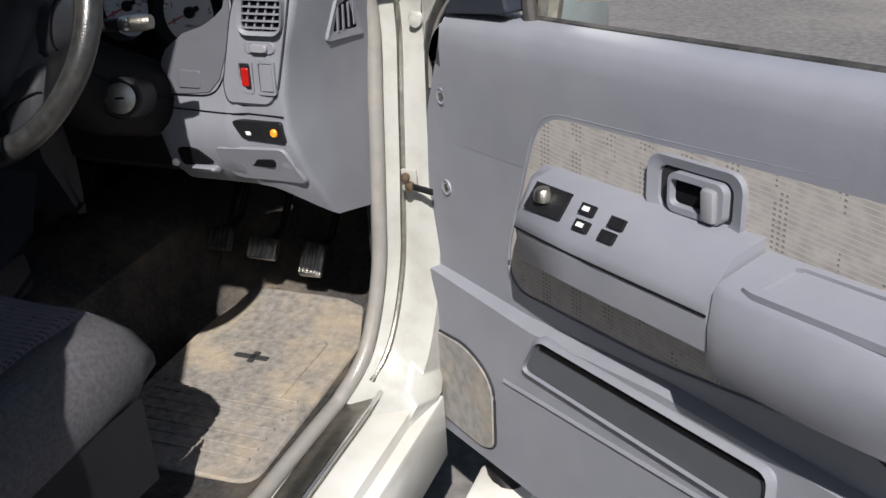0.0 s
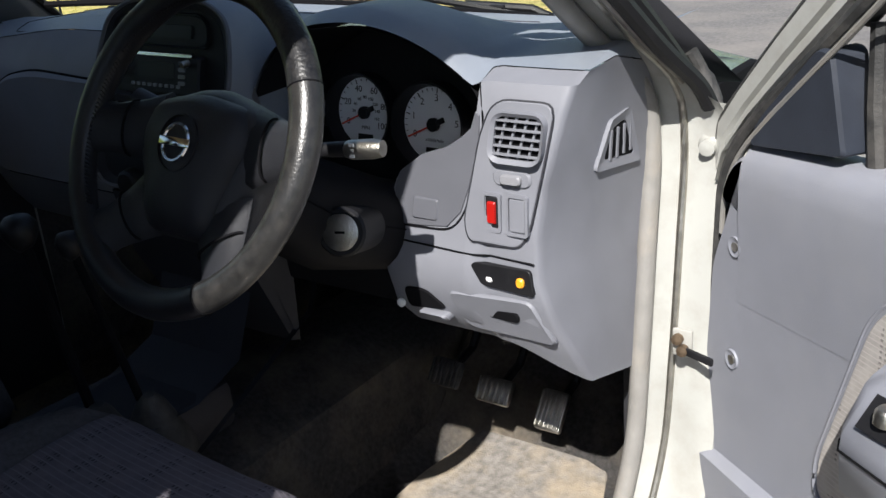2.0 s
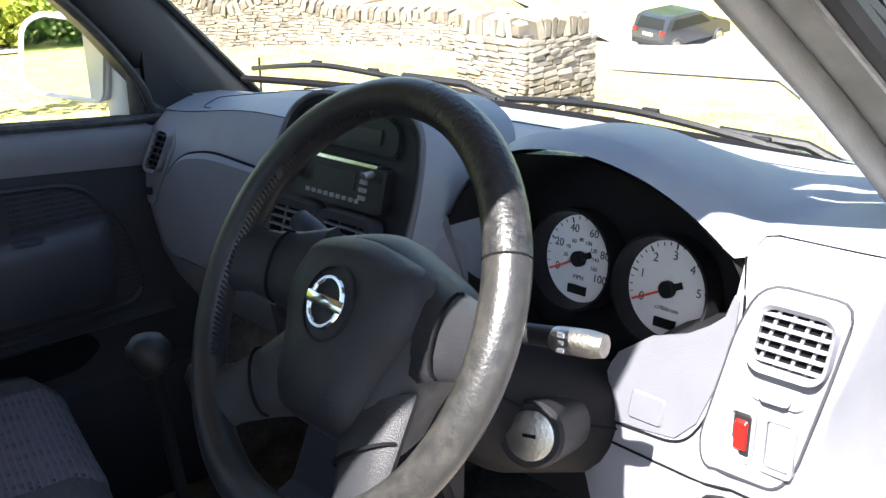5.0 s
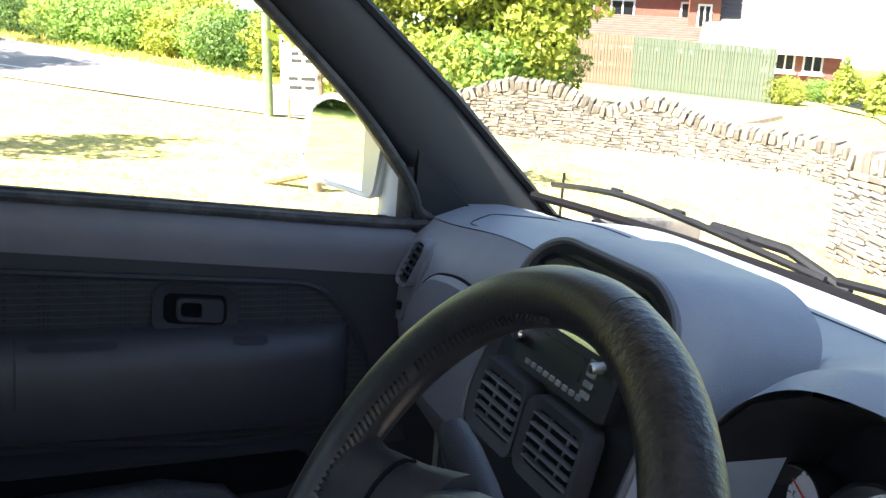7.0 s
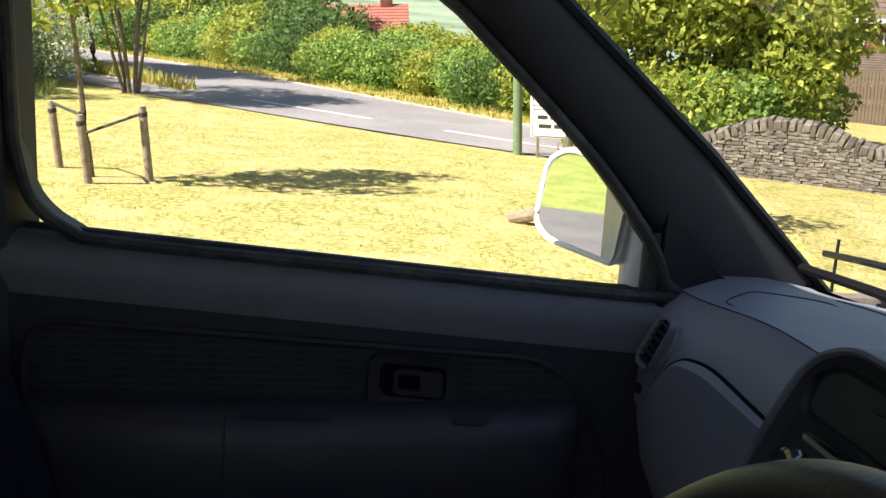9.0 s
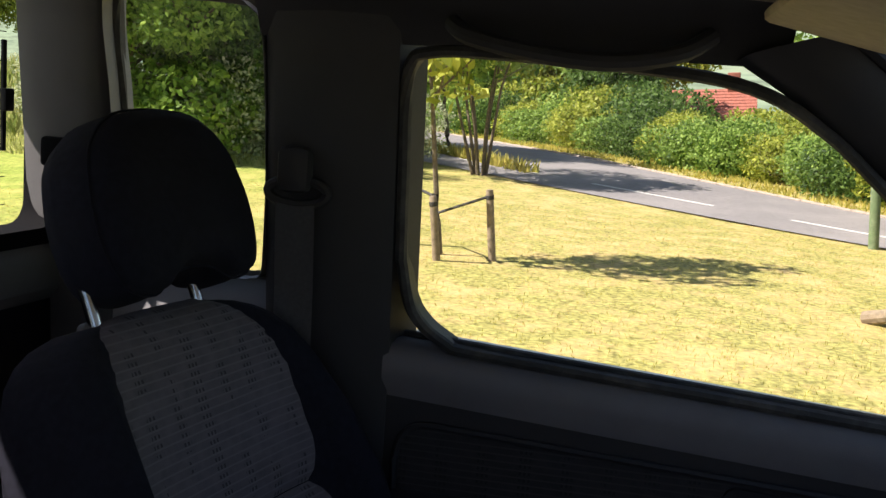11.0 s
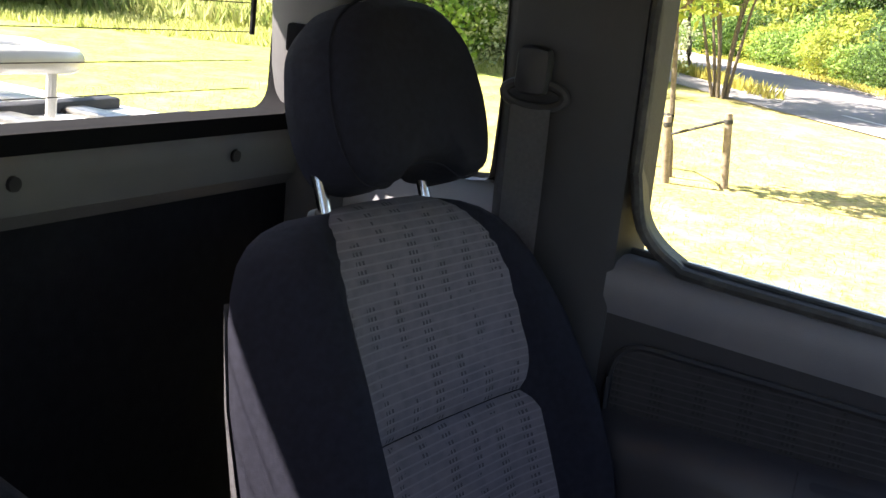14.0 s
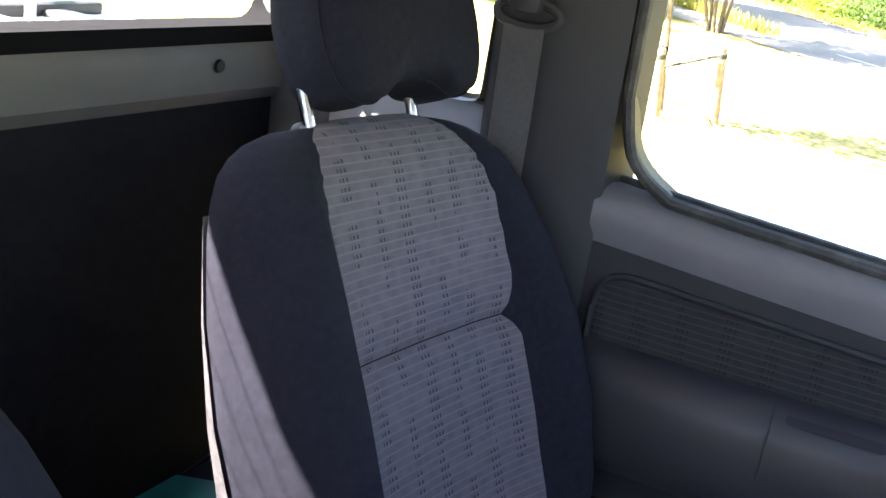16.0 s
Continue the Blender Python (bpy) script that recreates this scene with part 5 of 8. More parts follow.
part("glass_channel", tube_bm([on_door(0.212, 0.965, -0.04), on_door(0.206, 1.03, -0.04), on_door(0.196, 1.115, -0.045)], 0.011, 8), RUBBER, ddoor, "black window run beside the corner panel")
mo = on_door(0.30, 1.092, -0.13)
mm = Matrix.Translation(mo) @ Matrix.Rotation(radians(20), 4, "Z") @ Matrix.Rotation(radians(-5), 4, "X")
bm = bmesh.new()
add_loft(bm, [[mm @ Vector((u * s, d, v * s)) for u, v in rrect(0, 0, 0.175, 0.21, 0.04)] for s, d in ((1.0, 0.0), (1.02, 0.03), (0.9, 0.09), (0.55, 0.12))], True, True)
mr = part("wing_mirror", bm, STEEL, ddoor, "silvery wing mirror housing")
bm = bmesh.new()
add_plate(bm, rrect(0, 0, 0.16, 0.195, 0.035), lambda u, v, w: mm @ Vector((u, -w, v)), 0.003, -0.002, 0.001)
part("mirror_glass", bm, MIRROR, mr)
part("mirror_arm", tube_bm([on_door(0.195, 0.965, -0.075), on_door(0.2, 1.03, -0.085), on_door(0.205, 1.12, -0.095), on_door(0.21, 1.2, -0.105)], 0.026, 10), STEEL, mr)
strap = thing("door_check_strap", "oily metal door check strap", "door check")
part("arm", box_bm((0.787, 0.471, 0.668), (0.055, 0.006, 0.011), 0.002, Matrix.Rotation(radians(-20), 3, "Z")), BLACK, strap)
RUST = pm("rusty_bolt", (0.12, 0.085, 0.055), 0.6, 0.4, 80, metal=0.6)
for p in ((0.757, 0.478, 0.683), (0.765, 0.476, 0.668)):
    part("bolt", lathe_bm([(0.008, -0.01), (0.008, 0.004), (0.0005, 0.007)], Matrix.Translation(p) @ FACE, 8), RUST, strap)
part("bracket", box_bm((0.762, 0.485, 0.676), (0.028, 0.006, 0.04), 0.002), JAMB, strap)

# passenger door, shut; panel, cloth and armrest colours carry its shade
pdoor = thing("passenger_door", "shut white passenger door, inner panel darkened for shade", "car door")


def on_pd(u, v, w):  # u runs forward, v up, w into the cab
    lean = 0.035 * max(0.0, v - 1.06) / 0.4
    return Vector((-0.622 + lean + w, u, v - 0.069 * (u - 0.37)))


def pd(u, z):  # a place on it from y and height
    return (u, z + 0.069 * (u - 0.37))


bm = bmesh.new()
add_plate(bm, rounded([(-0.47, 1.026), (0.42, 1.026), (0.46, 0.8), (0.46, 0.32), (-0.47, 0.30)], 0.02), on_pd, -0.02, -0.1, 0.01)
part("door_shell", bm, WHITE, pdoor)
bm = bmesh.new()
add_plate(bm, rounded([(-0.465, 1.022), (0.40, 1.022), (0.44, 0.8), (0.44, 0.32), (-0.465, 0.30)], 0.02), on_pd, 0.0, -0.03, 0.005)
part("inner_panel", bm, DOORSHADE, pdoor)
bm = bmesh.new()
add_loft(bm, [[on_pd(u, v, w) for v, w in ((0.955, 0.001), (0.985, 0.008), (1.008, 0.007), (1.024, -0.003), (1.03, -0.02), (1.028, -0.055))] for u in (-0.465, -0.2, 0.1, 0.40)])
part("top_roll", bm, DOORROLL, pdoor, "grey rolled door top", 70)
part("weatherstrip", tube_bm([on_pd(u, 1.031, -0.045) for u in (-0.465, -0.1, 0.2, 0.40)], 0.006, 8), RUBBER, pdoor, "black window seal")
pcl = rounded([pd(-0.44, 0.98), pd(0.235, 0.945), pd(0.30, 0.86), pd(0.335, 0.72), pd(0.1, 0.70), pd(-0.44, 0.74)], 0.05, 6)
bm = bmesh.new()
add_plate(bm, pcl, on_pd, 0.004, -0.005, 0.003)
part("cloth_insert", bm, DOORCLOTHSHADE, pdoor, "ribbed cloth insert darkened for shade")
part("insert_seam", tube_bm([on_pd(u, v, 0.004) for u, v in pcl] + [on_pd(*pcl[0], 0.004)], 0.005, 6), DOORSHADE, pdoor)
hc = pd(0.048, 0.911)
bm = bmesh.new()
add_ring(bm, rrect(*hc, 0.12, 0.07, 0.018), rrect(*hc, 0.09, 0.045, 0.012), on_pd, 0.012, -0.004, 0.008)
hnd = part("handle_bezel", bm, DOORSHADE, pdoor)
# black plate for the shade behind the handle
bm = bmesh.new()
add_plate(bm, rrect(*hc, 0.09, 0.045, 0.012), on_pd, 0.005, -0.004)
part("handle_recess", bm, VOID, hnd)
bm = bmesh.new()
add_ring(bm, rrect(hc[0] + 0.006, hc[1], 0.066, 0.034, 0.008), rrect(hc[0] - 0.006, hc[1], 0.03, 0.022, 0.006), on_pd, 0.014, 0.004)
part("door_handle", bm, DOORSHADE, hnd)
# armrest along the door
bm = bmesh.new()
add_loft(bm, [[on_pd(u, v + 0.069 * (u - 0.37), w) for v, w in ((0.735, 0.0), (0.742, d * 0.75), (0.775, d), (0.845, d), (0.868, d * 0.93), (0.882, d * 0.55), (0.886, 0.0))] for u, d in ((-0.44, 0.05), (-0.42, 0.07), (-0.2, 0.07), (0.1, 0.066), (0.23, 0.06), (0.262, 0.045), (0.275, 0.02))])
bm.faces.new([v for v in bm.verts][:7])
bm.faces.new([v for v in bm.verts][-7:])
parm = part("armrest", bm, PDARMSHADE, pdoor, "plastic armrest darkened for shade", 50)
part("armrest_joint", tube_bm([on_pd(-0.19, v - 0.039, w) for v, w in ((0.80, 0.071), (0.85, 0.071), (0.868, 0.064), (0.883, 0.036))], 0.0014, 5), TRIM, parm)
for u0, u1 in ((0.095, 0.145), (-0.175, -0.06)):
    bm = bmesh.new()
    add_plate(bm, rrect((u0 + u1) / 2, 0.0, u1 - u0, 0.02, 0.008), lambda u, v, w: on_pd(u, 0.8765 + v * 0.35 + 0.069 * (u - 0.37), 0.046 - v * 0.9 + w * 0.7), 0.006, -0.004, 0.001)
    part("pull_cup", bm, TRIM, parm)
pk_o = rounded([pd(-0.42, 0.66), pd(0.22, 0.68), pd(0.24, 0.65), pd(0.2, 0.62), pd(-0.42, 0.58)], 0.02, 4)
# raised black plate in place of the slot's shade
bm = bmesh.new()
add_plate(bm, [(u, v - 0.0) for u, v in pk_o], on_pd, 0.0035, -0.004)
part("map_pocket", bm, VOID, pdoor, "dark map pocket slot")
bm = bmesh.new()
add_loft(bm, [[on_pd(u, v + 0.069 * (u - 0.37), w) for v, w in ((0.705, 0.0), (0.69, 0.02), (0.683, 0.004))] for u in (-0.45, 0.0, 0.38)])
part("pocket_ledge", bm, DOORSHADE, pdoor)
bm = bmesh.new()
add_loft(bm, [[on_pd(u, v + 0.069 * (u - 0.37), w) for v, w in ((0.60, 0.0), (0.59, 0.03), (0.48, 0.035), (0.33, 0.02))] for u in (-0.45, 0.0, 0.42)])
part("pocket_front", bm, DOORSHADE, pdoor)

# window frame of the shut door: rear post, top rail and the sloping front, all one rounded frame
WIN = [(-0.448, 1.20), (-0.449, 1.33), (-0.447, 1.44), (-0.42, 1.463), (-0.33, 1.466), (-0.12, 1.458), (-0.02, 1.44), (0.05, 1.402), (0.105, 1.358), (0.265, 1.213), (0.353, 1.11), (0.378, 1.06), (0.378, 1.035), (0.0, 1.057), (-0.33, 1.079), (-0.385, 1.09), (-0.43, 1.13)]


def on_win(u, z, w=0.0):
    k = max(0.0, z - 1.05)
    return Vector((-0.632 + 0.13 * k + w, u, z))


frm = spline([on_win(*p) for p in WIN] + [on_win(*WIN[0])], 5)
part("window_seal", tube_bm([p + Vector((0.004, 0, 0)) for p in frm], 0.008, 8), RUBBER, pdoor, "black rubber window seal")
bm = bmesh.new()
add_loft(bm, [[p + Vector((w, 0, 0)) for p in frm] for w in (0.0, -0.06)])
part("window_reveal", bm, BLACK, pdoor)
bm = bmesh.new()
add_plate(bm, [(0.372, 1.02), (0.372, 1.15), (0.48, 1.05), (0.50, 1.02)], lambda u, v, w: Vector((-0.628 + w, u, v)), 0.004, -0.02, 0.002)
part("sail_panel", bm, BLACK, pdoor, "black mirror corner panel")
bm = bmesh.new()
bm.faces.new([bm.verts.new(on_win(u, z, -0.03)) for u, z in WIN])
gl = part("window_glass", bm, GLASS, pdoor, "clear side window glass", 0)
gl.visible_shadow = False
# wing mirror outside
mx_ = Vector((-0.9435, -0.3312, 0.0)).normalized()   # mirror face's width runs outward
mnrm = Vector((0.3312, -0.9435, 0.02)).normalized()
mvv = mnrm.cross(mx_).normalized()
mvv = mvv if mvv.z > 0 else -mvv
MM = Matrix((mx_, mnrm, mvv)).transposed().to_4x4()
MM.translation = Vector((-0.705, 0.331, 1.06))


def on_mir(u, v, w):
    return MM @ Vector((u, w, v))


mo_ = rounded([(-0.004, -0.003), (0.142, 0.008), (0.172, 0.03), (0.158, 0.13), (0.115, 0.152), (0.03, 0.142), (-0.022, 0.112)], 0.02, 4)
mcu, mcv = 0.075, 0.075
bm = bmesh.new()
add_loft(bm, [[on_mir(mcu + (u - mcu) * s, mcv + (v - mcv) * s, d) for u, v in mo_] for s, d in ((0.95, 0.002), (0.985, 0.004), (1.0, -0.002), (1.02, -0.025), (0.93, -0.075), (0.55, -0.11))], True, True)
wm = part("wing_mirror", bm, WHITE, pdoor, "white wing mirror housing")
bm = bmesh.new()
add_plate(bm, [(mcu + (u - mcu) * 0.93, mcv + (v - mcv) * 0.93) for u, v in mo_], lambda u, v, w: on_mir(u, v, w + 0.165 * (u - mcu) - 0.009 * (v - mcv)), 0.0095, 0.0, 0.002)
part("mirror_glass", bm, MIRROR, wm)
RIMPAINT = pm("bright_mirror_paint", (0.72, 0.72, 0.7), 0.25, 0.05, 20, spec=0.6)
rim_w = lambda u, v: 0.008 + 0.165 * (u - mcu) - 0.009 * (v - mcv)
part("mirror_rim", tube_bm([on_mir(mcu + (u - mcu) * 0.975, mcv + (v - mcv) * 0.975, rim_w(u, v)) for u, v in mo_], 0.0048, 8, True), RIMPAINT, wm, "bright white mirror rim")
bm = bmesh.new()
add_loft(bm, [[on_mir(mcu + (u - mcu) * q, mcv + (v - mcv) * q, w) for u, v, w in ((u, v, rim_w(u, v) if k else -0.02) for u, v in mo_)] for k, q in enumerate((1.015, 0.985))], True)
part("mirror_collar", bm, RIMPAINT, wm, "", 50)
bm = bmesh.new()
add_loft(bm, [[Vector((x, y, z)) for x, y in ((-0.715, 0.345), (-0.682, 0.352), (-0.66, 0.385), (-0.67, 0.425), (-0.72, 0.43))] for z in (1.012, 1.03, 1.10, 1.165, 1.18)], True, True)
part("mirror_stem", bm, RIMPAINT, wm, "silvery mirror stem", 50)
part("pivot", lathe_bm([(0.016, 0), (0.018, 0.01), (0.018, 0.09), (0.014, 0.10), (0.0005, 0.102)], Matrix.Translation((-0.652, 0.372, 1.02)), 14), RUBBER, wm, "glossy black mirror pivot")
part("pivot_foot", box_bm((-0.662, 0.375, 1.014), (0.07, 0.06, 0.018), 0.006), BLACK, wm)

# ---- cab shell ----
cab = thing("truck_cab", "white pickup cab shell with grey interior trim", "pickup truck")
AP = [(0.385, 1.10, -0.645), (0.24, 1.245, -0.62), (0.116, 1.355, -0.60), (0.02, 1.43, -0.585), (-0.06, 1.475, -0.57)]
AQ = [(0.62, 1.062, -0.70), (0.42, 1.232, -0.635), (0.245, 1.365, -0.585), (0.11, 1.468, -0.545), (0.05, 1.51, -0.525)]
for sx in (1, -1):
    bm = bmesh.new()
    secs = []
    for (y0, z0, x0), (y1, z1, x1) in zip(AP, AQ):
        if sx > 0:  # the driver side: open door, the pillar is seen from behind
            y0, y1, x0, x1 = y0 + 0.12, y1 - 0.02, x0 + 0.0, x1 + 0.02
        a, b = Vector((-sx * x0 * -1, y0, z0)), Vector((-sx * x1 * -1, y1, z1))
        a.x, b.x = abs(a.x) * sx, abs(b.x) * sx
        out = Vector((sx * 0.05, 0.01, 0.0))
        inn = Vector((-sx * 0.018, -0.012, 0.0))
        m_ = (a + b) / 2
        secs.append([a + out, a, a.lerp(b, 0.2) + inn, m_ + inn * 1.2, a.lerp(b, 0.8) + inn, b, b + out])
    first = [p + (secs[0][k] - secs[1][k]) * 0.45 for k, p in enumerate(secs[0])]
    add_loft(bm, [first] + secs, True, True)
    part("a_pillar_trim", bm, PILLAR, cab, "dark grey windscreen pillar trim", 60)
    part("glass_bond", tube_bm([s[5] + Vector((sx * 0.0, 0.006, 0.0)) for s in [first] + secs], 0.008, 6), BLACK, cab)
# driver side jamb: door seal, painted pillar and gutter
sealp = spline([(0.545, -0.35, 1.50), (0.56, -0.05, 1.47), (0.625, 0.26, 1.245), (0.66, 0.43, 1.10), (0.684, 0.52, 1.02), (0.694, 0.535, 0.94), (0.70, 0.505, 0.79), (0.702, 0.478, 0.63), (0.70, 0.455, 0.50), (0.69, 0.40, 0.38), (0.672, 0.33, 0.325), (0.664, 0.2, 0.315), (0.664, -0.5, 0.335)], 8)
part("door_seal", tube_bm(sealp, 0.0135, 12), SEAL, cab, "grey rubber door seal")
jamb = []
for p in sealp:
    k = smooth01(0.35, 0.55, p.z)
    d = Vector((0.02, 0.03, 0.0))
    if p.z < 0.36:
        d = Vector((0.03, 0.0, -0.02))
    jamb.append([p + Vector((-0.01, 0.02, 0)), p + d * 0.6, p + d + Vector((0.02, 0.0, -0.005)), p + d + Vector((0.055, -0.015 * k, -0.012)), p + d + Vector((0.085, -0.01, -0.03)), p + d + Vector((0.10, 0.06, -0.05))])
top_n = next(k for k, p in enumerate(sealp) if p.z < 1.03)
bm = bmesh.new()
add_loft(bm, jamb[top_n:])
part("door_jamb", bm, JAMB, cab, "white painted door opening", 60)
bm = bmesh.new()
add_loft(bm, [r[:4] for r in jamb[:top_n + 1]])
part("pillar_edge", bm, pm("silver_pillar_paint", (0.3, 0.295, 0.28), 0.24, 0.1, 8, 0.1, 60, dirt=(0.17, 0.16, 0.14), dscale=14, amount=0.5, coat=0.4), cab, "silvery grey edge of the windscreen pillar", 60)
part("gutter_seal", tube_bm([r[3] + Vector((0.006, 0.004, 0.0)) for r in jamb[:top_n + 4]], 0.0115, 8), BLACK, cab, "black gutter rubber")
part("pillar_bead", tube_bm([r[2].lerp(r[3], 0.45) + Vector((0, -0.003, 0.002)) for r in jamb[:top_n + 1]], 0.004, 6), STEEL, cab, "bright bead along the pillar")
part("jamb_flange", tube_bm([p + Vector((0.035, 0.028, 0)) for p in sealp[20:80]], 0.0055, 8), STEEL, cab, "worn bright flange")
bm = bmesh.new()
add_loft(bm, [[Vector((x, y, z)) for x, y in ((0.72, 0.60), (0.77, 0.555), (0.83, 0.56), (0.87, 0.60), (0.90, 0.9))] for z in (0.16, 0.4, 0.7, 0.9, 0.99)])
part("hinge_pillar", bm, JAMB, cab, "dusty white hinge pillar")
gut = [(0.60, -0.1, 1.51), (0.68, 0.28, 1.27), (0.715, 0.43, 1.145), (0.735, 0.60, 0.995), (0.74, 0.66, 0.95)]
part("gutter", tube_bm(spline(gut, 6), 0.012, 8), BLACK, cab, "black rain gutter seal")
part("outer_pillar", tube_bm(spline([(p[0] - 0.022, p[1] + 0.02, p[2] + 0.006) for p in gut], 6), 0.012, 10), RUBBER, cab)
bm = bmesh.new()
add_box(bm, (0.742, 0.63, 0.9), (0.03, 0.05, 0.05), 0.008)
add_box(bm, (0.735, 0.635, 0.93), (0.016, 0.06, 0.02), 0.004)
part("door_hinge", bm, STEEL, cab, "bare metal door hinge")
part("wire_boot", tube_bm(spline([(0.725, 0.59, 1.05), (0.742, 0.6, 1.012), (0.757, 0.592, 0.985), (0.771, 0.58, 0.969), (0.79, 0.57, 0.958)], 5), [0.010] * 5 + [0.013] * 6 + [0.011] * 10, 10), RUBBER, cab, "black rubber wiring boot")
part("hinge_bolt", lathe_bm([(0.017, -0.02), (0.017, 0.0), (0.012, 0.005), (0.011, 0.014), (0.0005, 0.016)], Matrix.Translation((0.768, 0.555, 0.935)) @ FACE, 12), JAMB, cab, "white painted hinge bolt")
# sill: scuff strip, tread, outer sill, side step
for c, s_, m_, nm, lab in (((0.655, -0.15, 0.306), (0.03, 1.1, 0.02), RUBBER, "carpet_edge", "black edge strip"), ((0.70, -0.15, 0.302), (0.055, 1.1, 0.016), STEEL, "tread_plate", "scuffed bright sill tread"), ((0.755, -0.15, 0.27), (0.07, 1.15, 0.05), WHITE, "sill", "dirty white sill"), ((0.79, -0.15, 0.2), (0.05, 1.2, 0.14), WHITE, "outer_sill", "dirty white outer sill")):
    part(nm, box_bm(c, s_, 0.008, Matrix.Rotation(radians(0), 3, "Z")), m_, cab, lab)
for x in (0.668, 0.73):
    part("sill_bead", tube_bm([(x, 0.36, 0.318), (x, -0.6, 0.318)], 0.0045, 8), CHROME, cab)
step = thing("side_step", "black tubular side step with white end cap", "side step")
part("step_tube", tube_bm(spline([(0.90, 0.50, 0.16), (0.95, 0.40, 0.05), (0.955, 0.1, 0.03), (0.955, -0.7, 0.03)], 6), 0.04, 12), BLACK, step)
part("end_cap", box_bm((0.93, 0.40, 0.09), (0.12, 0.16, 0.03), 0.012), WHITE, step, "chipped white step pad")
part("bracket", box_bm((0.85, 0.3, 0.1), (0.16, 0.05, 0.05), 0.01), BLACK, step)
# B pillar, quarter window, rear corner on the passenger side
XB = lambda z: -0.628 + 0.13 * max(0, z - 1.05)
bm = bmesh.new()
add_loft(bm, [[Vector((XB(z) + w, y, z)) for y, w in ((-0.44, -0.08), (-0.452, -0.02), (-0.458, 0.006), (-0.475, 0.014), (-0.55, 0.016), (-0.615, 0.012), (-0.632, 0.0), (-0.638, -0.05))] for z in (0.3, 0.9, 1.08, 1.2, 1.35, 1.46, 1.53)])
part("b_pillar_trim", bm, PILLAR, cab, "dark grey door pillar trim", 50)
bm = bmesh.new()
add_loft(bm, [[Vector((XB(z) + w, y, z)) for y, w in ((-0.85, -0.05), (-0.862, 0.0), (-0.88, 0.01), (-0.93, 0.008), (-0.965, -0.005), (-0.99, -0.02))] for z in (1.0, 1.15, 1.3, 1.45, 1.54)])
part("corner_trim", bm, REARTRIM, cab, "grey rear corner trim", 50)
# black box in place of the shade inside the coat recess
part("coat_recess", box_bm((-0.592, -0.925, 1.30), (0.03, 0.04, 0.04), 0.006), VOID, cab)
part("quarter_panel", box_bm((-0.65, -0.75, 0.72), (0.04, 0.36, 0.86), 0.01), QUARTER, cab, "pale grey quarter trim panel")
QW = [(-0.637, 1.17), (-0.632, 1.30), (-0.637, 1.47), (-0.655, 1.505), (-0.69, 1.515), (-0.83, 1.515), (-0.853, 1.49), (-0.846, 1.36), (-0.85, 1.18), (-0.83, 1.155), (-0.66, 1.15)]
qf = spline([(XB(z), y, z) for y, z in QW] + [(XB(QW[0][1]), *QW[0])], 4)
bm = bmesh.new()
add_loft(bm, [[p + Vector((w, 0, 0)) for p in qf] for w in (0.004, -0.06)])
part("quarter_window_reveal", bm, QUARTER, cab)
part("quarter_seal", tube_bm([p + Vector((-0.03, 0, 0)) for p in qf], 0.007, 6), RUBBER, cab)
bm = bmesh.new()
bm.faces.new([bm.verts.new((XB(z) - 0.035, y, z)) for y, z in QW])
part("quarter_glass", bm, GLASS, cab, "clear quarter window", 0).visible_shadow = False
# side above the windows
bm = bmesh.new()
add_loft(bm, [[Vector((XB(z) + w, y, z)) for z, w in ((1.47, 0.0), (1.50, 0.012), (1.53, 0.04), (1.55, 0.10))] for y in (0.0, -0.2, -0.4, -0.45, -0.64)])
part("roof_rail_trim", bm, PILLAR, cab, "dark roof rail trim", 60)
bm = bmesh.new()
add_loft(bm, [[Vector((XB(z) + w, y, z)) for z, w in ((1.518, 0.0), (1.53, 0.02), (1.55, 0.06))] for y in (-0.62, -0.88, -0.97)])
part("roof_rail_trim", bm, PILLAR, cab)
# driver side: pillar behind the door, quarter window, rear corner
for ys, zs in ((((-0.52, 0.08), (-0.54, 0.0), (-0.60, -0.01), (-0.63, 0.0), (-0.635, 0.06)), (0.2, 0.9, 1.08, 1.3, 1.55)), (((-0.63, 0.0), (-0.70, -0.01), (-0.9, -0.01), (-1.0, 0.05)), (0.2, 0.6, 1.0, 1.16)), (((-0.85, 0.05), (-0.86, 0.0), (-0.95, -0.005), (-1.0, 0.05)), (1.15, 1.3, 1.55))):
    bm = bmesh.new()
    add_loft(bm, [[Vector((-XB(z) + w, y, z)) for y, w in ys] for z in zs])
    part("b_pillar_trim", bm, PILLAR, cab)
bm = bmesh.new()
bm.faces.new([bm.verts.new((-XB(z) + 0.035, y, z)) for y, z in QW])
part("quarter_glass", bm, GLASS, cab, "clear quarter window", 0).visible_shadow = False
bm = bmesh.new()
add_loft(bm, [[Vector((-XB(z) + w, y, z)) for z, w in ((1.49, 0.0), (1.51, -0.02), (1.53, -0.05), (1.55, -0.12))] for y in (0.0, -0.3, -0.55, -1.0)])
part("roof_rail_trim", bm, PILLAR, cab)
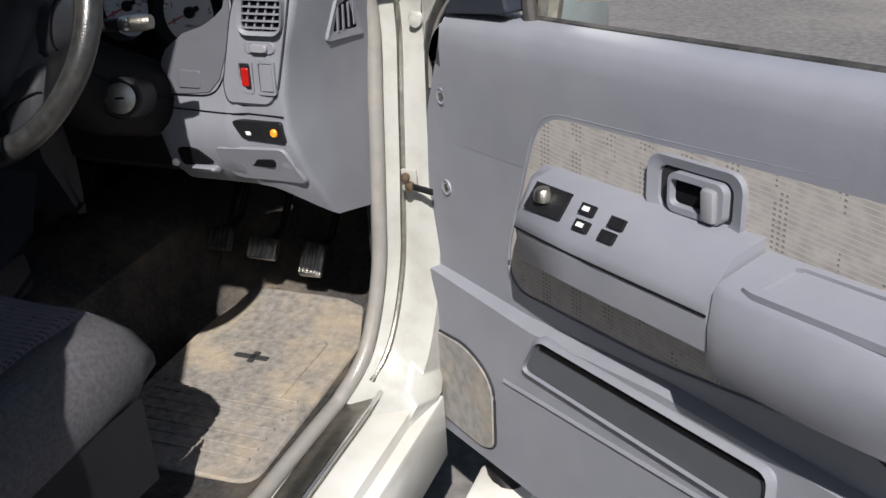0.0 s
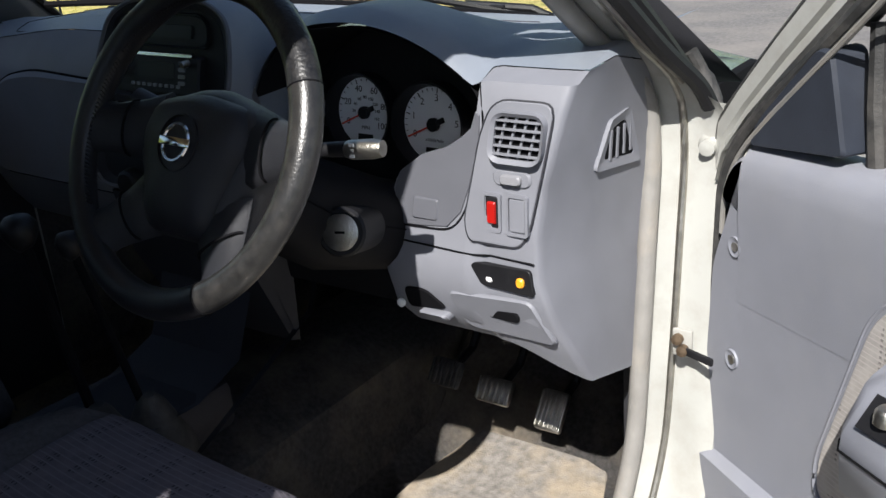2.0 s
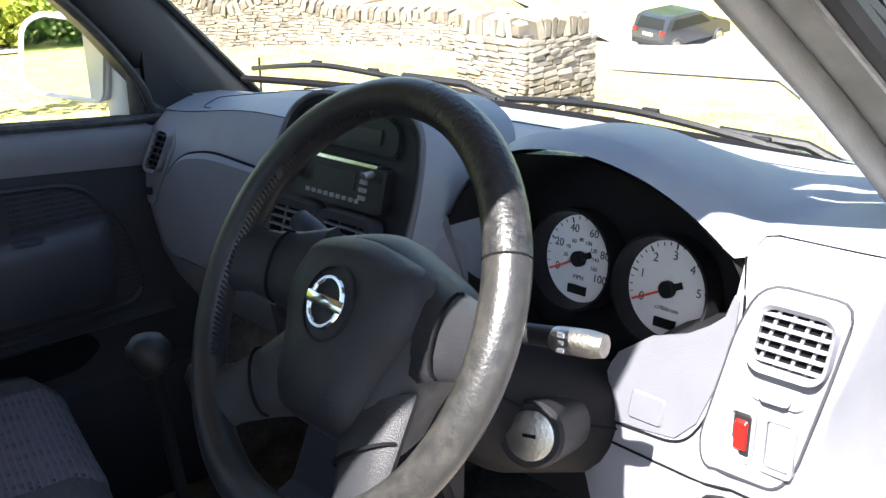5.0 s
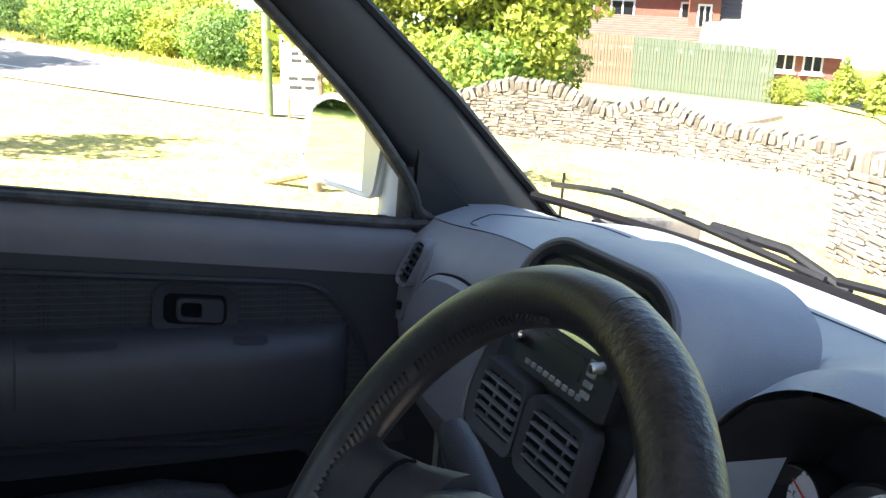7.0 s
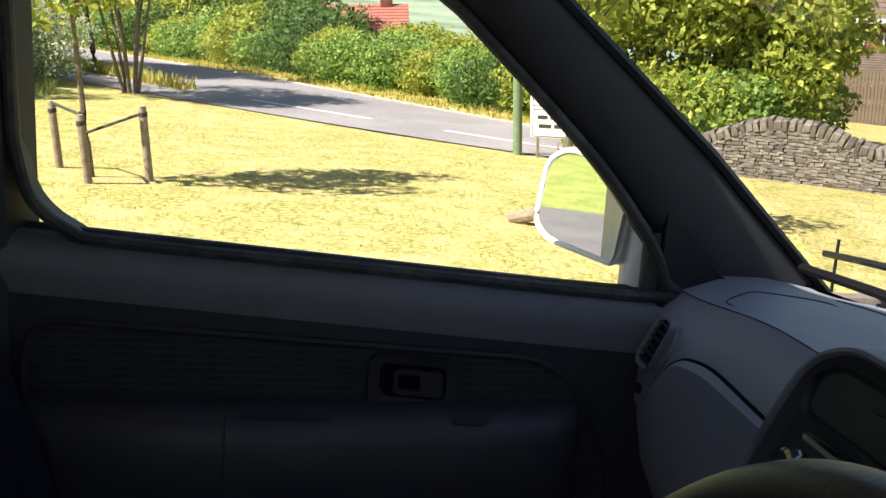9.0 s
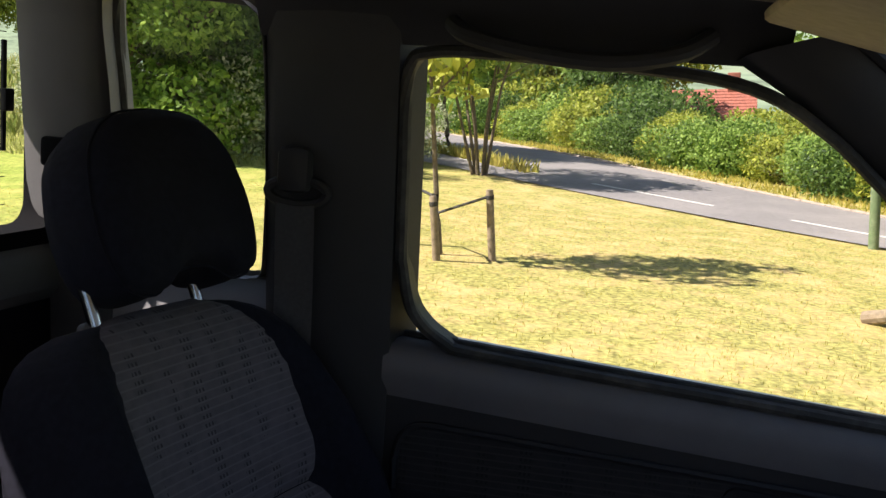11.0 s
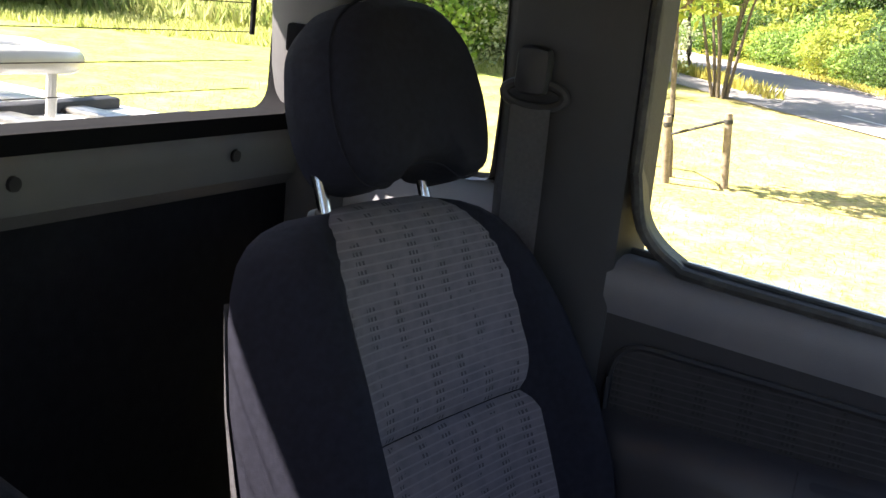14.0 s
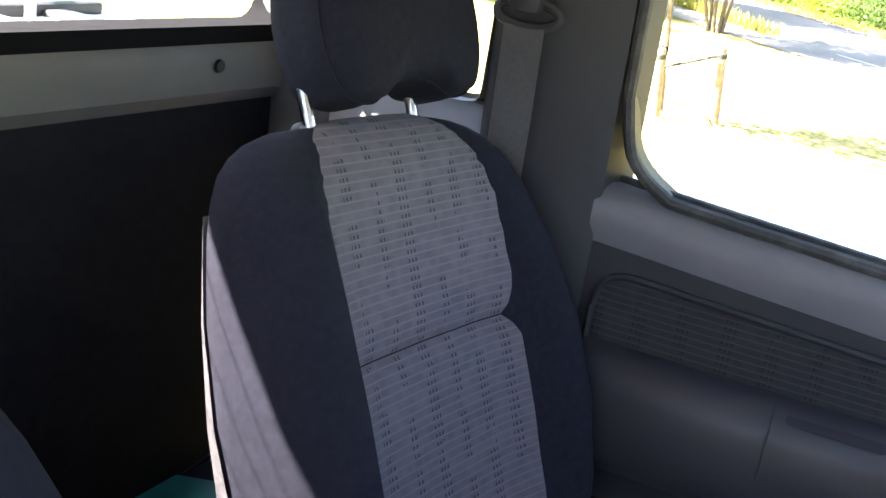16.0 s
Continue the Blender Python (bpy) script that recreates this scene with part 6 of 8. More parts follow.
# roof; unseen rear overhang and wide driver edge are added to cast shade
bm = bmesh.new()
add_loft(bm, [[Vector((x, y, z + 0.03 * (1 - (x / 0.6) ** 2) - (0.03 if abs(x) > 0.62 else 0))) for x in (-0.64, -0.58, -0.4, -0.2, 0, 0.2, 0.4, 0.60, 0.697)] for y, z in ((0.12, 1.545), (0.0, 1.57), (-0.4, 1.59), (-0.8, 1.585), (-1.0, 1.57), (-1.19, 1.545))])
bmesh.ops.solidify(bm, geom=bm.faces[:], thickness=-0.03)
part("roof_panel", bm, WHITE, cab, "white roof panel with an added shading overhang")
bm = bmesh.new()
add_loft(bm, [[Vector((x, y, z + 0.02 * (1 - (x / 0.6) ** 2))) for x in (-0.56, -0.4, -0.2, 0, 0.2, 0.4, 0.56)] for y, z in ((0.10, 1.50), (0.0, 1.53), (-0.4, 1.545), (-0.8, 1.545), (-0.98, 1.53))])
bmesh.ops.solidify(bm, geom=bm.faces[:], thickness=-0.012)
structure("ceiling", bm, HEADLINER, "beige cloth headliner", "headliner", smooth=70)
# rear wall: trim ledge below the back window, padded wall, window frame; it stands a little askew to the frame
RB = CAR @ Matrix.Translation((-0.56, -0.95, 0)) @ Matrix.Rotation(radians(-5), 4, "Z")
rear = thing("rear_wall", "dark padded rear cab wall below the back window", "cab wall", m=RB)
bm = bmesh.new()
add_loft(bm, [[Vector((x, y, z)) for y, z in ((-0.02, 1.182), (0.004, 1.174), (0.013, 1.16), (0.016, 1.145), (0.014, 1.112), (-0.005, 1.092))] for x in (-0.06, 0.3, 0.8, 1.2)])
led = part("window_ledge", bm, REARTRIM, rear, "grey plastic ledge with screws", 40)
for x in (0.085, 0.43, 0.78):
    part("screw", lathe_bm([(0.009, 0), (0.008, 0.004), (0.0005, 0.004)], Matrix.Translation((x, 0.016, 1.147)) @ Matrix.Rotation(radians(-90), 4, "X"), 12), BLACK, led)
bm = bmesh.new()
add_box(bm, (0.57, -0.03, 0.70), (1.3, 0.05, 0.82), 0.02)
part("padded_wall", bm, pm("dark_wall_carpet", (0.009, 0.009, 0.011), 0.95, 0.2, 60, 0.5, 500, spec=0.1), rear)
bm = bmesh.new()
rw_o = rrect(0.56, 1.37, 1.36, 0.44, 0.05)
rw_i = rrect(0.56, 1.36, 1.235, 0.33, 0.032)
add_ring(bm, rw_o, rw_i, lambda u, v, w: Vector((u, w, v)), 0.005, -0.05)
part("window_frame", bm, VOID, rear, "black back window frame")
bm = bmesh.new()
bm.faces.new([bm.verts.new((x, -0.04, z)) for x, z in ((-0.065, 1.19), (1.18, 1.19), (1.18, 1.53), (-0.065, 1.53))])
part("window_glass", bm, GLASS, rear, "back window glass", 0).visible_shadow = False
for k in range(7):
    part("heater_line", tube_bm([(0.0, -0.036, 1.225 + 0.038 * k), (0.56, -0.036, 1.222 + 0.038 * k), (1.12, -0.036, 1.225 + 0.038 * k)], 0.0007, 4), RUBBER, rear)
part("aerial_strip", box_bm((0.006, -0.034, 1.37), (0.007, 0.005, 0.145), 0.001), BLACK, rear)
part("aerial_box", box_bm((0.004, -0.03, 1.365), (0.018, 0.01, 0.03), 0.002), BLACK, rear)
# seat belt
belt = thing("seat_belt", "dark grey seat belt hanging from its pillar loop", "seat belt")
xb = XB(1.27) + 0.022
part("anchor_cover", (lambda b: (add_box(b, (xb + 0.008, -0.584, 1.306), (0.03, 0.045, 0.06), 0.012), b)[1])(bmesh.new()), TRIM, belt)
part("belt_loop", tube_bm([(xb + 0.006, -0.58 + 0.04 * math.cos(q), 1.277 + 0.016 * math.sin(q)) for q in (2 * math.pi * k / 24 for k in range(24))], 0.0065, 8, True, 1.0, (1, 0, 0)), PILLAR, belt, "grey belt loop")
bm = bmesh.new()
add_loft(bm, [[Vector((xb + dx, y0, z)), Vector((xb + dx, y1, z))] for z, y0, y1, dx in ((1.262, -0.607, -0.555, 0.012), (1.15, -0.605, -0.553, 0.006), (1.0, -0.603, -0.551, 0.004), (0.8, -0.60, -0.55, 0.0))])
bmesh.ops.solidify(bm, geom=bm.faces[:], thickness=0.002)
part("webbing", bm, BELT, belt)
# windscreen, interior mirror, visor
bm = bmesh.new()
add_loft(bm, [[Vector((x * s, y - 0.05 * (x / 0.7) ** 2 * 0.8, z)) for x in (-0.7, -0.5, -0.25, 0, 0.25, 0.5, 0.7)] for y, z, s in ((0.70, 1.06, 1.0), (0.44, 1.27, 0.9), (0.09, 1.53, 0.76))])
ws = structure("windscreen", bm, GLASS, "clear curved windscreen glass", "windscreen", smooth=70)
ws.visible_shadow = False
im_ = thing("interior_mirror", "black framed interior mirror", "mirror", m=CAR @ pose(0.0, 0.062, 1.44, 6, 0, 12.7))
bm = bmesh.new()
add_loft(bm, [[Vector((u * s, d, v * s)) for u, v in rrect(0, 0, 0.25, 0.082, 0.026)] for s, d in ((0.96, -0.012), (1.0, -0.006), (0.95, 0.012), (0.6, 0.022))], True, True)
part("housing", bm, BLACK, im_)
bm = bmesh.new()
add_plate(bm, rrect(0, 0, 0.23, 0.066, 0.02), lambda u, v, w: Vector((u, -0.012 - w, v)), 0.002, -0.002, 0.0005)
part("mirror_glass", bm, MIRROR, im_)
part("stem", tube_bm([(0, 0.01, 0), (0, 0.05, 0.04), (0, 0.09, 0.075)], 0.01, 8), BLACK, im_)
part("dip_tab", box_bm((0.02, -0.004, -0.043), (0.025, 0.01, 0.016), 0.003), BLACK, im_)
gh = thing("grab_handle", "dark plastic grab handle under the roof rail", "grab handle")
part("bar", tube_bm(spline([(-0.54, -0.39, 1.497), (-0.515, -0.36, 1.48), (-0.51, -0.28, 1.466), (-0.51, -0.2, 1.462), (-0.52, -0.13, 1.475), (-0.545, -0.09, 1.50)], 5), 0.011, 10), TRIM, gh)
vis = thing("sun_visor", "folded beige sun visor", "sun visor")
part("pad", box_bm((-0.3, 0.03, 1.508), (0.38, 0.15, 0.018), 0.008, Matrix.Rotation(radians(-12), 3, "X")), HEADLINER, vis)
part("hinge_rod", tube_bm([(-0.49, 0.1, 1.50), (-0.12, 0.1, 1.505)], 0.005, 8), TRIM, vis)

# ---- floor, tunnel, rear bench ----
bm = bmesh.new()
add_loft(bm, [[Vector((x, y, z)) for x, z in ((-0.66, 0.30 + b), (-0.2, 0.29 + b), (-0.12, 0.33 + b), (-0.08, 0.48), (0.0, 0.53), (0.12, 0.53), (0.20, 0.48), (0.235, 0.33 + b), (0.30, 0.29 + b), (0.66, 0.30 + b))] for y, b in ((-1.0, 0.02), (0.45, 0.0), (0.62, 0.02), (0.80, 0.20), (0.92, 0.36))])
bmesh.ops.solidify(bm, geom=bm.faces[:], thickness=0.02)
structure("floor", bm, CARPET, "dusty grey cab carpet", "floor", smooth=40)
bm = bmesh.new()
add_plate(bm, rounded([(0.29, 0.08), (0.63, 0.08), (0.62, 0.52), (0.56, 0.66), (0.32, 0.66), (0.28, 0.5)], 0.04), lambda u, v, w: Vector((u, v, 0.297 + w + max(0, v - 0.58) * 0.3)), 0.012, 0.0, 0.004)
mt_ = thing("floor_mat", "dusty grey rubber floor mat with heel pad", "floor mat")
part("mat", bm, MAT, mt_)
bm = bmesh.new()
add_plate(bm, rounded([(0.37, 0.3), (0.56, 0.3), (0.56, 0.5), (0.37, 0.5)], 0.02), lambda u, v, w: Vector((u, v, 0.297 + w)), 0.016, 0.008, 0.002)
hp = part("heel_pad", bm, MAT, mt_)
bm = bmesh.new()
add_box(bm, (0.44, 0.405, 0.3145), (0.07, 0.012, 0.003))
add_box(bm, (0.445, 0.405, 0.3145), (0.012, 0.035, 0.003))
part("emblem", bm, PRINTDARK, hp)
for k in range(7):
    part("rib", box_bm((0.455, 0.33 - 0.028 * k - 0.03, 0.311), (0.28, 0.006, 0.004), 0.001), MAT, mt_)
bm = bmesh.new()
add_loft(bm, [[Vector((x, y, z)) for y, z in ((-0.2, 0.5), (-0.2, 0.60), (0.15, 0.59), (0.24, 0.62), (0.30, 0.75))] for x in (-0.05, -0.03, 0.13, 0.15)])
add_box(bm, (0.05, 0.0, 0.555), (0.19, 0.45, 0.08), 0.015)
con = thing("centre_console", "dark grey plastic console round the levers", "console")
part("console_shell", bm, TRIM, con)
bm = bmesh.new()
add_loft(bm, [[Vector((x, y, z)) for y, z in ((0.1, 0.55), (0.36, 0.66), (0.42, 0.80))] for x in (0.19, 0.20)])
bmesh.ops.solidify(bm, geom=bm.faces[:], thickness=0.015)
part("side_cheek", bm, TRIM, con)
kick = thing("kick_panel", "grey plastic kick panel by the accelerator", "trim panel")
part("panel", box_bm((0.665, 0.66, 0.46), (0.03, 0.28, 0.34), 0.015), PILLAR, kick)
kick = thing("kick_panel", "dark carpeted side wall of the passenger footwell", "trim panel")
part("panel", box_bm((-0.668, 0.68, 0.66), (0.03, 0.50, 0.76), 0.01), CARPET, kick)
# this wall and the bulkhead are coloured black to put footwell shade in
kick = thing("kick_panel", "driver footwell side wall, black in place of shade", "trim panel")
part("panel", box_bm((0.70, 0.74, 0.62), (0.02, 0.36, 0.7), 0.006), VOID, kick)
fw = thing("bulkhead", "bulkhead behind the pedals, black in place of shade", "bulkhead")
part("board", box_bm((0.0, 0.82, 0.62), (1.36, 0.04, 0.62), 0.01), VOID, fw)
bench = thing("rear_bench", "dark cloth folding rear bench", "car seat")
part("cushion", box_bm((-0.42, -0.86, 0.48), (0.42, 0.26, 0.1), 0.03), SEATDARK, bench)
part("cushion", box_bm((0.40, -0.86, 0.48), (0.42, 0.26, 0.1), 0.03), SEATDARK, bench)
bk_ = thing("folded_map", "teal card folder with white line drawing", "folder", m=CAR @ pose(-0.40, -0.90, 0.534, 0, 0, 20))
part("cover", box_bm((0, 0, 0), (0.21, 0.26, 0.006), 0.001), TEAL, bk_)
bm = bmesh.new()
for k, w_ in enumerate((0.05, 0.07, 0.045)):
    add_box(bm, (-0.02 + 0.012 * k, 0.03 - 0.022 * k, 0.0038), (w_, 0.007, 0.0008))
part("print_bars", bm, PRINT, bk_)
bm = bmesh.new()
add_tube(bm, [(0.03 + 0.03 * math.cos(q) * (1 + 0.3 * math.cos(2 * q)), 0.085 + 0.022 * math.sin(q), 0.004) for q in (2 * math.pi * k / 20 for k in range(20))], 0.0014, 4, True)
add_tube(bm, [(0.0, 0.08, 0.004), (0.03, 0.10, 0.004), (0.06, 0.082, 0.004)], 0.0014, 4)
part("line_drawing", bm, PRINT, bk_)
rb = thing("rear_lap_belt", "grey lap belt lying over the rear bench", "seat belt")
bm = bmesh.new()
add_loft(bm, [[Vector(p), Vector(p) + Vector((0.01, 0.035, 0.035))] for p in ((-0.56, -0.955, 0.70), (-0.55, -0.94, 0.63), (-0.53, -0.92, 0.58), (-0.47, -0.945, 0.55), (-0.36, -0.965, 0.54))])
bmesh.ops.solidify(bm, geom=bm.faces[:], thickness=0.002)
part("webbing", bm, BELT, rb)
tag_ = thing("paper_tag", "small white paper tag on the bench", "tag", m=CAR @ pose(-0.44, -0.985, 0.575, 60, 0, 20))
part("card", box_bm((0, 0, 0), (0.035, 0.05, 0.002), 0.0005), PRINT, tag_)

# ---- bonnet, wipers, load bed ----
bon = thing("bonnet", "silver bonnet tinted green for reflected trees, beyond the windscreen", "bonnet")
bm = bmesh.new()
add_loft(bm, [[Vector((x * s, y, z + 0.1 * (1 - (x / 0.75) ** 2))) for x in (-0.75, -0.6, -0.4, -0.2, 0, 0.2, 0.4, 0.6, 0.75)] for y, z, s in ((0.76, 0.915, 1.0), (0.92, 0.902, 1.0), (1.08, 0.888, 0.99), (1.22, 0.862, 0.98), (1.45, 0.80, 0.97), (1.72, 0.72, 0.94), (1.80, 0.60, 0.93))])
bmesh.ops.solidify(bm, geom=bm.faces[:], thickness=0.03)
part("panel", bm, BONNET, bon, "", 70)
for sx in (-1, 1):
    part("wing", box_bm((sx * 0.76, 1.22, 0.60), (0.14, 1.1, 0.46), 0.05), BONNET, bon)
bm = bmesh.new()
add_loft(bm, [[Vector((x, y, z + 0.03 * (1 - (x / 0.72) ** 2))) for y, z in ((0.62, 1.045), (0.68, 1.02), (0.78, 1.0))] for x in (-0.72, -0.4, 0, 0.4, 0.72)])
part("scuttle", bm, BLACK, bon, "black plastic scuttle")
for nm, pts in (("wiper", [(-0.09, 0.685, 1.083), (-0.23, 0.666, 1.097), (-0.355, 0.655, 1.106), (-0.51, 0.65, 1.108), (-0.78, 0.69, 1.076)]), ("wiper", [(0.46, 0.725, 1.05), (0.36, 0.695, 1.075), (0.21, 0.668, 1.098), (0.08, 0.668, 1.1), (-0.06, 0.676, 1.09)])):
    w_ = thing(nm, "black windscreen wiper resting at the screen base", "wiper", "wipers")
    part("blade", tube_bm(spline(pts, 5), 0.0038, 6, False, 1.5), BLACK, w_)
    part("arm", tube_bm([Vector(pts[0]) + Vector((0.02, 0.02, -0.01)), Vector(pts[0]).lerp(Vector(pts[1]), 0.5) + Vector((0, 0.012, 0.012)), Vector(pts[1]) + Vector((-0.06, 0.004, 0.008))], 0.007, 8), BLACK, w_)
    for t in (0.25, 0.5, 0.75):
        p = spline(pts, 5)[int(t * 20)]
        part("clip", box_bm(p + Vector((0, 0.004, 0.005)), (0.026, 0.008, 0.007), 0.002), BLACK, w_)
aer = thing("radio_aerial", "thin black radio aerial on the wing", "aerial")
part("rod", tube_bm([(-0.83, 0.74, 0.96), (-0.83, 0.74, 1.09)], 0.003, 6), BLACK, aer)
part("foot", lathe_bm([(0.012, 0), (0.01, 0.02), (0.004, 0.03)], Matrix.Translation((-0.83, 0.74, 0.95)), 10), BLACK, aer)
part("grille", box_bm((0, 1.80, 0.58), (1.36, 0.06, 0.24), 0.02), BLACK, bon)
part("bumper", box_bm((0, 1.86, 0.34), (1.62, 0.14, 0.24), 0.05), WHITE, bon)
bed = thing("load_bed", "white pickup load bed with black side rails", "load bed")
for sx in (-1, 1):
    part("bed_side", box_bm((sx * 0.74, -1.95, 0.72), (0.1, 1.7, 0.55), 0.03), WHITE, bed)
    part("bed_rail", box_bm((sx * 0.70, -1.95, 1.005), (0.14, 1.7, 0.03), 0.01), BLACK, bed)
part("front_panel", box_bm((0, -1.12, 0.75), (1.4, 0.04, 0.5), 0.01), WHITE, bed)
part("bed_floor", box_bm((0, -1.95, 0.45), (1.4, 1.7, 0.04), 0.005), TRIM, bed)
part("tailgate", box_bm((0, -2.8, 0.72), (1.4, 0.06, 0.55), 0.02), WHITE, bed)
for nm, y in (("front", 1.28), ("rear", -1.95)):
    for sx in (-1, 1):
        w_ = thing("wheel", "black road wheel with steel rim", "wheel", "truck wheels", CAR @ Matrix.Translation((sx * 0.74, y, 0.105)) @ Matrix.Rotation(radians(90 * sx), 4, "Y"))
        part("tyre", lathe_bm([(0.22, -0.1), (0.33, -0.11), (0.355, -0.08), (0.355, 0.08), (0.33, 0.11), (0.22, 0.1)], Matrix.Identity(4), 32), RUBBER, w_)
        part("rim", lathe_bm([(0.22, 0.09), (0.2, 0.06), (0.12, 0.08), (0.001, 0.085)], Matrix.Identity(4), 24), STEEL, w_)
rack = thing("roof_rack_tray", "silver load tray with white tube rail over the bed", "rack")
part("tray_top", box_bm((-0.33, -1.42, 1.125), (0.86, 0.44, 0.012), 0.004), pm("weathered_white_panel", (0.6, 0.6, 0.6), 0.4, 0.1, 20, dirt=(0.3, 0.3, 0.3), dscale=8, amount=0.5), rack)
for x in (-0.62, -0.47, -0.3, 0.0):
    part("cross_bar", box_bm((x, -1.34, 1.13), (0.05, 0.36, 0.022), 0.006), STEEL, rack)
for y in (-1.2, -1.36):
    part("long_bar", box_bm((-0.33, y, 1.137), (0.8, 0.03, 0.024), 0.005), TRIM, rack)
part("rail", tube_bm(spline([(0.3, -1.30, 1.222), (-0.4, -1.30, 1.222), (-0.58, -1.32, 1.215), (-0.62, -1.40, 1.21), (-0.58, -1.52, 1.21), (0.3, -1.56, 1.21)], 6), 0.02, 12), WHITE, rack, "white tube rail")
for p in ((-0.53, -1.305, 1.21), (-0.1, -1.30, 1.21)):
    part("stanchion", tube_bm([p, (p[0], p[1], 1.135)], 0.008, 8), WHITE, rack)
part("leg", box_bm((-0.33, -1.42, 1.07), (0.8, 0.04, 0.1), 0.004), TRIM, rack)
for sx in (-1, 1):
    part("leg", box_bm((sx * 0.7, -1.42, 1.06), (0.04, 0.4, 0.12), 0.004), TRIM, rack)

# ---- outside ----
GRASS = pm("dry_lawn", (0.285, 0.262, 0.088), 0.9, 0.6, 14.0, 1.0, 60, spec=0.12, dirt=(0.52, 0.37, 0.175), dscale=1.5, amount=0.85)


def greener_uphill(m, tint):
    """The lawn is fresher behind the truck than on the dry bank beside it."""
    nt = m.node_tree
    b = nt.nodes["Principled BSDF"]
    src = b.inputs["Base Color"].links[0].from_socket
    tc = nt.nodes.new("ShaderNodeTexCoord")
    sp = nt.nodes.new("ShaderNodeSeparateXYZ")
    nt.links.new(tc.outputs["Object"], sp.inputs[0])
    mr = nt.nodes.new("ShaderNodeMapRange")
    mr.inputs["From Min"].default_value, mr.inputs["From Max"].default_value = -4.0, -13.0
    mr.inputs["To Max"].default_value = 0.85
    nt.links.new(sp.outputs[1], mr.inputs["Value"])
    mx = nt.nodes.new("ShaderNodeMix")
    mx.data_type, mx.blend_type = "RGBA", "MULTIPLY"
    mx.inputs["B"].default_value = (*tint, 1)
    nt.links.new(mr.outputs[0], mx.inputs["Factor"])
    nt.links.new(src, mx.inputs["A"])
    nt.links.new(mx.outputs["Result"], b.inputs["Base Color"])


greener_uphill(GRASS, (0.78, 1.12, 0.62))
ROUGHGRASS = leafy("grass_blades", (0.30, 0.30, 0.06), (0.66, 0.54, 0.15), 0.7)
ASPHALT = pm("worn_asphalt", (0.125, 0.118, 0.115), 0.85, 0.3, 25, 0.7, 90, spec=0.3, dirt=(0.22, 0.2, 0.18), dscale=0.7, amount=0.6)
ROADMAT = pm("road_asphalt", (0.2, 0.187, 0.19), 0.8, 0.15, 8, 0.4, 60, spec=0.3, dirt=(0.32, 0.295, 0.29), dscale=0.3, amount=0.5)
PAINT = pm("road_paint", (0.75, 0.75, 0.72), 0.6, 0.1, 6)
KERB = pm("kerb_stone", (0.33, 0.27, 0.22), 0.85, 0.2, 8, 0.4, 60)
STAKE = pm("weathered_round_stake", (0.23, 0.18, 0.125), 0.85, 0.35, 14, 0.6, 90, dirt=(0.16, 0.11, 0.07), dscale=6, amount=0.6)
BARK = pm("tree_bark", (0.14, 0.11, 0.08), 0.9, 0.4, 20, 0.8, 60)
LEAF1 = leafy("leaves_mid_green", (0.07, 0.15, 0.025), (0.36, 0.50, 0.12))
LEAF2 = leafy("leaves_yellow_green", (0.13, 0.19, 0.025), (0.50, 0.52, 0.10))
LEAF3 = leafy("leaves_dark_green", (0.03, 0.07, 0.016), (0.15, 0.25, 0.06))
LEAF4 = leafy("leaves_pale_blossom", (0.15, 0.21, 0.07), (0.7, 0.72, 0.52))
BRICK = pm("red_brick", (0.22, 0.075, 0.048), 0.85, 0.25, 6, 0.4, 30, dirt=(0.16, 0.065, 0.048), dscale=1.5, amount=0.5)
TILE = pm("brown_roof_tile", (0.105, 0.074, 0.056), 0.8, 0.2, 4, 0.5, 20)
REDTILE = pm("red_roof_tile", (0.27, 0.085, 0.06), 0.8, 0.3, 6, 0.5, 20, dirt=(0.36, 0.14, 0.1), dscale=9, amount=0.7)
GREYTILE = pm("pale_roof_tile", (0.13, 0.11, 0.1), 0.8, 0.1, 4, 0.4, 20)
FENCE = pm("brown_fence_board", (0.125, 0.092, 0.06), 0.85, 0.3, 10, 0.6, 40, dirt=(0.15, 0.118, 0.078), dscale=1.2, amount=0.6)
GREENFENCE = pm("green_stained_fence_board", (0.075, 0.094, 0.062), 0.85, 0.3, 10, 0.6, 40, dirt=(0.115, 0.118, 0.08), dscale=0.8, amount=0.6)
HILL = pm("far_hillside", (0.13, 0.185, 0.12), 0.95, 0.5, 0.12, dirt=(0.22, 0.27, 0.17), dscale=0.03, amount=0.8)
GREENPOLE = pm("green_painted_pole", (0.13, 0.19, 0.10), 0.5, 0.15, 10, dirt=(0.25, 0.25, 0.2), dscale=5, amount=0.4)


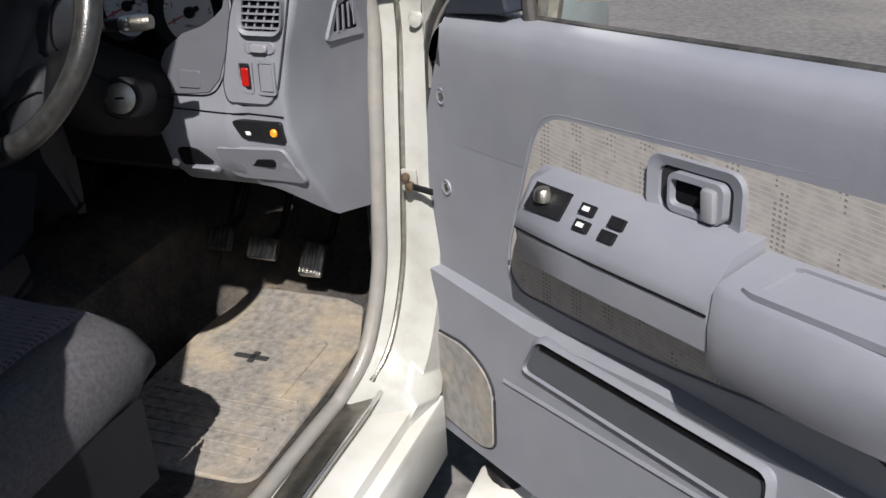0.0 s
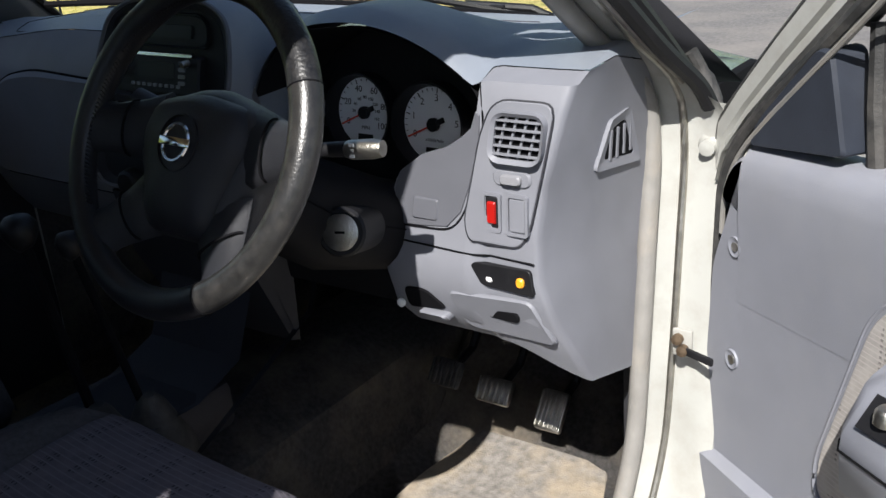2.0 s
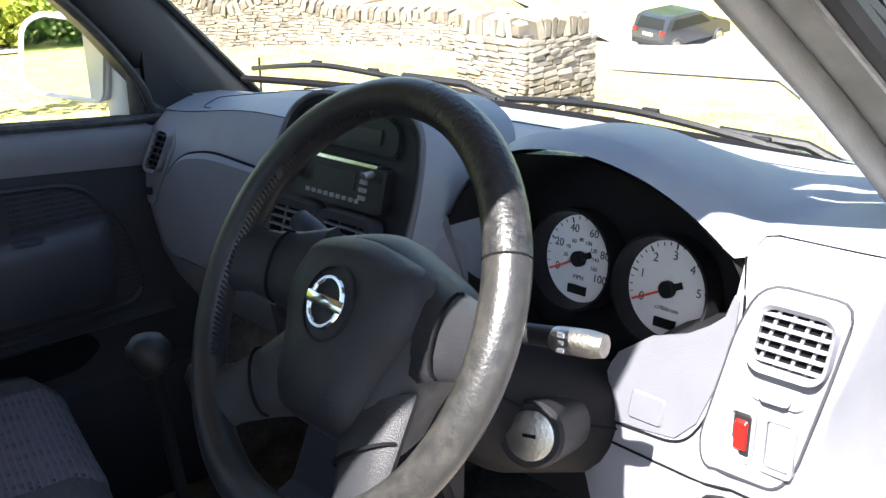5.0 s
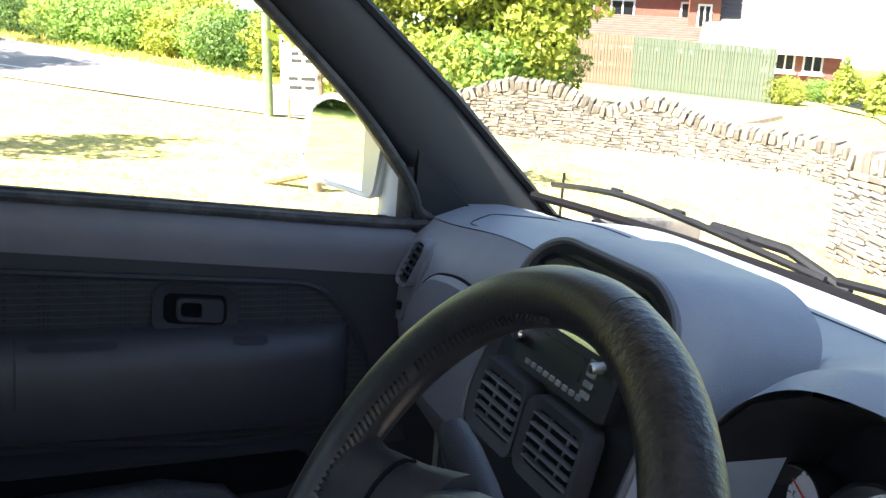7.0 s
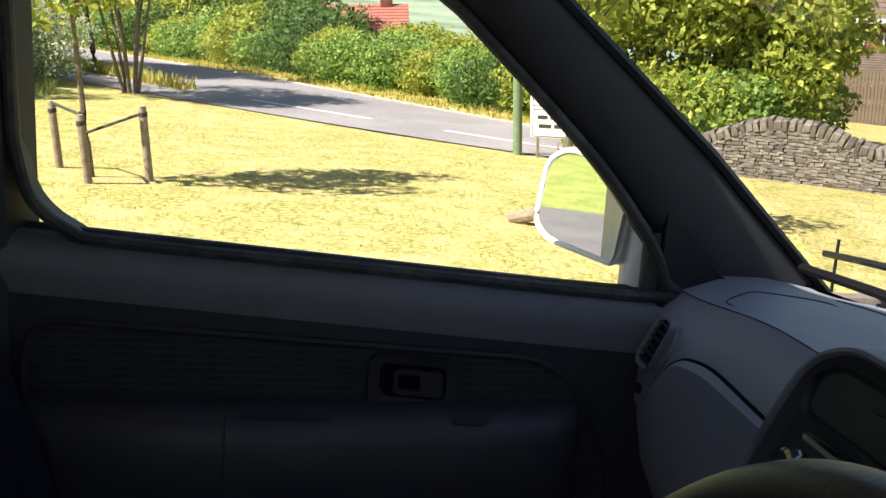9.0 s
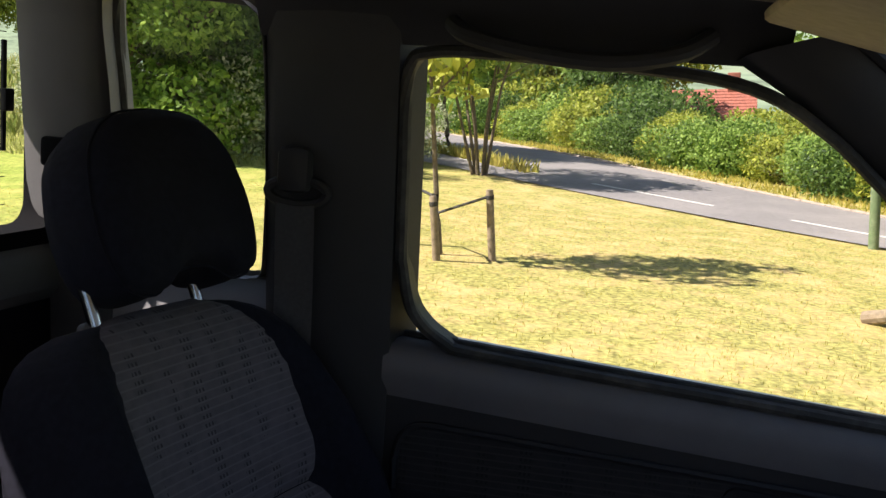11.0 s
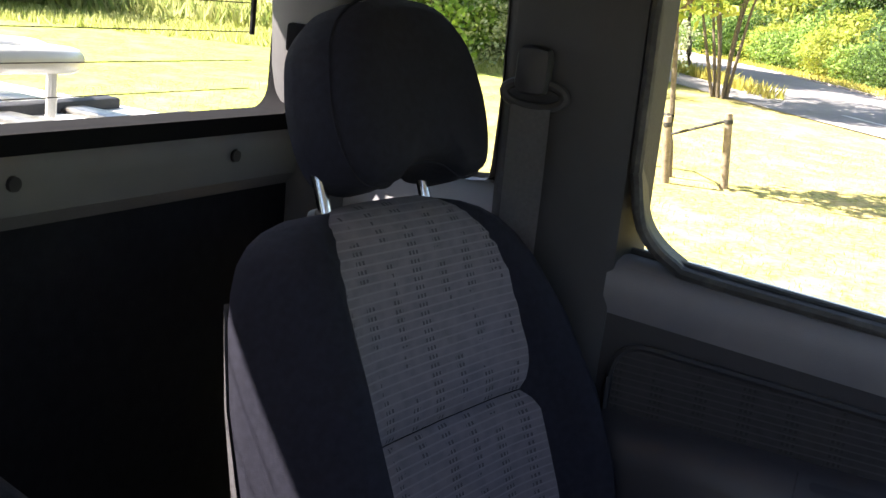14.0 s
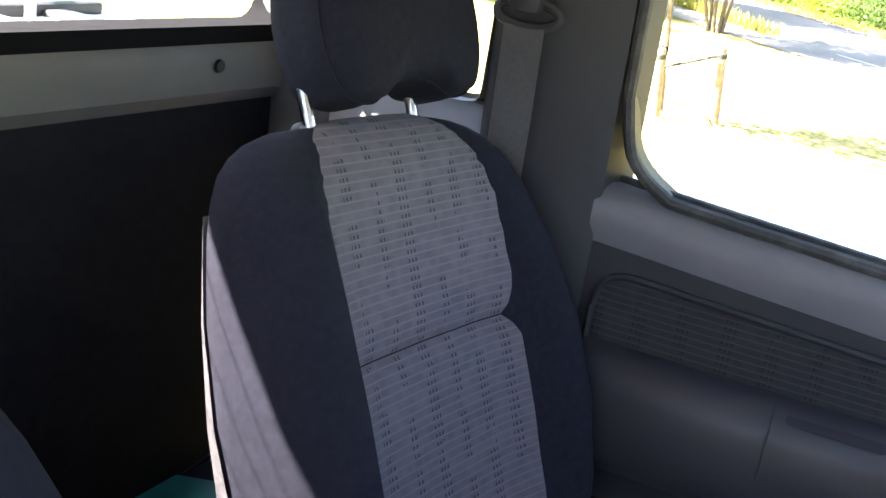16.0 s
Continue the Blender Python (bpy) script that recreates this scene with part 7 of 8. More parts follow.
def stone_mat():
    m = pm("rubble_stone", (0.175, 0.152, 0.125), 0.9, 0.3, 9, 0.8, 50, spec=0.2, dirt=(0.10, 0.09, 0.08), dscale=5, amount=0.6)
    nt = m.node_tree
    b = nt.nodes["Principled BSDF"]
    src = b.inputs["Base Color"].links[0].from_socket
    oi = nt.nodes.new("ShaderNodeObjectInfo")
    g = nt.nodes.new("ShaderNodeNewGeometry")
    ad = nt.nodes.new("ShaderNodeMath")
    nt.links.new(oi.outputs["Random"], ad.inputs[0])
    nt.links.new(g.outputs["Random Per Island"], ad.inputs[1])
    fr_ = nt.nodes.new("ShaderNodeMath")
    fr_.operation = "FRACT"
    nt.links.new(ad.outputs[0], fr_.inputs[0])
    mr_ = nt.nodes.new("ShaderNodeMapRange")
    mr_.inputs["To Min"].default_value, mr_.inputs["To Max"].default_value = 0.55, 1.35
    nt.links.new(fr_.outputs[0], mr_.inputs["Value"])
    hs = nt.nodes.new("ShaderNodeHueSaturation")
    nt.links.new(mr_.outputs[0], hs.inputs["Value"])
    nt.links.new(src, hs.inputs["Color"])
    nt.links.new(hs.outputs["Color"], b.inputs["Base Color"])
    return m


STONE = stone_mat()
EYE0 = Vector((0.7, -0.2))


def gz(x, y):
    """The ground's height in the cab's frame: level round the truck, a dip to the lawn, falling away ahead."""
    dx, dy = x - EYE0.x, y - EYE0.y
    d, az = math.hypot(dx, dy), math.degrees(math.atan2(-dx, dy))
    side = curve1([(0, -0.25), (3, -0.25), (9, -0.85), (24, -0.85), (41, -0.5), (70, -0.4), (200, -0.4)], d)
    ahead = curve1([(0, -0.25), (3, -0.25), (9, -0.85), (14, -1.15), (43, -3.3), (90, -6.5), (200, -12)], d)
    right = curve1([(0, -0.25), (20, -0.25), (60, -1.0), (200, -1)], d)
    if az < -150:
        az += 360
    side += 1.75 * smooth01(32, 44, d) * smooth01(112, 119, az) * (1 - smooth01(146, 158, az))  # rough bank behind the truck
    ahead += 2.5 * smooth01(46.5, 60, d) * smooth01(27, 34, az)  # lawn bank beyond the lane
    if az > 38:
        return lerp(ahead, side, smooth01(38, 47, az)) if az < 150 else lerp(side, right, smooth01(150, 200, az))
    return lerp(right, ahead, smooth01(-75, 10, az))


def W(x, y, up=0.0):
    """A place on the ground in the world, up metres above it."""
    p = CAR @ Vector((x, y, gz(x, y)))
    return p + Vector((0, 0, up))


def polar(az, d):
    return (EYE0.x - d * math.sin(radians(az)), EYE0.y + d * math.cos(radians(az)))


WORLD = Matrix.Identity(4)
bm = bmesh.new()
rings = [0.0, 1, 2, 3, 4, 5, 6, 7, 8, 9, 10, 12, 14, 16, 18, 20, 22, 24, 27, 30, 32, 34, 36, 38, 40, 42, 44, 47, 50, 53, 56, 60, 67, 75, 95, 130, 250, 600, 1500]
secs = []
for d in rings:
    row = []
    for k in range(120):
        a = 3 * k
        p = W(*polar(a, min(d, 95) + 0.001))
        if d > 95:
            q = polar(a, d)
            w_ = CAR @ Vector((*q, 0))
            p = Vector((w_.x, w_.y, p.z + (d - 95) * 0.0))
            p.z = lerp(p.z, -14, smooth01(95, 600, d))
        row.append(p)
    secs.append(row)
add_loft(bm, secs, True)
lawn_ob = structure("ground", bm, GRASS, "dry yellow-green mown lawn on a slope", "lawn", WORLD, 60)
lawn_ob.data.materials.append(HILL)
for f in lawn_ob.data.polygons:  # woods take over beyond the gardens
    f.material_index = int(math.hypot(f.center.x, f.center.y) > 78)


def sheet(name, pts_rows, material, label, cat, lift=0.02):
    bm = bmesh.new()
    add_loft(bm, [[W(x, y, lift) for x, y in r] for r in pts_rows])
    return structure(name, bm, material, label, cat, WORLD, 60)


# car park: asphalt under the truck, its edge curving away on the passenger side
def lot_edge(y):
    return curve1([(-16, -9.0), (-12, -6.0), (-8, -3.4), (-4, -2.2), (0, -1.7), (4, -1.8), (6, -2.2), (9, -3.4), (14, -6.5), (18.3, -9.4), (18.9, -14.0), (22, -16.8), (30, -22.8), (37, -28)], y)


sheet("car_park", [[(lerp(lot_edge(y), 13, t), y) for t in [k / 16 for k in range(17)]] for y in [*range(-16, 18), 18.3, 18.9, 20, 22, 24, 26, 28, 30, 32, 34, 37]], ASPHALT, "worn grey-brown asphalt car park", "car park", 0.045)
bm = bmesh.new()
for k in range(60):
    y0, y1 = -16 + 0.5 * k, -16 + 0.5 * k + 0.49
    a, b = W(lot_edge(y0) - 0.06, y0), W(lot_edge(y1) - 0.06, y1)
    d = (b - a)
    m = Matrix.Rotation(math.atan2(d.y, d.x), 3, "Z")
    add_box(bm, (a + b) / 2 + Vector((0, 0, 0.02)), (d.length, 0.12, 0.16), 0.015, m, 1)
structure("kerb", bm, KERB, "pale concrete edging along the asphalt", "kerb", WORLD, kind="structure")
# the road past the lawn
RC, RD = Vector((-30, 0.1)), Vector((0.818, 0.575))
RN = Vector((-0.575, 0.818))


def rd(s, o):
    p = RC + RD * s + RN * (o + 0.3 * max(0.0, s - 11) ** 2)
    return (p.x, p.y)


FAR = lambda s: 3.7 - 0.08 * s
NEAR = lambda s: min(-1.7, -3.4 + 0.165 * max(s, -16))
SS = [-60 + 4 * k for k in range(20)]
sheet("road", [[rd(s, lerp(NEAR(s), FAR(s), t / 6)) for t in range(7)] for s in SS], ROADMAT, "grey asphalt lane with white centre dashes", "road", 0.03)
for k in range(9):
    s0 = -42.4 + 7 * k
    o = lambda s: -1.25 + 0.145 * max(s, -20)
    bm = bmesh.new()
    add_loft(bm, [[W(*rd(s, o(s) - 0.07), 0.036), W(*rd(s, o(s) + 0.07), 0.036)] for s in [s0 + 0.92 * j for j in range(6)]])
    structure("road_marking", bm, PAINT, "white centre line dash", "road marking", WORLD)
bm = bmesh.new()
for k in range(75):
    s = -58 + k
    a, b = W(*rd(s, FAR(s))), W(*rd(s + 0.97, FAR(s + 0.97)))
    d = b - a
    add_box(bm, (a + b) / 2 + Vector((0, 0, 0.0)), (d.length, 0.12, 0.16), 0.015, Matrix.Rotation(math.atan2(d.y, d.x), 3, "Z"), 1)
structure("road_kerb", bm, KERB, "pale kerb along the far side of the lane", "kerb", WORLD)
sheet("side_road", [[(x + t * 9.0, y + t * 3.5) for t in (0, 0.25, 0.5, 0.75, 1)] for x, y in ((-46, 32), (-36, 34), (-26, 34.5), (-16, 33), (-8, 28), (-3, 20), (0, 12))], ROADMAT, "sunlit grey lane running downhill", "road", 0.04)


# stakes
def stake(x, y, h, lean, label="weathered round timber tree stake", group="tree stakes", r=0.055):
    s = thing("tree_stake", label, "stake", group, Matrix.Translation(W(x, y)) @ Matrix.Rotation(radians(lean), 4, "Y"))
    part("post", lathe_bm([(r * 1.05, -0.15), (r * 1.05, h * 0.3), (r, h * 0.7), (r * 0.97, h - 0.015), (r * 0.8, h), (0.001, h)], Matrix.Identity(4), 12), STAKE, s)
    part("strap", lathe_bm([(r * 1.12, h - 0.14), (r * 1.14, h - 0.13), (r * 1.14, h - 0.09), (r * 1.12, h - 0.08)], Matrix.Identity(4), 12), RUBBER, s, "black rubber strap")
    return s


stake(-13.97, -2.0, 1.04, -2)
stake(-13.5, -2.73, 0.93, 1)
stake(-14.85, -3.38, 0.95, 0)
for a, b in (((-13.97, -2.0), (-14.1, -2.8)), ((-14.85, -3.38), (-14.1, -2.8)), ((-13.5, -2.73), (-14.1, -2.8))):
    t = thing("tie_strap", "black rubber tree tie between stake and trunk", "tree tie", "tree ties", WORLD)
    part("band", tube_bm([W(*a, 0.95), W(*b, 0.62 if a[0] > -14 and a[1] > -2.5 else 0.85)], 0.022, 6), RUBBER, t)
old = stake(-11.55, 3.25, 0.98, 3, "old split timber stake beside the sign", r=0.085)
for k, (dx_, dy_, h_) in enumerate(((0.05, 0.02, 0.13), (-0.04, 0.04, 0.09), (0.0, -0.06, 0.16), (-0.06, -0.02, 0.06))):
    part("splinter", lathe_bm([(0.03, 0.93), (0.022, 0.98), (0.004, 0.98 + h_)], Matrix.Translation((dx_, dy_, 0)), 6), STAKE, old)
stake(-12.35, 3.85, 1.05, -12, "leaning old timber stake", r=0.07)
t = thing("tie_strap", "black rubber tree tie between old stakes", "tree tie", "tree ties", WORLD)
part("band", tube_bm([W(-11.55, 3.25, 0.85), W(-11.95, 3.55, 0.6), W(-12.4, 3.85, 0.9)], 0.03, 6), RUBBER, t)
lg = thing("log", "short weathered log lying on the lawn", "log", m=WORLD)
part("log_body", tube_bm([W(-12.1, 2.75, 0.05), W(-11.75, 3.1, 0.2), W(-11.5, 3.25, 0.3)], [0.09, 0.085, 0.08], 10), STAKE, lg)
# green pole and sign
gp = thing("green_pole", "green painted wooden pole beside the road", "pole", m=Matrix.Translation(W(-20.3, 4.6)))
part("pole", lathe_bm([(0.1, -0.2), (0.095, 1.2), (0.085, 4.5), (0.08, 6.0)], Matrix.Identity(4), 14), GREENPOLE, gp)
part("collar", lathe_bm([(0.1, 2.15), (0.12, 2.16), (0.12, 2.35), (0.1, 2.36)], Matrix.Identity(4), 14), PRINT, gp, "pale collar")
sg = thing("road_sign", "white road sign with red ring and black text panels", "sign", m=Matrix.Translation(W(-19.8, 5.18)) @ Matrix.Rotation(radians(62), 4, "Z"))
for x in (-0.28, 0.28):
    part("post", tube_bm([(x, 0.03, -0.2), (x, 0.03, 2.1)], 0.03, 8), STEEL, sg)
plate = part("sign_plate", box_bm((0, 0, 1.25), (0.86, 0.02, 1.62), 0.01), PRINT, sg, "white sign plate")
part("ring", tube_bm([(0.05 + 0.2 * math.cos(q), -0.014, 1.78 + 0.2 * math.sin(q)) for q in (2 * math.pi * k / 28 for k in range(28))], 0.022, 6, True, 1.0, (0, 1, 0)), RED, plate, "red prohibition ring")
bm = bmesh.new()
add_box(bm, (0.05, -0.014, 1.72), (0.2, 0.004, 0.06))
add_box(bm, (0.05, -0.014, 1.8), (0.1, 0.004, 0.06))
add_box(bm, (-0.32, -0.014, 1.6), (0.14, 0.004, 0.03))
add_box(bm, (-0.37, -0.014, 1.6), (0.04, 0.004, 0.08))
part("symbols", bm, PRINTDARK, plate)
for z, ws in ((1.36, (0.16, 0.2)), (1.22, (0.22, 0.14)), (0.86, (0.2, 0.3)), (0.68, (0.26, 0.2))):
    bm = bmesh.new()
    add_box(bm, (-0.02 - ws[1] / 2, -0.013, z), (ws[0], 0.004, 0.075))
    add_box(bm, (0.04 + ws[0] / 2, -0.013, z), (ws[1], 0.004, 0.075))
    part("text_bars", bm, PRINTDARK, plate)
for z0, z1 in ((1.08, 1.5), (0.46, 1.02)):
    bm = bmesh.new()
    add_ring(bm, rrect(0.02, (z0 + z1) / 2, 0.8, z1 - z0, 0.03), rrect(0.02, (z0 + z1) / 2, 0.77, z1 - z0 - 0.03, 0.02), lambda u, v, w: Vector((u, -w, v)), 0.0135, 0.009)
    part("panel_border", bm, PRINTDARK, plate)


# ---- plants ----
def leaf_cloud(rng, blobs, count, size):
    """Many small folded leaves scattered through the outer part of some ellipsoids."""
    verts, faces = [], []
    tot = sum(b[3] * b[4] * b[5] for b in blobs) ** 1.0
    for cx, cy, cz, rx, ry, rz in blobs:
        n = int(count * rx * ry * rz / tot)
        d = rng.normal(size=(n, 3))
        d /= np.linalg.norm(d, axis=1)[:, None]
        lump = 1 + 0.16 * np.sin(d[:, 0] * 7 + cx * 3) * np.sin(d[:, 1] * 6 + cy) + 0.12 * np.sin(d[:, 2] * 9 + cz)
        rad = (0.55 + 0.45 * rng.random(n) ** 0.5) * lump
        p = d * rad[:, None] * (rx, ry, rz) + (cx, cy, cz)
        a = rng.normal(size=(n, 3))
        a /= np.linalg.norm(a, axis=1)[:, None]
        b = np.cross(a, d + 0.6 * rng.normal(size=(n, 3)))
        b /= np.linalg.norm(b, axis=1)[:, None]
        s = size * (0.6 + 0.8 * rng.random(n))[:, None]
        for q, u, v in zip(p, a * s, b * s * 0.55):
            k = len(verts)
            verts += [q - u, q + v, q + u * 1.1, q - v]
            faces.append((k, k + 1, k + 2, k + 3))
    return verts, faces


def leaves_mesh(name, rng, blobs, count, size, material):
    v, f = leaf_cloud(rng, blobs, count, size)
    me = bpy.data.meshes.new(name)
    me.from_pydata([tuple(p) for p in v], [], f)
    me.materials.append(material)
    return me


def tree(rng, name, label, height, radius, trunk_r, material, count, leaf, low=0.35, stems=1, cat="tree", group="trees"):
    t = thing(name, label, cat, group, WORLD)
    blobs = []
    tips = []
    for s in range(stems):
        a0 = rng.random() * 6.28
        spread = 0.0 if stems == 1 else radius * (0.3 + 0.4 * rng.random())
        bend = Vector((math.cos(a0) * spread, math.sin(a0) * spread, 0))
        pts = [Vector((0, 0, -0.2)) + bend * 0.1, Vector((0, 0, height * low * 0.5)) + bend * 0.3, Vector((rng.normal() * 0.1, rng.normal() * 0.1, height * low)) + bend * 0.6, Vector((rng.normal() * 0.2, rng.normal() * 0.2, height * 0.8)) + bend]
        part("trunk", tube_bm(spline(pts, 4), [trunk_r * lerp(1, 0.3, k / 12) for k in range(13)], 7), BARK, t)
        tips.append((pts, bend))
    bmq = bmesh.new()
    for k in range(7):
        pts, bend = tips[k % stems]
        z0 = height * lerp(low * 0.8, 0.7, k / 7)
        a = rng.random() * 6.28
        end = Vector((math.cos(a) * radius * 0.75, math.sin(a) * radius * 0.75, z0 + height * 0.16)) + bend * 0.5
        add_tube(bmq, [Vector((0, 0, z0)) + bend * 0.7, (Vector((0, 0, z0)) + end + bend) / 2, end], [trunk_r * 0.45, trunk_r * 0.3, trunk_r * 0.1], 5)
        blobs.append((end.x, end.y, end.z + 0.1 * height, radius * 0.45, radius * 0.45, height * 0.14))
    part("limbs", bmq, BARK, t)
    blobs += [(0, 0, height * 0.78, radius * 0.6, radius * 0.6, height * 0.22), (radius * 0.3, -radius * 0.25, height * 0.6, radius * 0.6, radius * 0.6, height * 0.2), (-radius * 0.3, radius * 0.3, height * 0.62, radius * 0.55, radius * 0.55, height * 0.2)]
    me = leaves_mesh("crown", rng, blobs, count, leaf, material)
    c = new("crown", me)
    c.parent = t
    return t


def bush(rng, label, w, h, material, count, leaf, name="bush", group="hedge bushes"):
    t = thing(name, label, "bush", group, WORLD)
    blobs = [(rng.normal() * w * 0.3, rng.normal() * w * 0.2, h * (0.35 + 0.2 * rng.random()), w * 0.5, w * 0.45, h * 0.42) for _ in range(4)] + [(0, 0, h * 0.3, w * 0.6, w * 0.5, h * 0.34)]
    me = leaves_mesh("foliage", rng, blobs, count, leaf, material)
    c = new("foliage", me)
    c.parent = t
    bmq = bmesh.new()
    for k in range(6):
        a = rng.random() * 6.28
        add_tube(bmq, [(0.1 * math.cos(a), 0.1 * math.sin(a), -0.2), (w * 0.25 * math.cos(a), w * 0.25 * math.sin(a), h * 0.4), (w * 0.4 * math.cos(a), w * 0.4 * math.sin(a), h * 0.7)], [0.04, 0.03, 0.01], 5)
    part("stems", bmq, BARK, t)
    return t


rng = np.random.default_rng(7)
BIG = [tree(rng, "broadleaf_tree", "tall leafy green tree behind the road", 9.0, 3.6, 0.17, LEAF1, 14000, 0.125, 0.3),
       tree(rng, "broadleaf_tree", "tall yellow-green tree with loose crown", 8.0, 3.2, 0.15, LEAF2, 13000, 0.12, 0.28),
       tree(rng, "broadleaf_tree", "dense dark green tree", 8.5, 3.4, 0.17, LEAF3, 14000, 0.12, 0.25)]
BUSH = [bush(rng, "bushy mid green hedge plant", 2.6, 2.5, LEAF1, 7500, 0.085), bush(rng, "yellow-green hedge bush in sun", 2.6, 2.4, LEAF2, 7500, 0.085),
        bush(rng, "dense dark green hedge bush", 2.8, 2.8, LEAF3, 7500, 0.085), bush(rng, "bush with pale blossom", 2.8, 3.0, LEAF4, 13000, 0.052)]
USED = set()


def plant(src, x, y, s=1.0, turn=None, sink=0.0):
    m = Matrix.Translation(W(x, y, -sink)) @ Matrix.Rotation(rng.random() * 6.28 if turn is None else turn, 4, "Z") @ Matrix.Diagonal((s, s, s, 1))
    if src.name not in USED:
        USED.add(src.name)
        src.matrix_world = m
        return src
    c = copy_thing(src, m)
    c.matrix_world = m
    return c


# hedge beyond the road
for k in range(26):
    s = -46 + 2.3 * k
    o = FAR(s) + 3.1 + rng.random() * 1.0
    plant(BUSH[(0, 1, 0, 2, 1, 0)[k % 6]], *rd(s, o), 0.66 + 0.34 * rng.random())
for k in range(13):
    s = -48 + 4.2 * k
    if -18 < s < 3:
        continue
    plant(BIG[(0, 2, 1)[k % 3]], *rd(s, FAR(s) + 7 + 3 * rng.random()), 0.8 + 0.35 * rng.random())
for k in range(9):
    s = -50 + 5 * k
    plant(BIG[k % 3], *rd(s, FAR(s) + 14 + 4 * rng.random()), 1.0 + 0.3 * rng.random(), sink=1.0) if not -30 < s < 0 else None
for k in range(15):  # taller scrub that fills the hedge's back
    s = -50 + 2.9 * k
    plant(BUSH[(2, 0, 1)[k % 3]], *rd(s, FAR(s) + 5.6 + 1.4 * rng.random()), (1.35 + 0.4 * rng.random()) if s < -17 else 0.6)
for az_, d_, s_, k in ((82.6, 46, 1.15, 1), (80.8, 44, 1.0, 1), (89.3, 47, 1.3, 2)):
    plant(BUSH[k], *polar(az_, d_), s_)
# big trees behind the wall
for az_, d_, s_, k in ((70, 27, 0.95, 1), (66.5, 26, 0.85, 1), (64.5, 25.5, 0.7, 1), (64.8, 31, 0.6, 1), (72, 33, 1.0, 2), (76, 36, 0.9, 0)):
    plant(BIG[k], *polar(az_, d_), s_, sink=0.8)
for az_, d_, s_, k in ((68.5, 23.5, 0.9, 1), (65.5, 23.5, 0.95, 0), (64.6, 24, 0.7, 1), (71.5, 25, 1.0, 1)):
    plant(BUSH[k], *polar(az_, d_), s_)
# gardens beyond the fence and bushes down the hill
for az_, d_, s_, k in ((49.5, 40, 0.45, 1), (48, 44, 0.4, 0), (46.8, 56, 0.5, 1), (45.6, 57, 0.45, 1), (44.4, 57, 0.5, 0), (43.2, 58, 0.45, 1), (42, 58, 0.5, 0), (40.9, 59, 0.5, 1), (39.7, 60, 0.6, 0), (38.6, 60, 0.6, 2), (35.4, 62, 0.5, 2), (34.5, 62, 0.5, 2), (33, 66, 0.8, 0), (31.5, 66, 0.9, 2), (30, 68, 1.0, 0), (27, 70, 1.1, 0), (24, 70, 1.1, 1), (20, 70, 1.2, 2)):
    plant(BUSH[k], *polar(az_, d_), s_)
for az_, d_, s_, k in ((42.3, 68, 0.65, 0), (40.2, 66, 0.7, 0), (38.8, 68, 0.75, 2), (35, 72, 1.0, 1), (33.4, 74, 1.0, 0), (31, 72, 0.9, 2), (28, 72, 1.0, 1), (26, 72, 1.0, 1), (22, 70, 1.0, 2), (16, 70, 1.1, 0), (10, 70, 1.1, 1)):
    plant(BIG[k], *polar(az_, d_), s_)
oak = tree(rng, "old_tree", "old tree with a thick dark trunk on the lawn bank", 13.0, 5.5, 0.43, LEAF1, 12000, 0.16, 0.5, 1)
oak.matrix_world = Matrix.Translation(W(*polar(36.5, 61)))
pk_ = thing("picket_fence", "short white picket fence under the old tree", "fence", m=Matrix.Translation(W(*polar(37.4, 60.5))) @ Matrix.Rotation(radians(38), 4, "Z"))
for k in range(4):
    part("picket", box_bm((-0.45 + 0.28 * k, 0, 0.32), (0.17, 0.03, 0.72), 0.01), PRINT, pk_)
part("rail", box_bm((-0.03, 0.04, 0.3), (1.2, 0.04, 0.08), 0.01), PRINT, pk_)
# behind the truck: bushes at the end of the lawn, one in blossom, trees over them
for az_, d_, s_, k in ((103, 33, 1.0, 3), (106, 34, 1.1, 3), (109, 33, 1.2, 3), (112, 32, 1.25, 3), (115, 31, 1.3, 0), (118, 33, 1.2, 3), (121.5, 45, 0.5, 1), (125, 46, 0.4, 1), (128, 45, 0.6, 1), (130, 45, 0.8, 1), (132, 45, 1.0, 0), (134.5, 44, 1.1, 1), (137, 33, 1.3, 2), (140, 33, 1.3, 0), (144, 33, 1.3, 1), (148, 33, 1.3, 0), (154, 36, 1.3, 1), (160, 37, 1.3, 0), (166, 37, 1.4, 2), (172, 38, 1.3, 1), (178, 38, 1.4, 0), (184, 38, 1.3, 2), (190, 38, 1.4, 1), (196, 38, 1.3, 0), (202, 36, 1.4, 2), (207, 37, 1.3, 1), (212, 36, 1.4, 0), (217, 37, 1.3, 2), (222, 36, 1.4, 1), (228, 37, 1.3, 0)):
    plant(BUSH[k], *polar(az_, d_), s_)
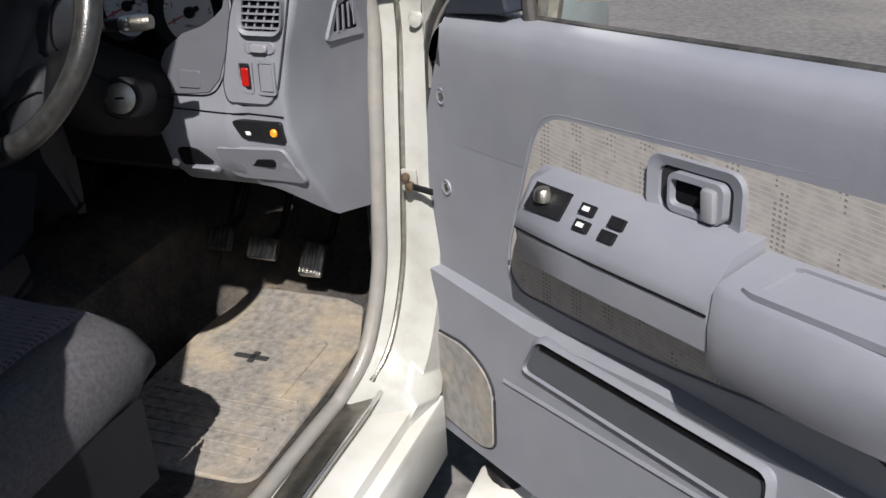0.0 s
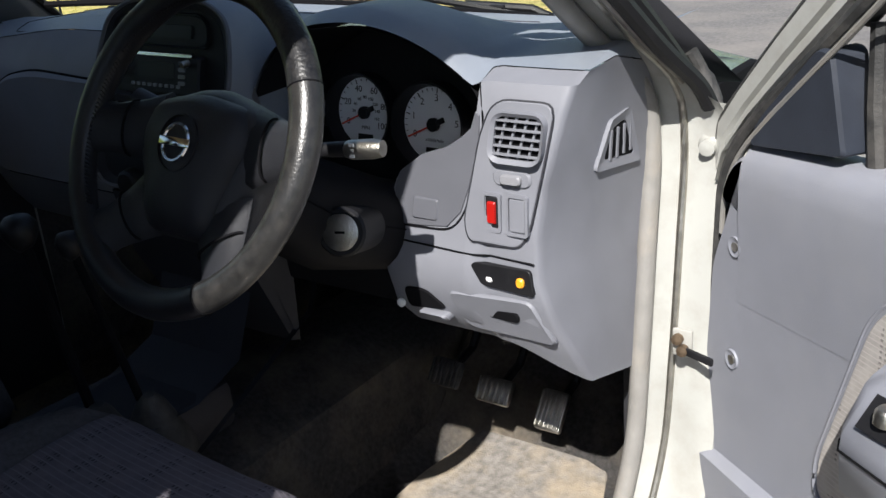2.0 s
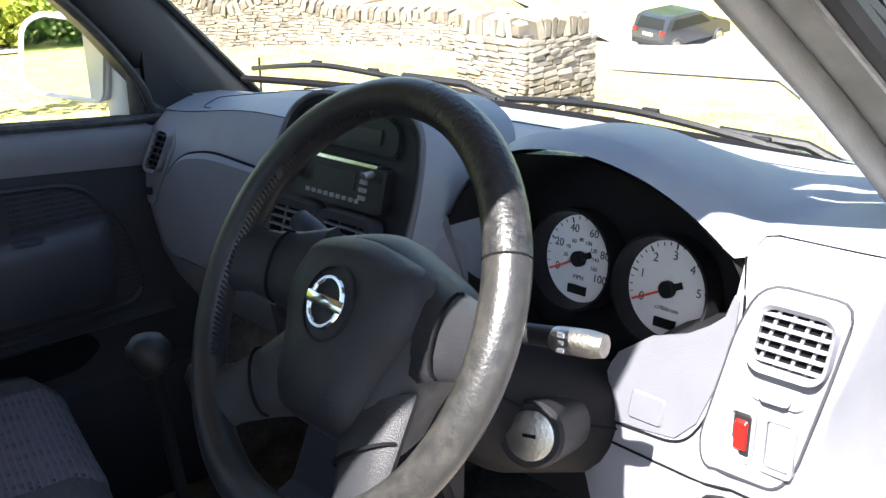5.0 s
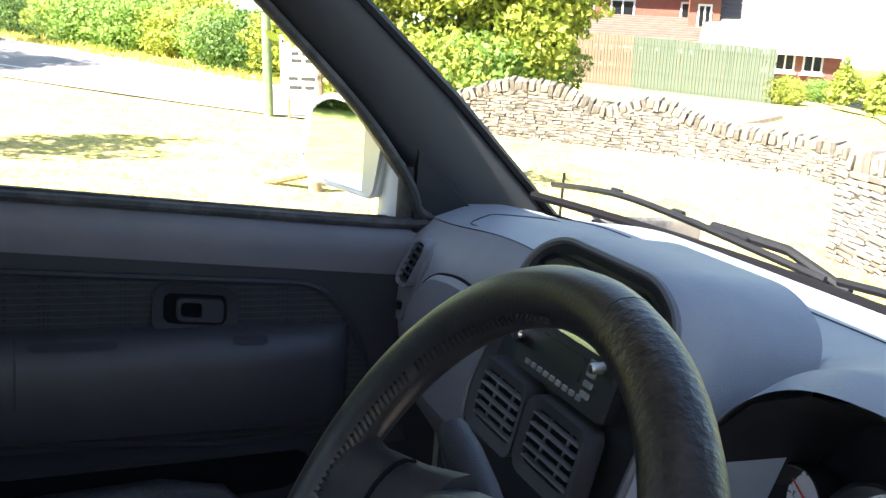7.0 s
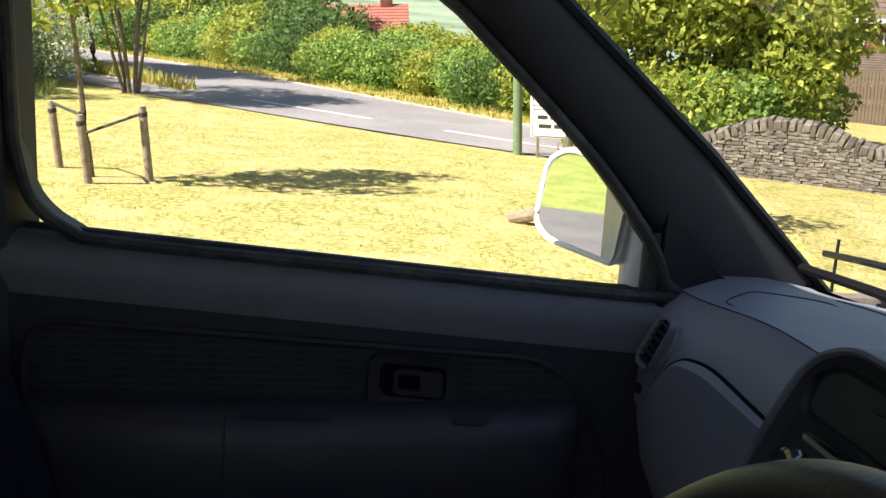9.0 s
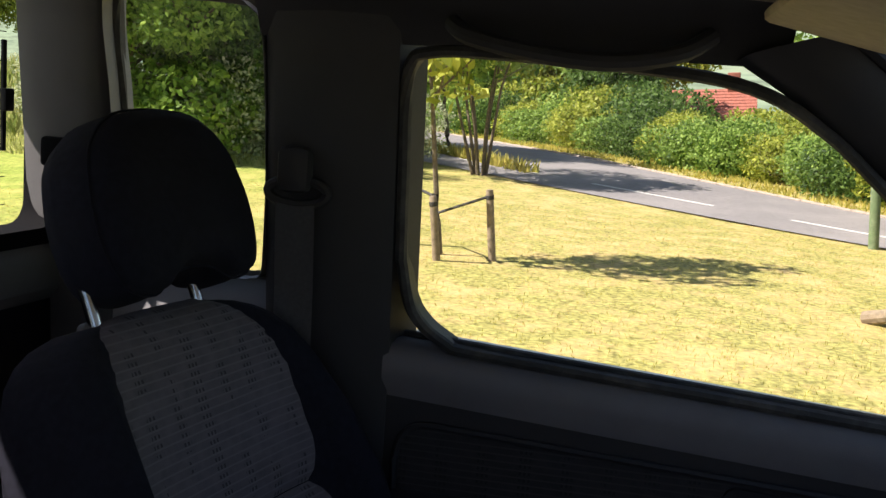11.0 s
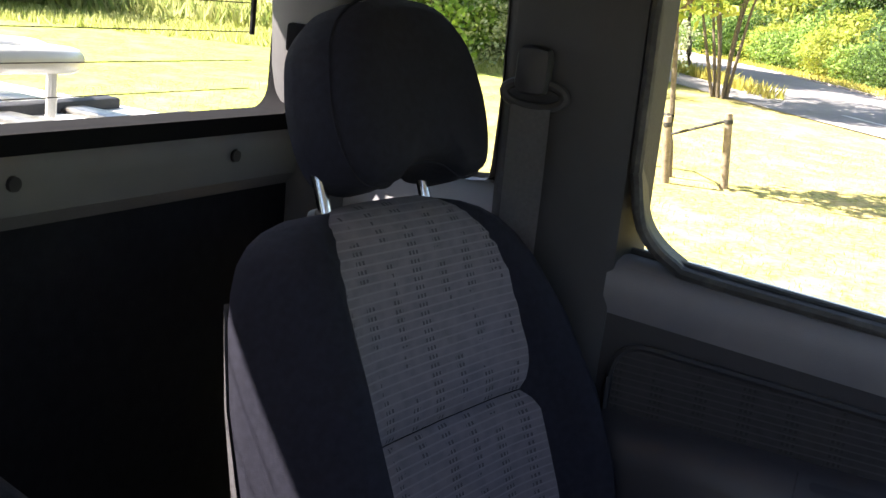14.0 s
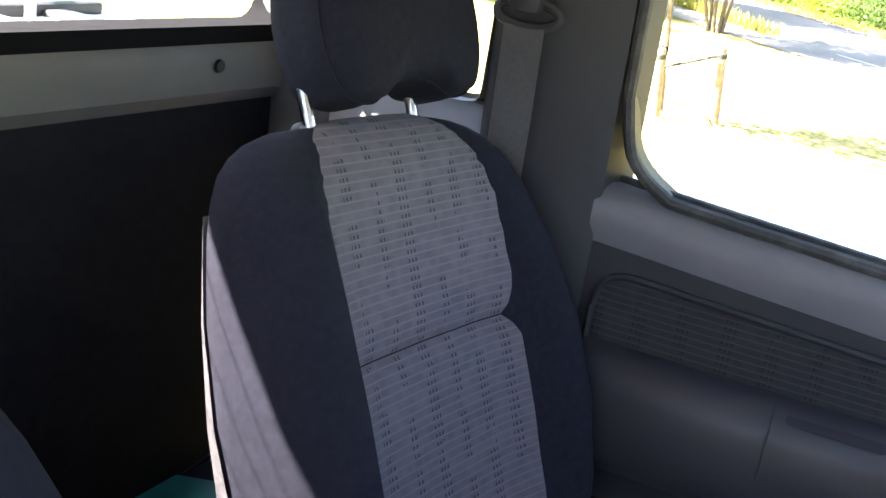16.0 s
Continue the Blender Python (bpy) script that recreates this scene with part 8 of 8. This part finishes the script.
for az_, d_, s_, k in ((100, 39, 0.85, 1), (104, 42, 0.95, 0), (108, 38, 0.9, 1), (113, 40, 0.9, 0), (117, 40, 0.9, 1), (121, 55, 0.8, 1), (129.8, 54, 1.0, 0), (132.5, 52, 1.0, 1), (136, 50, 1.1, 0), (131, 60, 1.2, 0), (134, 58, 1.2, 1), (116.5, 31, 0.72, 0), (113.5, 30, 0.75, 0), (111, 32, 0.7, 2), (138, 46, 1.0, 0), (142, 40, 1.05, 1), (147, 40, 1.1, 0), (153, 42, 1.1, 2), (128.3, 58, 0.9, 1), (124.5, 64, 0.6, 0), (160, 44, 1.0, 1), (168, 45, 1.1, 0), (176, 46, 1.0, 2), (185, 46, 1.1, 1), (194, 45, 1.1, 0), (201, 44, 1.0, 2), (208, 45, 1.1, 0), (215, 44, 1.1, 1), (223, 45, 1.1, 2)):
    plant(BIG[k], *polar(az_, d_), s_)
# staked sapling and the dark many-stemmed shrub tree behind it
sap = tree(rng, "sapling", "staked young tree with a sparse yellow-green crown", 5.2, 1.35, 0.05, LEAF2, 1500, 0.11, 0.5, 1, "tree", "young trees")
sap.matrix_world = Matrix.Translation(W(-14.1, -2.8))
sh = tree(rng, "shrub_tree", "many-stemmed shrub tree with bare dark stems", 6.5, 3.0, 0.06, LEAF1, 6000, 0.13, 0.45, 7, "tree", "young trees")
sh.matrix_world = Matrix.Translation(W(*polar(98.2, 30.5)))
sp2 = tree(rng, "sapling", "slim young tree by the old stakes", 4.6, 0.9, 0.05, LEAF2, 700, 0.1, 0.6, 1, "tree", "young trees")
sp2.matrix_world = Matrix.Translation(W(-12.0, 3.45))
# small cone shrubs in the far garden
for az_, d_ in ((46.8, 42), (45.0, 43)):
    cs = thing("conical_shrub", "small golden conical garden shrub", "shrub", "garden shrubs", Matrix.Translation(W(*polar(az_, d_))))
    me = leaves_mesh("foliage", rng, [(0, 0, 0.5 + 0.35 * k, 0.6 - 0.13 * k, 0.6 - 0.13 * k, 0.35) for k in range(4)], 1200, 0.1, LEAF2)
    o_ = new("foliage", me)
    o_.parent = cs


# grass blades on the lawn and long weeds by the bushes
def blades(name, label, n, area, h0, h1, material):
    verts, faces = [], []
    while len(faces) < n:
        x, y = area(rng)
        b = W(x, y)
        for _ in range(3):
            a = rng.random() * 6.28
            h = lerp(h0, h1, rng.random())
            u = Vector((math.cos(a), math.sin(a), 0)) * h * 0.13
            lean = Vector((rng.normal() * 0.35 * h, rng.normal() * 0.35 * h, h))
            o = b + Vector((rng.normal() * 0.05, rng.normal() * 0.05, -0.01))
            k = len(verts)
            verts += [o - u, o + u, o + lean]
            faces.append((k, k + 1, k + 2))
    me = bpy.data.meshes.new(name)
    me.from_pydata([tuple(v) for v in verts], [], faces)
    me.materials.append(material)
    ob = new(name, me)
    return tagged(ob, label, "grass", kind="stuff")


def lawn(r):
    while True:
        x = -2.5 - 20 * r.random() ** 1.3
        y = r.uniform(-12, 12)
        if x < lot_edge(y) - 0.3:
            return x, y


blades("lawn_grass", "sunlit dry mown grass", 90000, lawn, 0.02, 0.05, ROUGHGRASS)
LONGGRASS = leafy("long_weeds", (0.28, 0.33, 0.09), (0.62, 0.58, 0.26), 0.7)
blades("long_grass", "long green weeds before the bushes", 16000, lambda r: polar(r.uniform(102, 150), r.uniform(28.5, 34)), 0.08, 0.3, LONGGRASS)
blades("bank_grass", "tall seeding grass on the rough bank", 16000, lambda r: polar(r.uniform(117, 145), r.uniform(33, 44)), 0.3, 0.8, leafy("seeding_grass", (0.2, 0.27, 0.07), (0.52, 0.5, 0.22), 0.7))
blades("verge_grass", "rough grass verge beyond the road", 7000, lambda r: (lambda s: rd(s, FAR(s) + 0.3 + 2.2 * r.random()))(r.uniform(-45, 12)), 0.08, 0.25, ROUGHGRASS)
blades("road_edge_weeds", "tall weeds along the near edge of the road", 2500, lambda r: (lambda s: rd(s, -2.2 + 0.8 * r.random()))(r.uniform(-25, -3)), 0.15, 0.5, ROUGHGRASS)


# ---- stone gate pillar, stone wall ----
def stone_mesh(name, sx, sy, sz, seed):
    r = np.random.default_rng(seed)
    bm = bmesh.new()
    add_box(bm, (0, 0, 0), (sx, sy, sz), min(sx, sz) * 0.16, None, 1)
    for v in bm.verts:
        v.co += Vector(r.normal(size=3) * 0.06 * min(sx, sy, sz))
    return finish(name, bm, STONE, 25)


STONES = [stone_mesh("stone", *s, k) for k, s in enumerate(((0.22, 0.1, 0.07), (0.16, 0.1, 0.055), (0.28, 0.1, 0.08), (0.12, 0.1, 0.065), (0.2, 0.1, 0.045)))]
COPE = [stone_mesh("coping_stone", *s, 20 + k) for k, s in enumerate(((0.11, 0.42, 0.24), (0.14, 0.42, 0.21), (0.09, 0.42, 0.27), (0.16, 0.4, 0.2)))]
pil = thing("gate_pillar", "square dry stone gate pillar with upright coping", "pillar", m=WORLD)
pc, pl_, pr_ = Vector((-6.9, 8.24, 0)), Vector((-8.02, 8.24, 0)), Vector((-6.9, 9.36, 0))
far_ = pl_ + (pr_ - pc)
PH = 1.14
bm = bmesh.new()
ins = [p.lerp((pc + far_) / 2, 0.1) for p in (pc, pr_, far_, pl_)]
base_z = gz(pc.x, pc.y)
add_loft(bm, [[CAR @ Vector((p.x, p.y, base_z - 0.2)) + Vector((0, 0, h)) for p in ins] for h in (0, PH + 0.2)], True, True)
# core coloured near black: shade painted into the pillar's joints
part("core", bm, pm("pillar_joint_shade", (0.06, 0.05, 0.045), 0.95, 0.3, 10), pil, "rubble core darkened as shade between the stones")


def lay(a, b, z0, height, parent, limit=400, thick=0.1):
    """Courses of stones on the face from a to b (world points at the foot)."""
    d = b - a
    ln = d.length
    rot = Matrix.Rotation(math.atan2(d.y, d.x), 4, "Z")
    z = 0.0
    n = 0
    while z < height(0.5):
        ch = rng.uniform(0.05, 0.085)
        x = 0.0
        while x < ln - 0.03:
            k = int(rng.integers(0, 5))
            sx = min((0.22, 0.16, 0.28, 0.12, 0.2)[k] * rng.uniform(0.8, 1.2), ln - x + 0.02)
            t = (x + sx / 2) / ln
            if z + ch < height(t) and n < limit:
                o = new("stone", STONES[k])
                c = a + d * t + Vector((0, 0, z + ch / 2))
                o.parent = parent
                o.matrix_world = Matrix.Translation(c) @ rot @ Matrix.Rotation(rng.normal() * 0.05, 4, "Z") @ Matrix.Rotation(rng.normal() * 0.03, 4, "Y") @ Matrix.Diagonal((sx / (0.22, 0.16, 0.28, 0.12, 0.2)[k] * 0.95, rng.uniform(0.9, 1.5), ch / (0.07, 0.055, 0.08, 0.065, 0.045)[k] * 0.92, 1))
                n += 1
            x += sx
        z += ch


gpz = lambda p: CAR @ Vector((p.x, p.y, base_z))
for a, b in ((pl_, pc), (pc, pr_)):
    lay(gpz(a), gpz(b), 0, lambda t: PH, pil)
for a, b, n in ((pl_, pc, 8), (pc, pr_, 8), (pr_, far_, 7), (far_, pl_, 7)):
    a, b = gpz(a), gpz(b)
    d = b - a
    rot = Matrix.Rotation(math.atan2(d.y, d.x), 4, "Z")
    cen = (gpz(pc) + gpz(far_)) / 2
    for k in range(n):
        o = new("coping_stone", COPE[k % 4])
        o.parent = pil
        c = (a + d * ((k + 0.5) / n)).lerp(cen, 0.2)
        o.matrix_world = Matrix.Translation(c + Vector((0, 0, PH + 0.08))) @ rot @ Matrix.Rotation(rng.normal() * 0.12, 4, "Y") @ Matrix.Diagonal((0.9, 0.75, rng.uniform(0.8, 1.1), 1))
cap_ = part("cap_fill", box_bm((0, 0, 0), (0.6, 0.6, 0.12), 0.05), STONE, pil)
cap_.matrix_world = Matrix.Translation((gpz(pc) + gpz(far_)) / 2 + Vector((0, 0, PH + 0.08)))
cd = thing("white_card", "white card leaning against the gate pillar", "card", m=Matrix.Translation(gpz(pc.lerp(pr_, 0.3)) + Vector((0.16, 0.0, 0.13))) @ Matrix.Rotation(radians(88), 4, "Z") @ Matrix.Rotation(radians(-15), 4, "X"))
part("sheet", box_bm((0, 0, 0), (0.3, 0.012, 0.26), 0.002), PRINT, cd)

WALL = [(-19.5, 7.7), (-18.5, 9.2), (-17.75, 10.2), (-16.95, 11.1), (-16.1, 11.9), (-15.2, 12.6), (-14.1, 13.25), (-12.6, 13.6), (-10.9, 13.5)]
WTOP = [(0, 0.4), (0.08, 0.71), (0.136, 0.95), (0.17, 1.03), (0.2, 1.05), (0.235, 1.03), (0.268, 0.96), (0.322, 0.74), (0.35, 0.67), (0.37, 0.75), (0.41, 0.92), (0.43, 0.94), (0.455, 0.9), (0.50, 0.71), (0.55, 0.58), (0.62, 0.55), (0.8, 0.54), (1, 0.54)]
wln = spline([(*p, 0) for p in WALL], 6)
cum = [0.0]
for a, b in zip(wln, wln[1:]):
    cum.append(cum[-1] + (b - a).length)
wall = thing("stone_wall", "curving dry stone wall with wavy upright coping", "wall", m=WORLD)
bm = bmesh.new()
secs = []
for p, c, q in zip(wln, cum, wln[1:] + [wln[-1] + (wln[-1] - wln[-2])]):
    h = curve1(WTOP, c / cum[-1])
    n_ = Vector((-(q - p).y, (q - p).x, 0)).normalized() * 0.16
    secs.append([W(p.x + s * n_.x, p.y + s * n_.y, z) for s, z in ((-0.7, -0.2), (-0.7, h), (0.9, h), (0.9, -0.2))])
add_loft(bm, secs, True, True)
# same for the wall: a dark core as shade in the gaps
part("core", bm, pm("wall_shadow", (0.07, 0.06, 0.05), 0.95, 0.3, 10), wall, "rubble core darkened as shade between the stones")
# face stones, joined
sv, sf = [], []
tmpl = [([tuple(v.co) for v in me.vertices], [tuple(p.vertices) for p in me.polygons]) for me in STONES]
for p, q, c0_, c1_ in zip(wln, wln[1:], cum, cum[1:]):
    a, b = W(p.x, p.y), W(q.x, q.y)
    d = b - a
    rot = Matrix.Rotation(math.atan2(d.y, d.x), 4, "Z")
    z = 0.0
    while z < 1.06:
        ch = rng.uniform(0.05, 0.08)
        x = -0.1 * rng.random()
        while x < d.length:
            k = int(rng.integers(0, 5))
            w_ = (0.22, 0.16, 0.28, 0.12, 0.2)[k]
            t = (x + w_ / 2) / d.length
            if z + ch * 0.5 < curve1(WTOP, (c0_ + (c1_ - c0_) * t) / cum[-1]):
                m = Matrix.Translation(a + d * t + Vector((0, 0, z + ch / 2))) @ rot @ Matrix.Translation((0, -0.1, 0)) @ Matrix.Rotation(rng.normal() * 0.06, 4, "Z") @ Matrix.Diagonal((0.93, 1.2 + 0.3 * rng.random(), ch / (0.07, 0.055, 0.08, 0.065, 0.045)[k] * 0.9, 1))
                base = len(sv)
                sv += [tuple(m @ Vector(v)) for v in tmpl[k][0]]
                sf += [tuple(i + base for i in f) for f in tmpl[k][1]]
            x += w_
        z += ch
me = bpy.data.meshes.new("wall_stones")
me.from_pydata(sv, [], sf)
me.materials.append(STONE)
ws_ = new("wall_stones", me)
ws_.parent = wall
tagged(ws_, "grey-brown flat wall stones", kind="stuff")
s = 0.0
k = 0
while s < cum[-1] - 0.1:
    i = max(j for j in range(len(cum) - 1) if cum[j] <= s)
    t = (s - cum[i]) / (cum[i + 1] - cum[i])
    p = wln[i].lerp(wln[i + 1], t)
    d = (W(wln[i + 1].x, wln[i + 1].y) - W(wln[i].x, wln[i].y))
    f = s / cum[-1]
    slope = (curve1(WTOP, f + 0.01) - curve1(WTOP, f - 0.01)) / (0.02 * cum[-1])
    o = new("coping_stone", COPE[k % 4])
    o.parent = wall
    o.matrix_world = Matrix.Translation(W(p.x, p.y, curve1(WTOP, f) + 0.08)) @ Matrix.Rotation(math.atan2(d.y, d.x), 4, "Z") @ Matrix.Rotation(-math.atan(slope) + rng.normal() * 0.06, 4, "Y") @ Matrix.Diagonal((1, 0.9, rng.uniform(0.85, 1.1), 1))
    s += 0.135
    k += 1

# ---- fence, houses, car, far hills ----
fence = thing("board_fence", "vertical board garden fence, brown then green stained", "fence", m=WORLD)
bm = bmesh.new()
add_box(bm, (0, 0, 1.03), (0.07, 0.024, 2.0), 0.008, None, 1)
bme = [finish("board", bm, FENCE, 30)]
bm = bmesh.new()
add_box(bm, (0, 0, 1.03), (0.07, 0.024, 2.0), 0.008, None, 1)
bme.append(finish("board", bm, GREENFENCE, 30))
fa, fb = Vector((*polar(61.2, 42), 0)), Vector((*polar(50.2, 39.5), 0))
NB = 124
for k in range(NB):
    p = fa.lerp(fb, k / NB)
    q = W(p.x, p.y)
    d = W(fb.x, fb.y) - W(fa.x, fa.y)
    o = new("board", bme[0 if k < NB * 0.34 else 1])
    o.parent = fence
    o.matrix_world = Matrix.Translation(q + Vector((0, 0, -0.05 + rng.normal() * 0.012))) @ Matrix.Rotation(math.atan2(d.y, d.x), 4, "Z") @ Matrix.Translation((0, 0.022 * (k % 2), 0)) @ Matrix.Rotation(rng.normal() * 0.004, 4, "Y")
for z in (0.35, 1.45):
    back_ = Vector((-0.09, 0.06, 0))
    part("rail", tube_bm([W(fa.x, fa.y, z) + back_, W((fa.x + fb.x) / 2, (fa.y + fb.y) / 2, z) + back_, W(fb.x, fb.y, z) + back_], 0.04, 6), FENCE, fence)


def house(label, at, turn, w, d, eave, ridge, wall_m, roof_m, wins, group="houses", stack=False):
    """A house with a gabled roof; its front looks along -y before it is turned."""
    h = thing("house", label, "house", group, Matrix.Translation(at) @ Matrix.Rotation(radians(turn), 4, "Z"))
    bm = bmesh.new()
    add_loft(bm, [[Vector((x, y, z)) for y, z in ((-d / 2, -1.5), (-d / 2, eave), (0, ridge - 0.1), (d / 2, eave), (d / 2, -1.5))] for x in (-w / 2, w / 2)], True, True)
    part("wall", bm, wall_m, h)
    bm = bmesh.new()
    for sy in (-1, 1):
        g = [Vector((-w / 2 - 0.35, sy * (d / 2 + 0.45), eave - 0.3)), Vector((w / 2 + 0.35, sy * (d / 2 + 0.45), eave - 0.3)), Vector((w / 2 + 0.35, 0, ridge)), Vector((-w / 2 - 0.35, 0, ridge))]
        n = 14
        for k in range(n):
            a0, a1 = k / n, (k + 1.15) / n
            lo, hi = [g[0].lerp(g[3], a0), g[1].lerp(g[2], a0)], [g[0].lerp(g[3], min(a1, 1)), g[1].lerp(g[2], min(a1, 1))]
            up = Vector((0, 0, 0.05))
            vs = [bm.verts.new(p) for p in (lo[0] + up * 2, lo[1] + up * 2, hi[1] + up, hi[0] + up, lo[0], lo[1])]
            bm.faces.new(vs[:4])
            bm.faces.new((vs[0], vs[1], vs[5], vs[4]))
    part("roof", bm, roof_m, h, "", 0)
    for sy in (-1,):
        part("fascia_board", box_bm((0, sy * (d / 2 + 0.45), eave - 0.32), (w + 0.7, 0.04, 0.2), 0.01), PRINT, h)
    for x, z, ww, hh in wins:
        bm = bmesh.new()
        add_ring(bm, rrect(x, z, ww, hh, 0.02, 2), rrect(x, z, ww - 0.16, hh - 0.16, 0.02, 2), lambda u, v, t: Vector((u, -d / 2 - t, v)), 0.05, -0.1)
        win = part("window", bm, PRINT, h, "white window frame")
        bm = bmesh.new()
        add_box(bm, (x, -d / 2 - 0.01, z), (ww - 0.15, 0.01, hh - 0.15))
        part("pane", bm, SCREEN, win)
        part("mullion", box_bm((x, -d / 2 - 0.04, z), (0.07, 0.04, hh - 0.1), 0.005), PRINT, win)
        part("sill", box_bm((x, -d / 2 - 0.08, z - hh / 2 - 0.05), (ww + 0.2, 0.16, 0.08), 0.01), PRINT, win)
    if stack:
        part("chimney", box_bm((w * 0.3, 0, ridge + 0.3), (0.7, 0.6, 1.3), 0.03), wall_m, h)
    return h


def hp_(az_, d_, el_):  # a house's foot: level ground at the given angle of sight
    x, y = polar(az_, d_)
    return CAR @ Vector((x, y, 1.36 + d_ * math.tan(radians(el_))))


house("red brick house with brown tiled roof behind the fence", hp_(57.6, 52, -2.6), 57, 6.8, 6, 5.4, 8.0, BRICK, TILE, [(-2.6, 3.9, 1.5, 1.3), (-0.6, 3.9, 1.1, 1.3), (2.6, 3.9, 1.3, 1.3), (-2.2, 1.2, 1.8, 1.3), (2.2, 1.2, 1.4, 1.3)])
house("low tiled porch wing in front of the brick house", hp_(57.4, 47.5, -2.7), 57, 4.6, 3.2, 2.45, 3.25, BRICK, TILE, [(-1.4, 1.9, 1.2, 1.0)])
house("red brick bungalow with a pale tiled roof", hp_(50.4, 49, -2.2), 50, 5.4, 6, 2.7, 4.4, BRICK, GREYTILE, [(-0.6, 1.95, 0.9, 0.85), (0.5, 1.95, 0.8, 0.85), (1.6, 1.95, 0.8, 0.85)])
house("white walled house with a grey roof downhill", hp_(45.4, 66, -3.4), 44, 5, 5, 4.2, 6.5, PRINT, GREYTILE, [(-2.8, 1.9, 1.6, 1.4), (1.0, 1.9, 1.6, 1.4)])
house("brick house with a bright red tiled roof beyond the hedge", hp_(85.9, 62, -2.2), 84, 4.6, 6, 2.3, 4.1, BRICK, REDTILE, [(-1.3, 1.3, 1.2, 1.1), (1.3, 1.3, 1.2, 1.1)], stack=True)

house("brick side wing with narrow window", hp_(54.2, 48.5, -2.6), 57, 1.3, 3.0, 5.0, 6.2, BRICK, TILE, [(0.0, 3.6, 0.6, 1.1)])

# dark hatchback on the lane downhill
PAINTCAR = pm("dark_grey_car_paint", (0.03, 0.033, 0.04), 0.25, 0.05, 10, metal=0.4, coat=0.6)
hx, hy = polar(34.0, 43)
car = thing("parked_hatchback", "dark grey hatchback on the lane", "car", m=Matrix.Translation(CAR @ Vector((hx, hy, 1.34 - 43 * math.tan(radians(6.15))))) @ Matrix.Rotation(radians(85), 4, "Z"))
prof = [(-2.0, 0.35), (-2.02, 0.75), (-1.95, 0.95), (-1.75, 1.4), (-1.4, 1.5), (0.2, 1.48), (0.95, 1.02), (1.8, 0.88), (2.05, 0.7), (2.05, 0.35)]
bm = bmesh.new()
add_loft(bm, [[Vector((x, y * s, z * (0.97 if s < 1 and z > 1.2 else 1))) for x, z in prof] for y, s in ((-0.86, 0.97), (-0.8, 1), (0.8, 1), (0.86, 0.97))], True, True)
part("body", bm, PAINTCAR, car, "", 30)
for sy in (-1, 1):
    bm = bmesh.new()
    add_plate(bm, [(-1.62, 0.98), (-1.45, 1.36), (0.12, 1.36), (0.7, 1.0)], lambda u, v, w: Vector((u, sy * (0.845 + w), v)), 0.012, -0.01, 0.004)
    part("side_window", bm, SCREEN, car)
    for x in (-1.3, 1.3):
        wh = part("wheel", lathe_bm([(0.31, -0.1), (0.32, -0.06), (0.32, 0.08), (0.29, 0.11), (0.2, 0.1)], Matrix.Translation((x, sy * 0.78, 0.32)) @ Matrix.Rotation(radians(-90 * sy), 4, "X"), 20), RUBBER, car)
        part("rim", lathe_bm([(0.2, 0.09), (0.19, 0.115), (0.05, 0.12), (0.001, 0.12)], Matrix.Translation((x, sy * 0.78, 0.32)) @ Matrix.Rotation(radians(-90 * sy), 4, "X"), 16), STEEL, wh)
bm = bmesh.new()
add_plate(bm, [(-0.68, 1.0), (0.68, 1.0), (0.6, 1.38), (-0.6, 1.38)], lambda u, v, w: Vector((-1.96 - w + (v - 0.95) * 0.44, u, v)), 0.012, -0.02, 0.004)
part("rear_window", bm, SCREEN, car)
for sy in (-1, 1):
    part("tail_lamp", box_bm((-2.0, sy * 0.7, 0.9), (0.06, 0.22, 0.16), 0.02), RED, car)
part("plate_bar", box_bm((-2.03, 0, 0.78), (0.02, 0.5, 0.11), 0.005), PRINT, car)
part("bumper", box_bm((-2.02, 0, 0.45), (0.1, 1.6, 0.2), 0.04), BLACK, car)
ls = thing("speed_sign", "round white speed limit sign with red ring", "sign", m=Matrix.Translation(CAR @ Vector((*polar(30.0, 46), 1.34 - 46 * math.tan(radians(6.1))))) @ Matrix.Rotation(radians(30), 4, "Z"))
part("post", tube_bm([(0, 0.04, -0.3), (0, 0.04, 2.3)], 0.035, 8), STEEL, ls)
p = part("disc", lathe_bm([(0.3, -0.01), (0.3, 0.01), (0.001, 0.01)], Matrix.Translation((0, 0, 2.2)) @ FACE, 24), PRINT, ls)
part("ring", tube_bm([(0.26 * math.cos(q), -0.014, 2.2 + 0.26 * math.sin(q)) for q in (2 * math.pi * k / 24 for k in range(24))], 0.035, 6, True, 1.0, (0, 1, 0)), RED, p)
lettering("number", "30", 0.3, Matrix.Translation((0, -0.016, 2.2)) @ FACE, PRINTDARK, p)
# wooded hills far off
bm = bmesh.new()
secs = []
for k in range(73):
    a = math.radians(5 * k)
    row = []
    for d_, hgt in ((500, -14), (620, 12 + 10 * math.sin(3 * a)), (760, 34 + 16 * math.sin(5 * a + 1)), (950, 60 + 22 * math.sin(4 * a + 2)), (1200, 40)):
        row.append(Vector((d_ * math.cos(a), d_ * math.sin(a), hgt)))
    secs.append(row)
add_loft(bm, secs)
structure("backdrop_hills", bm, HILL, "far wooded valley side", "hills", WORLD, 80)
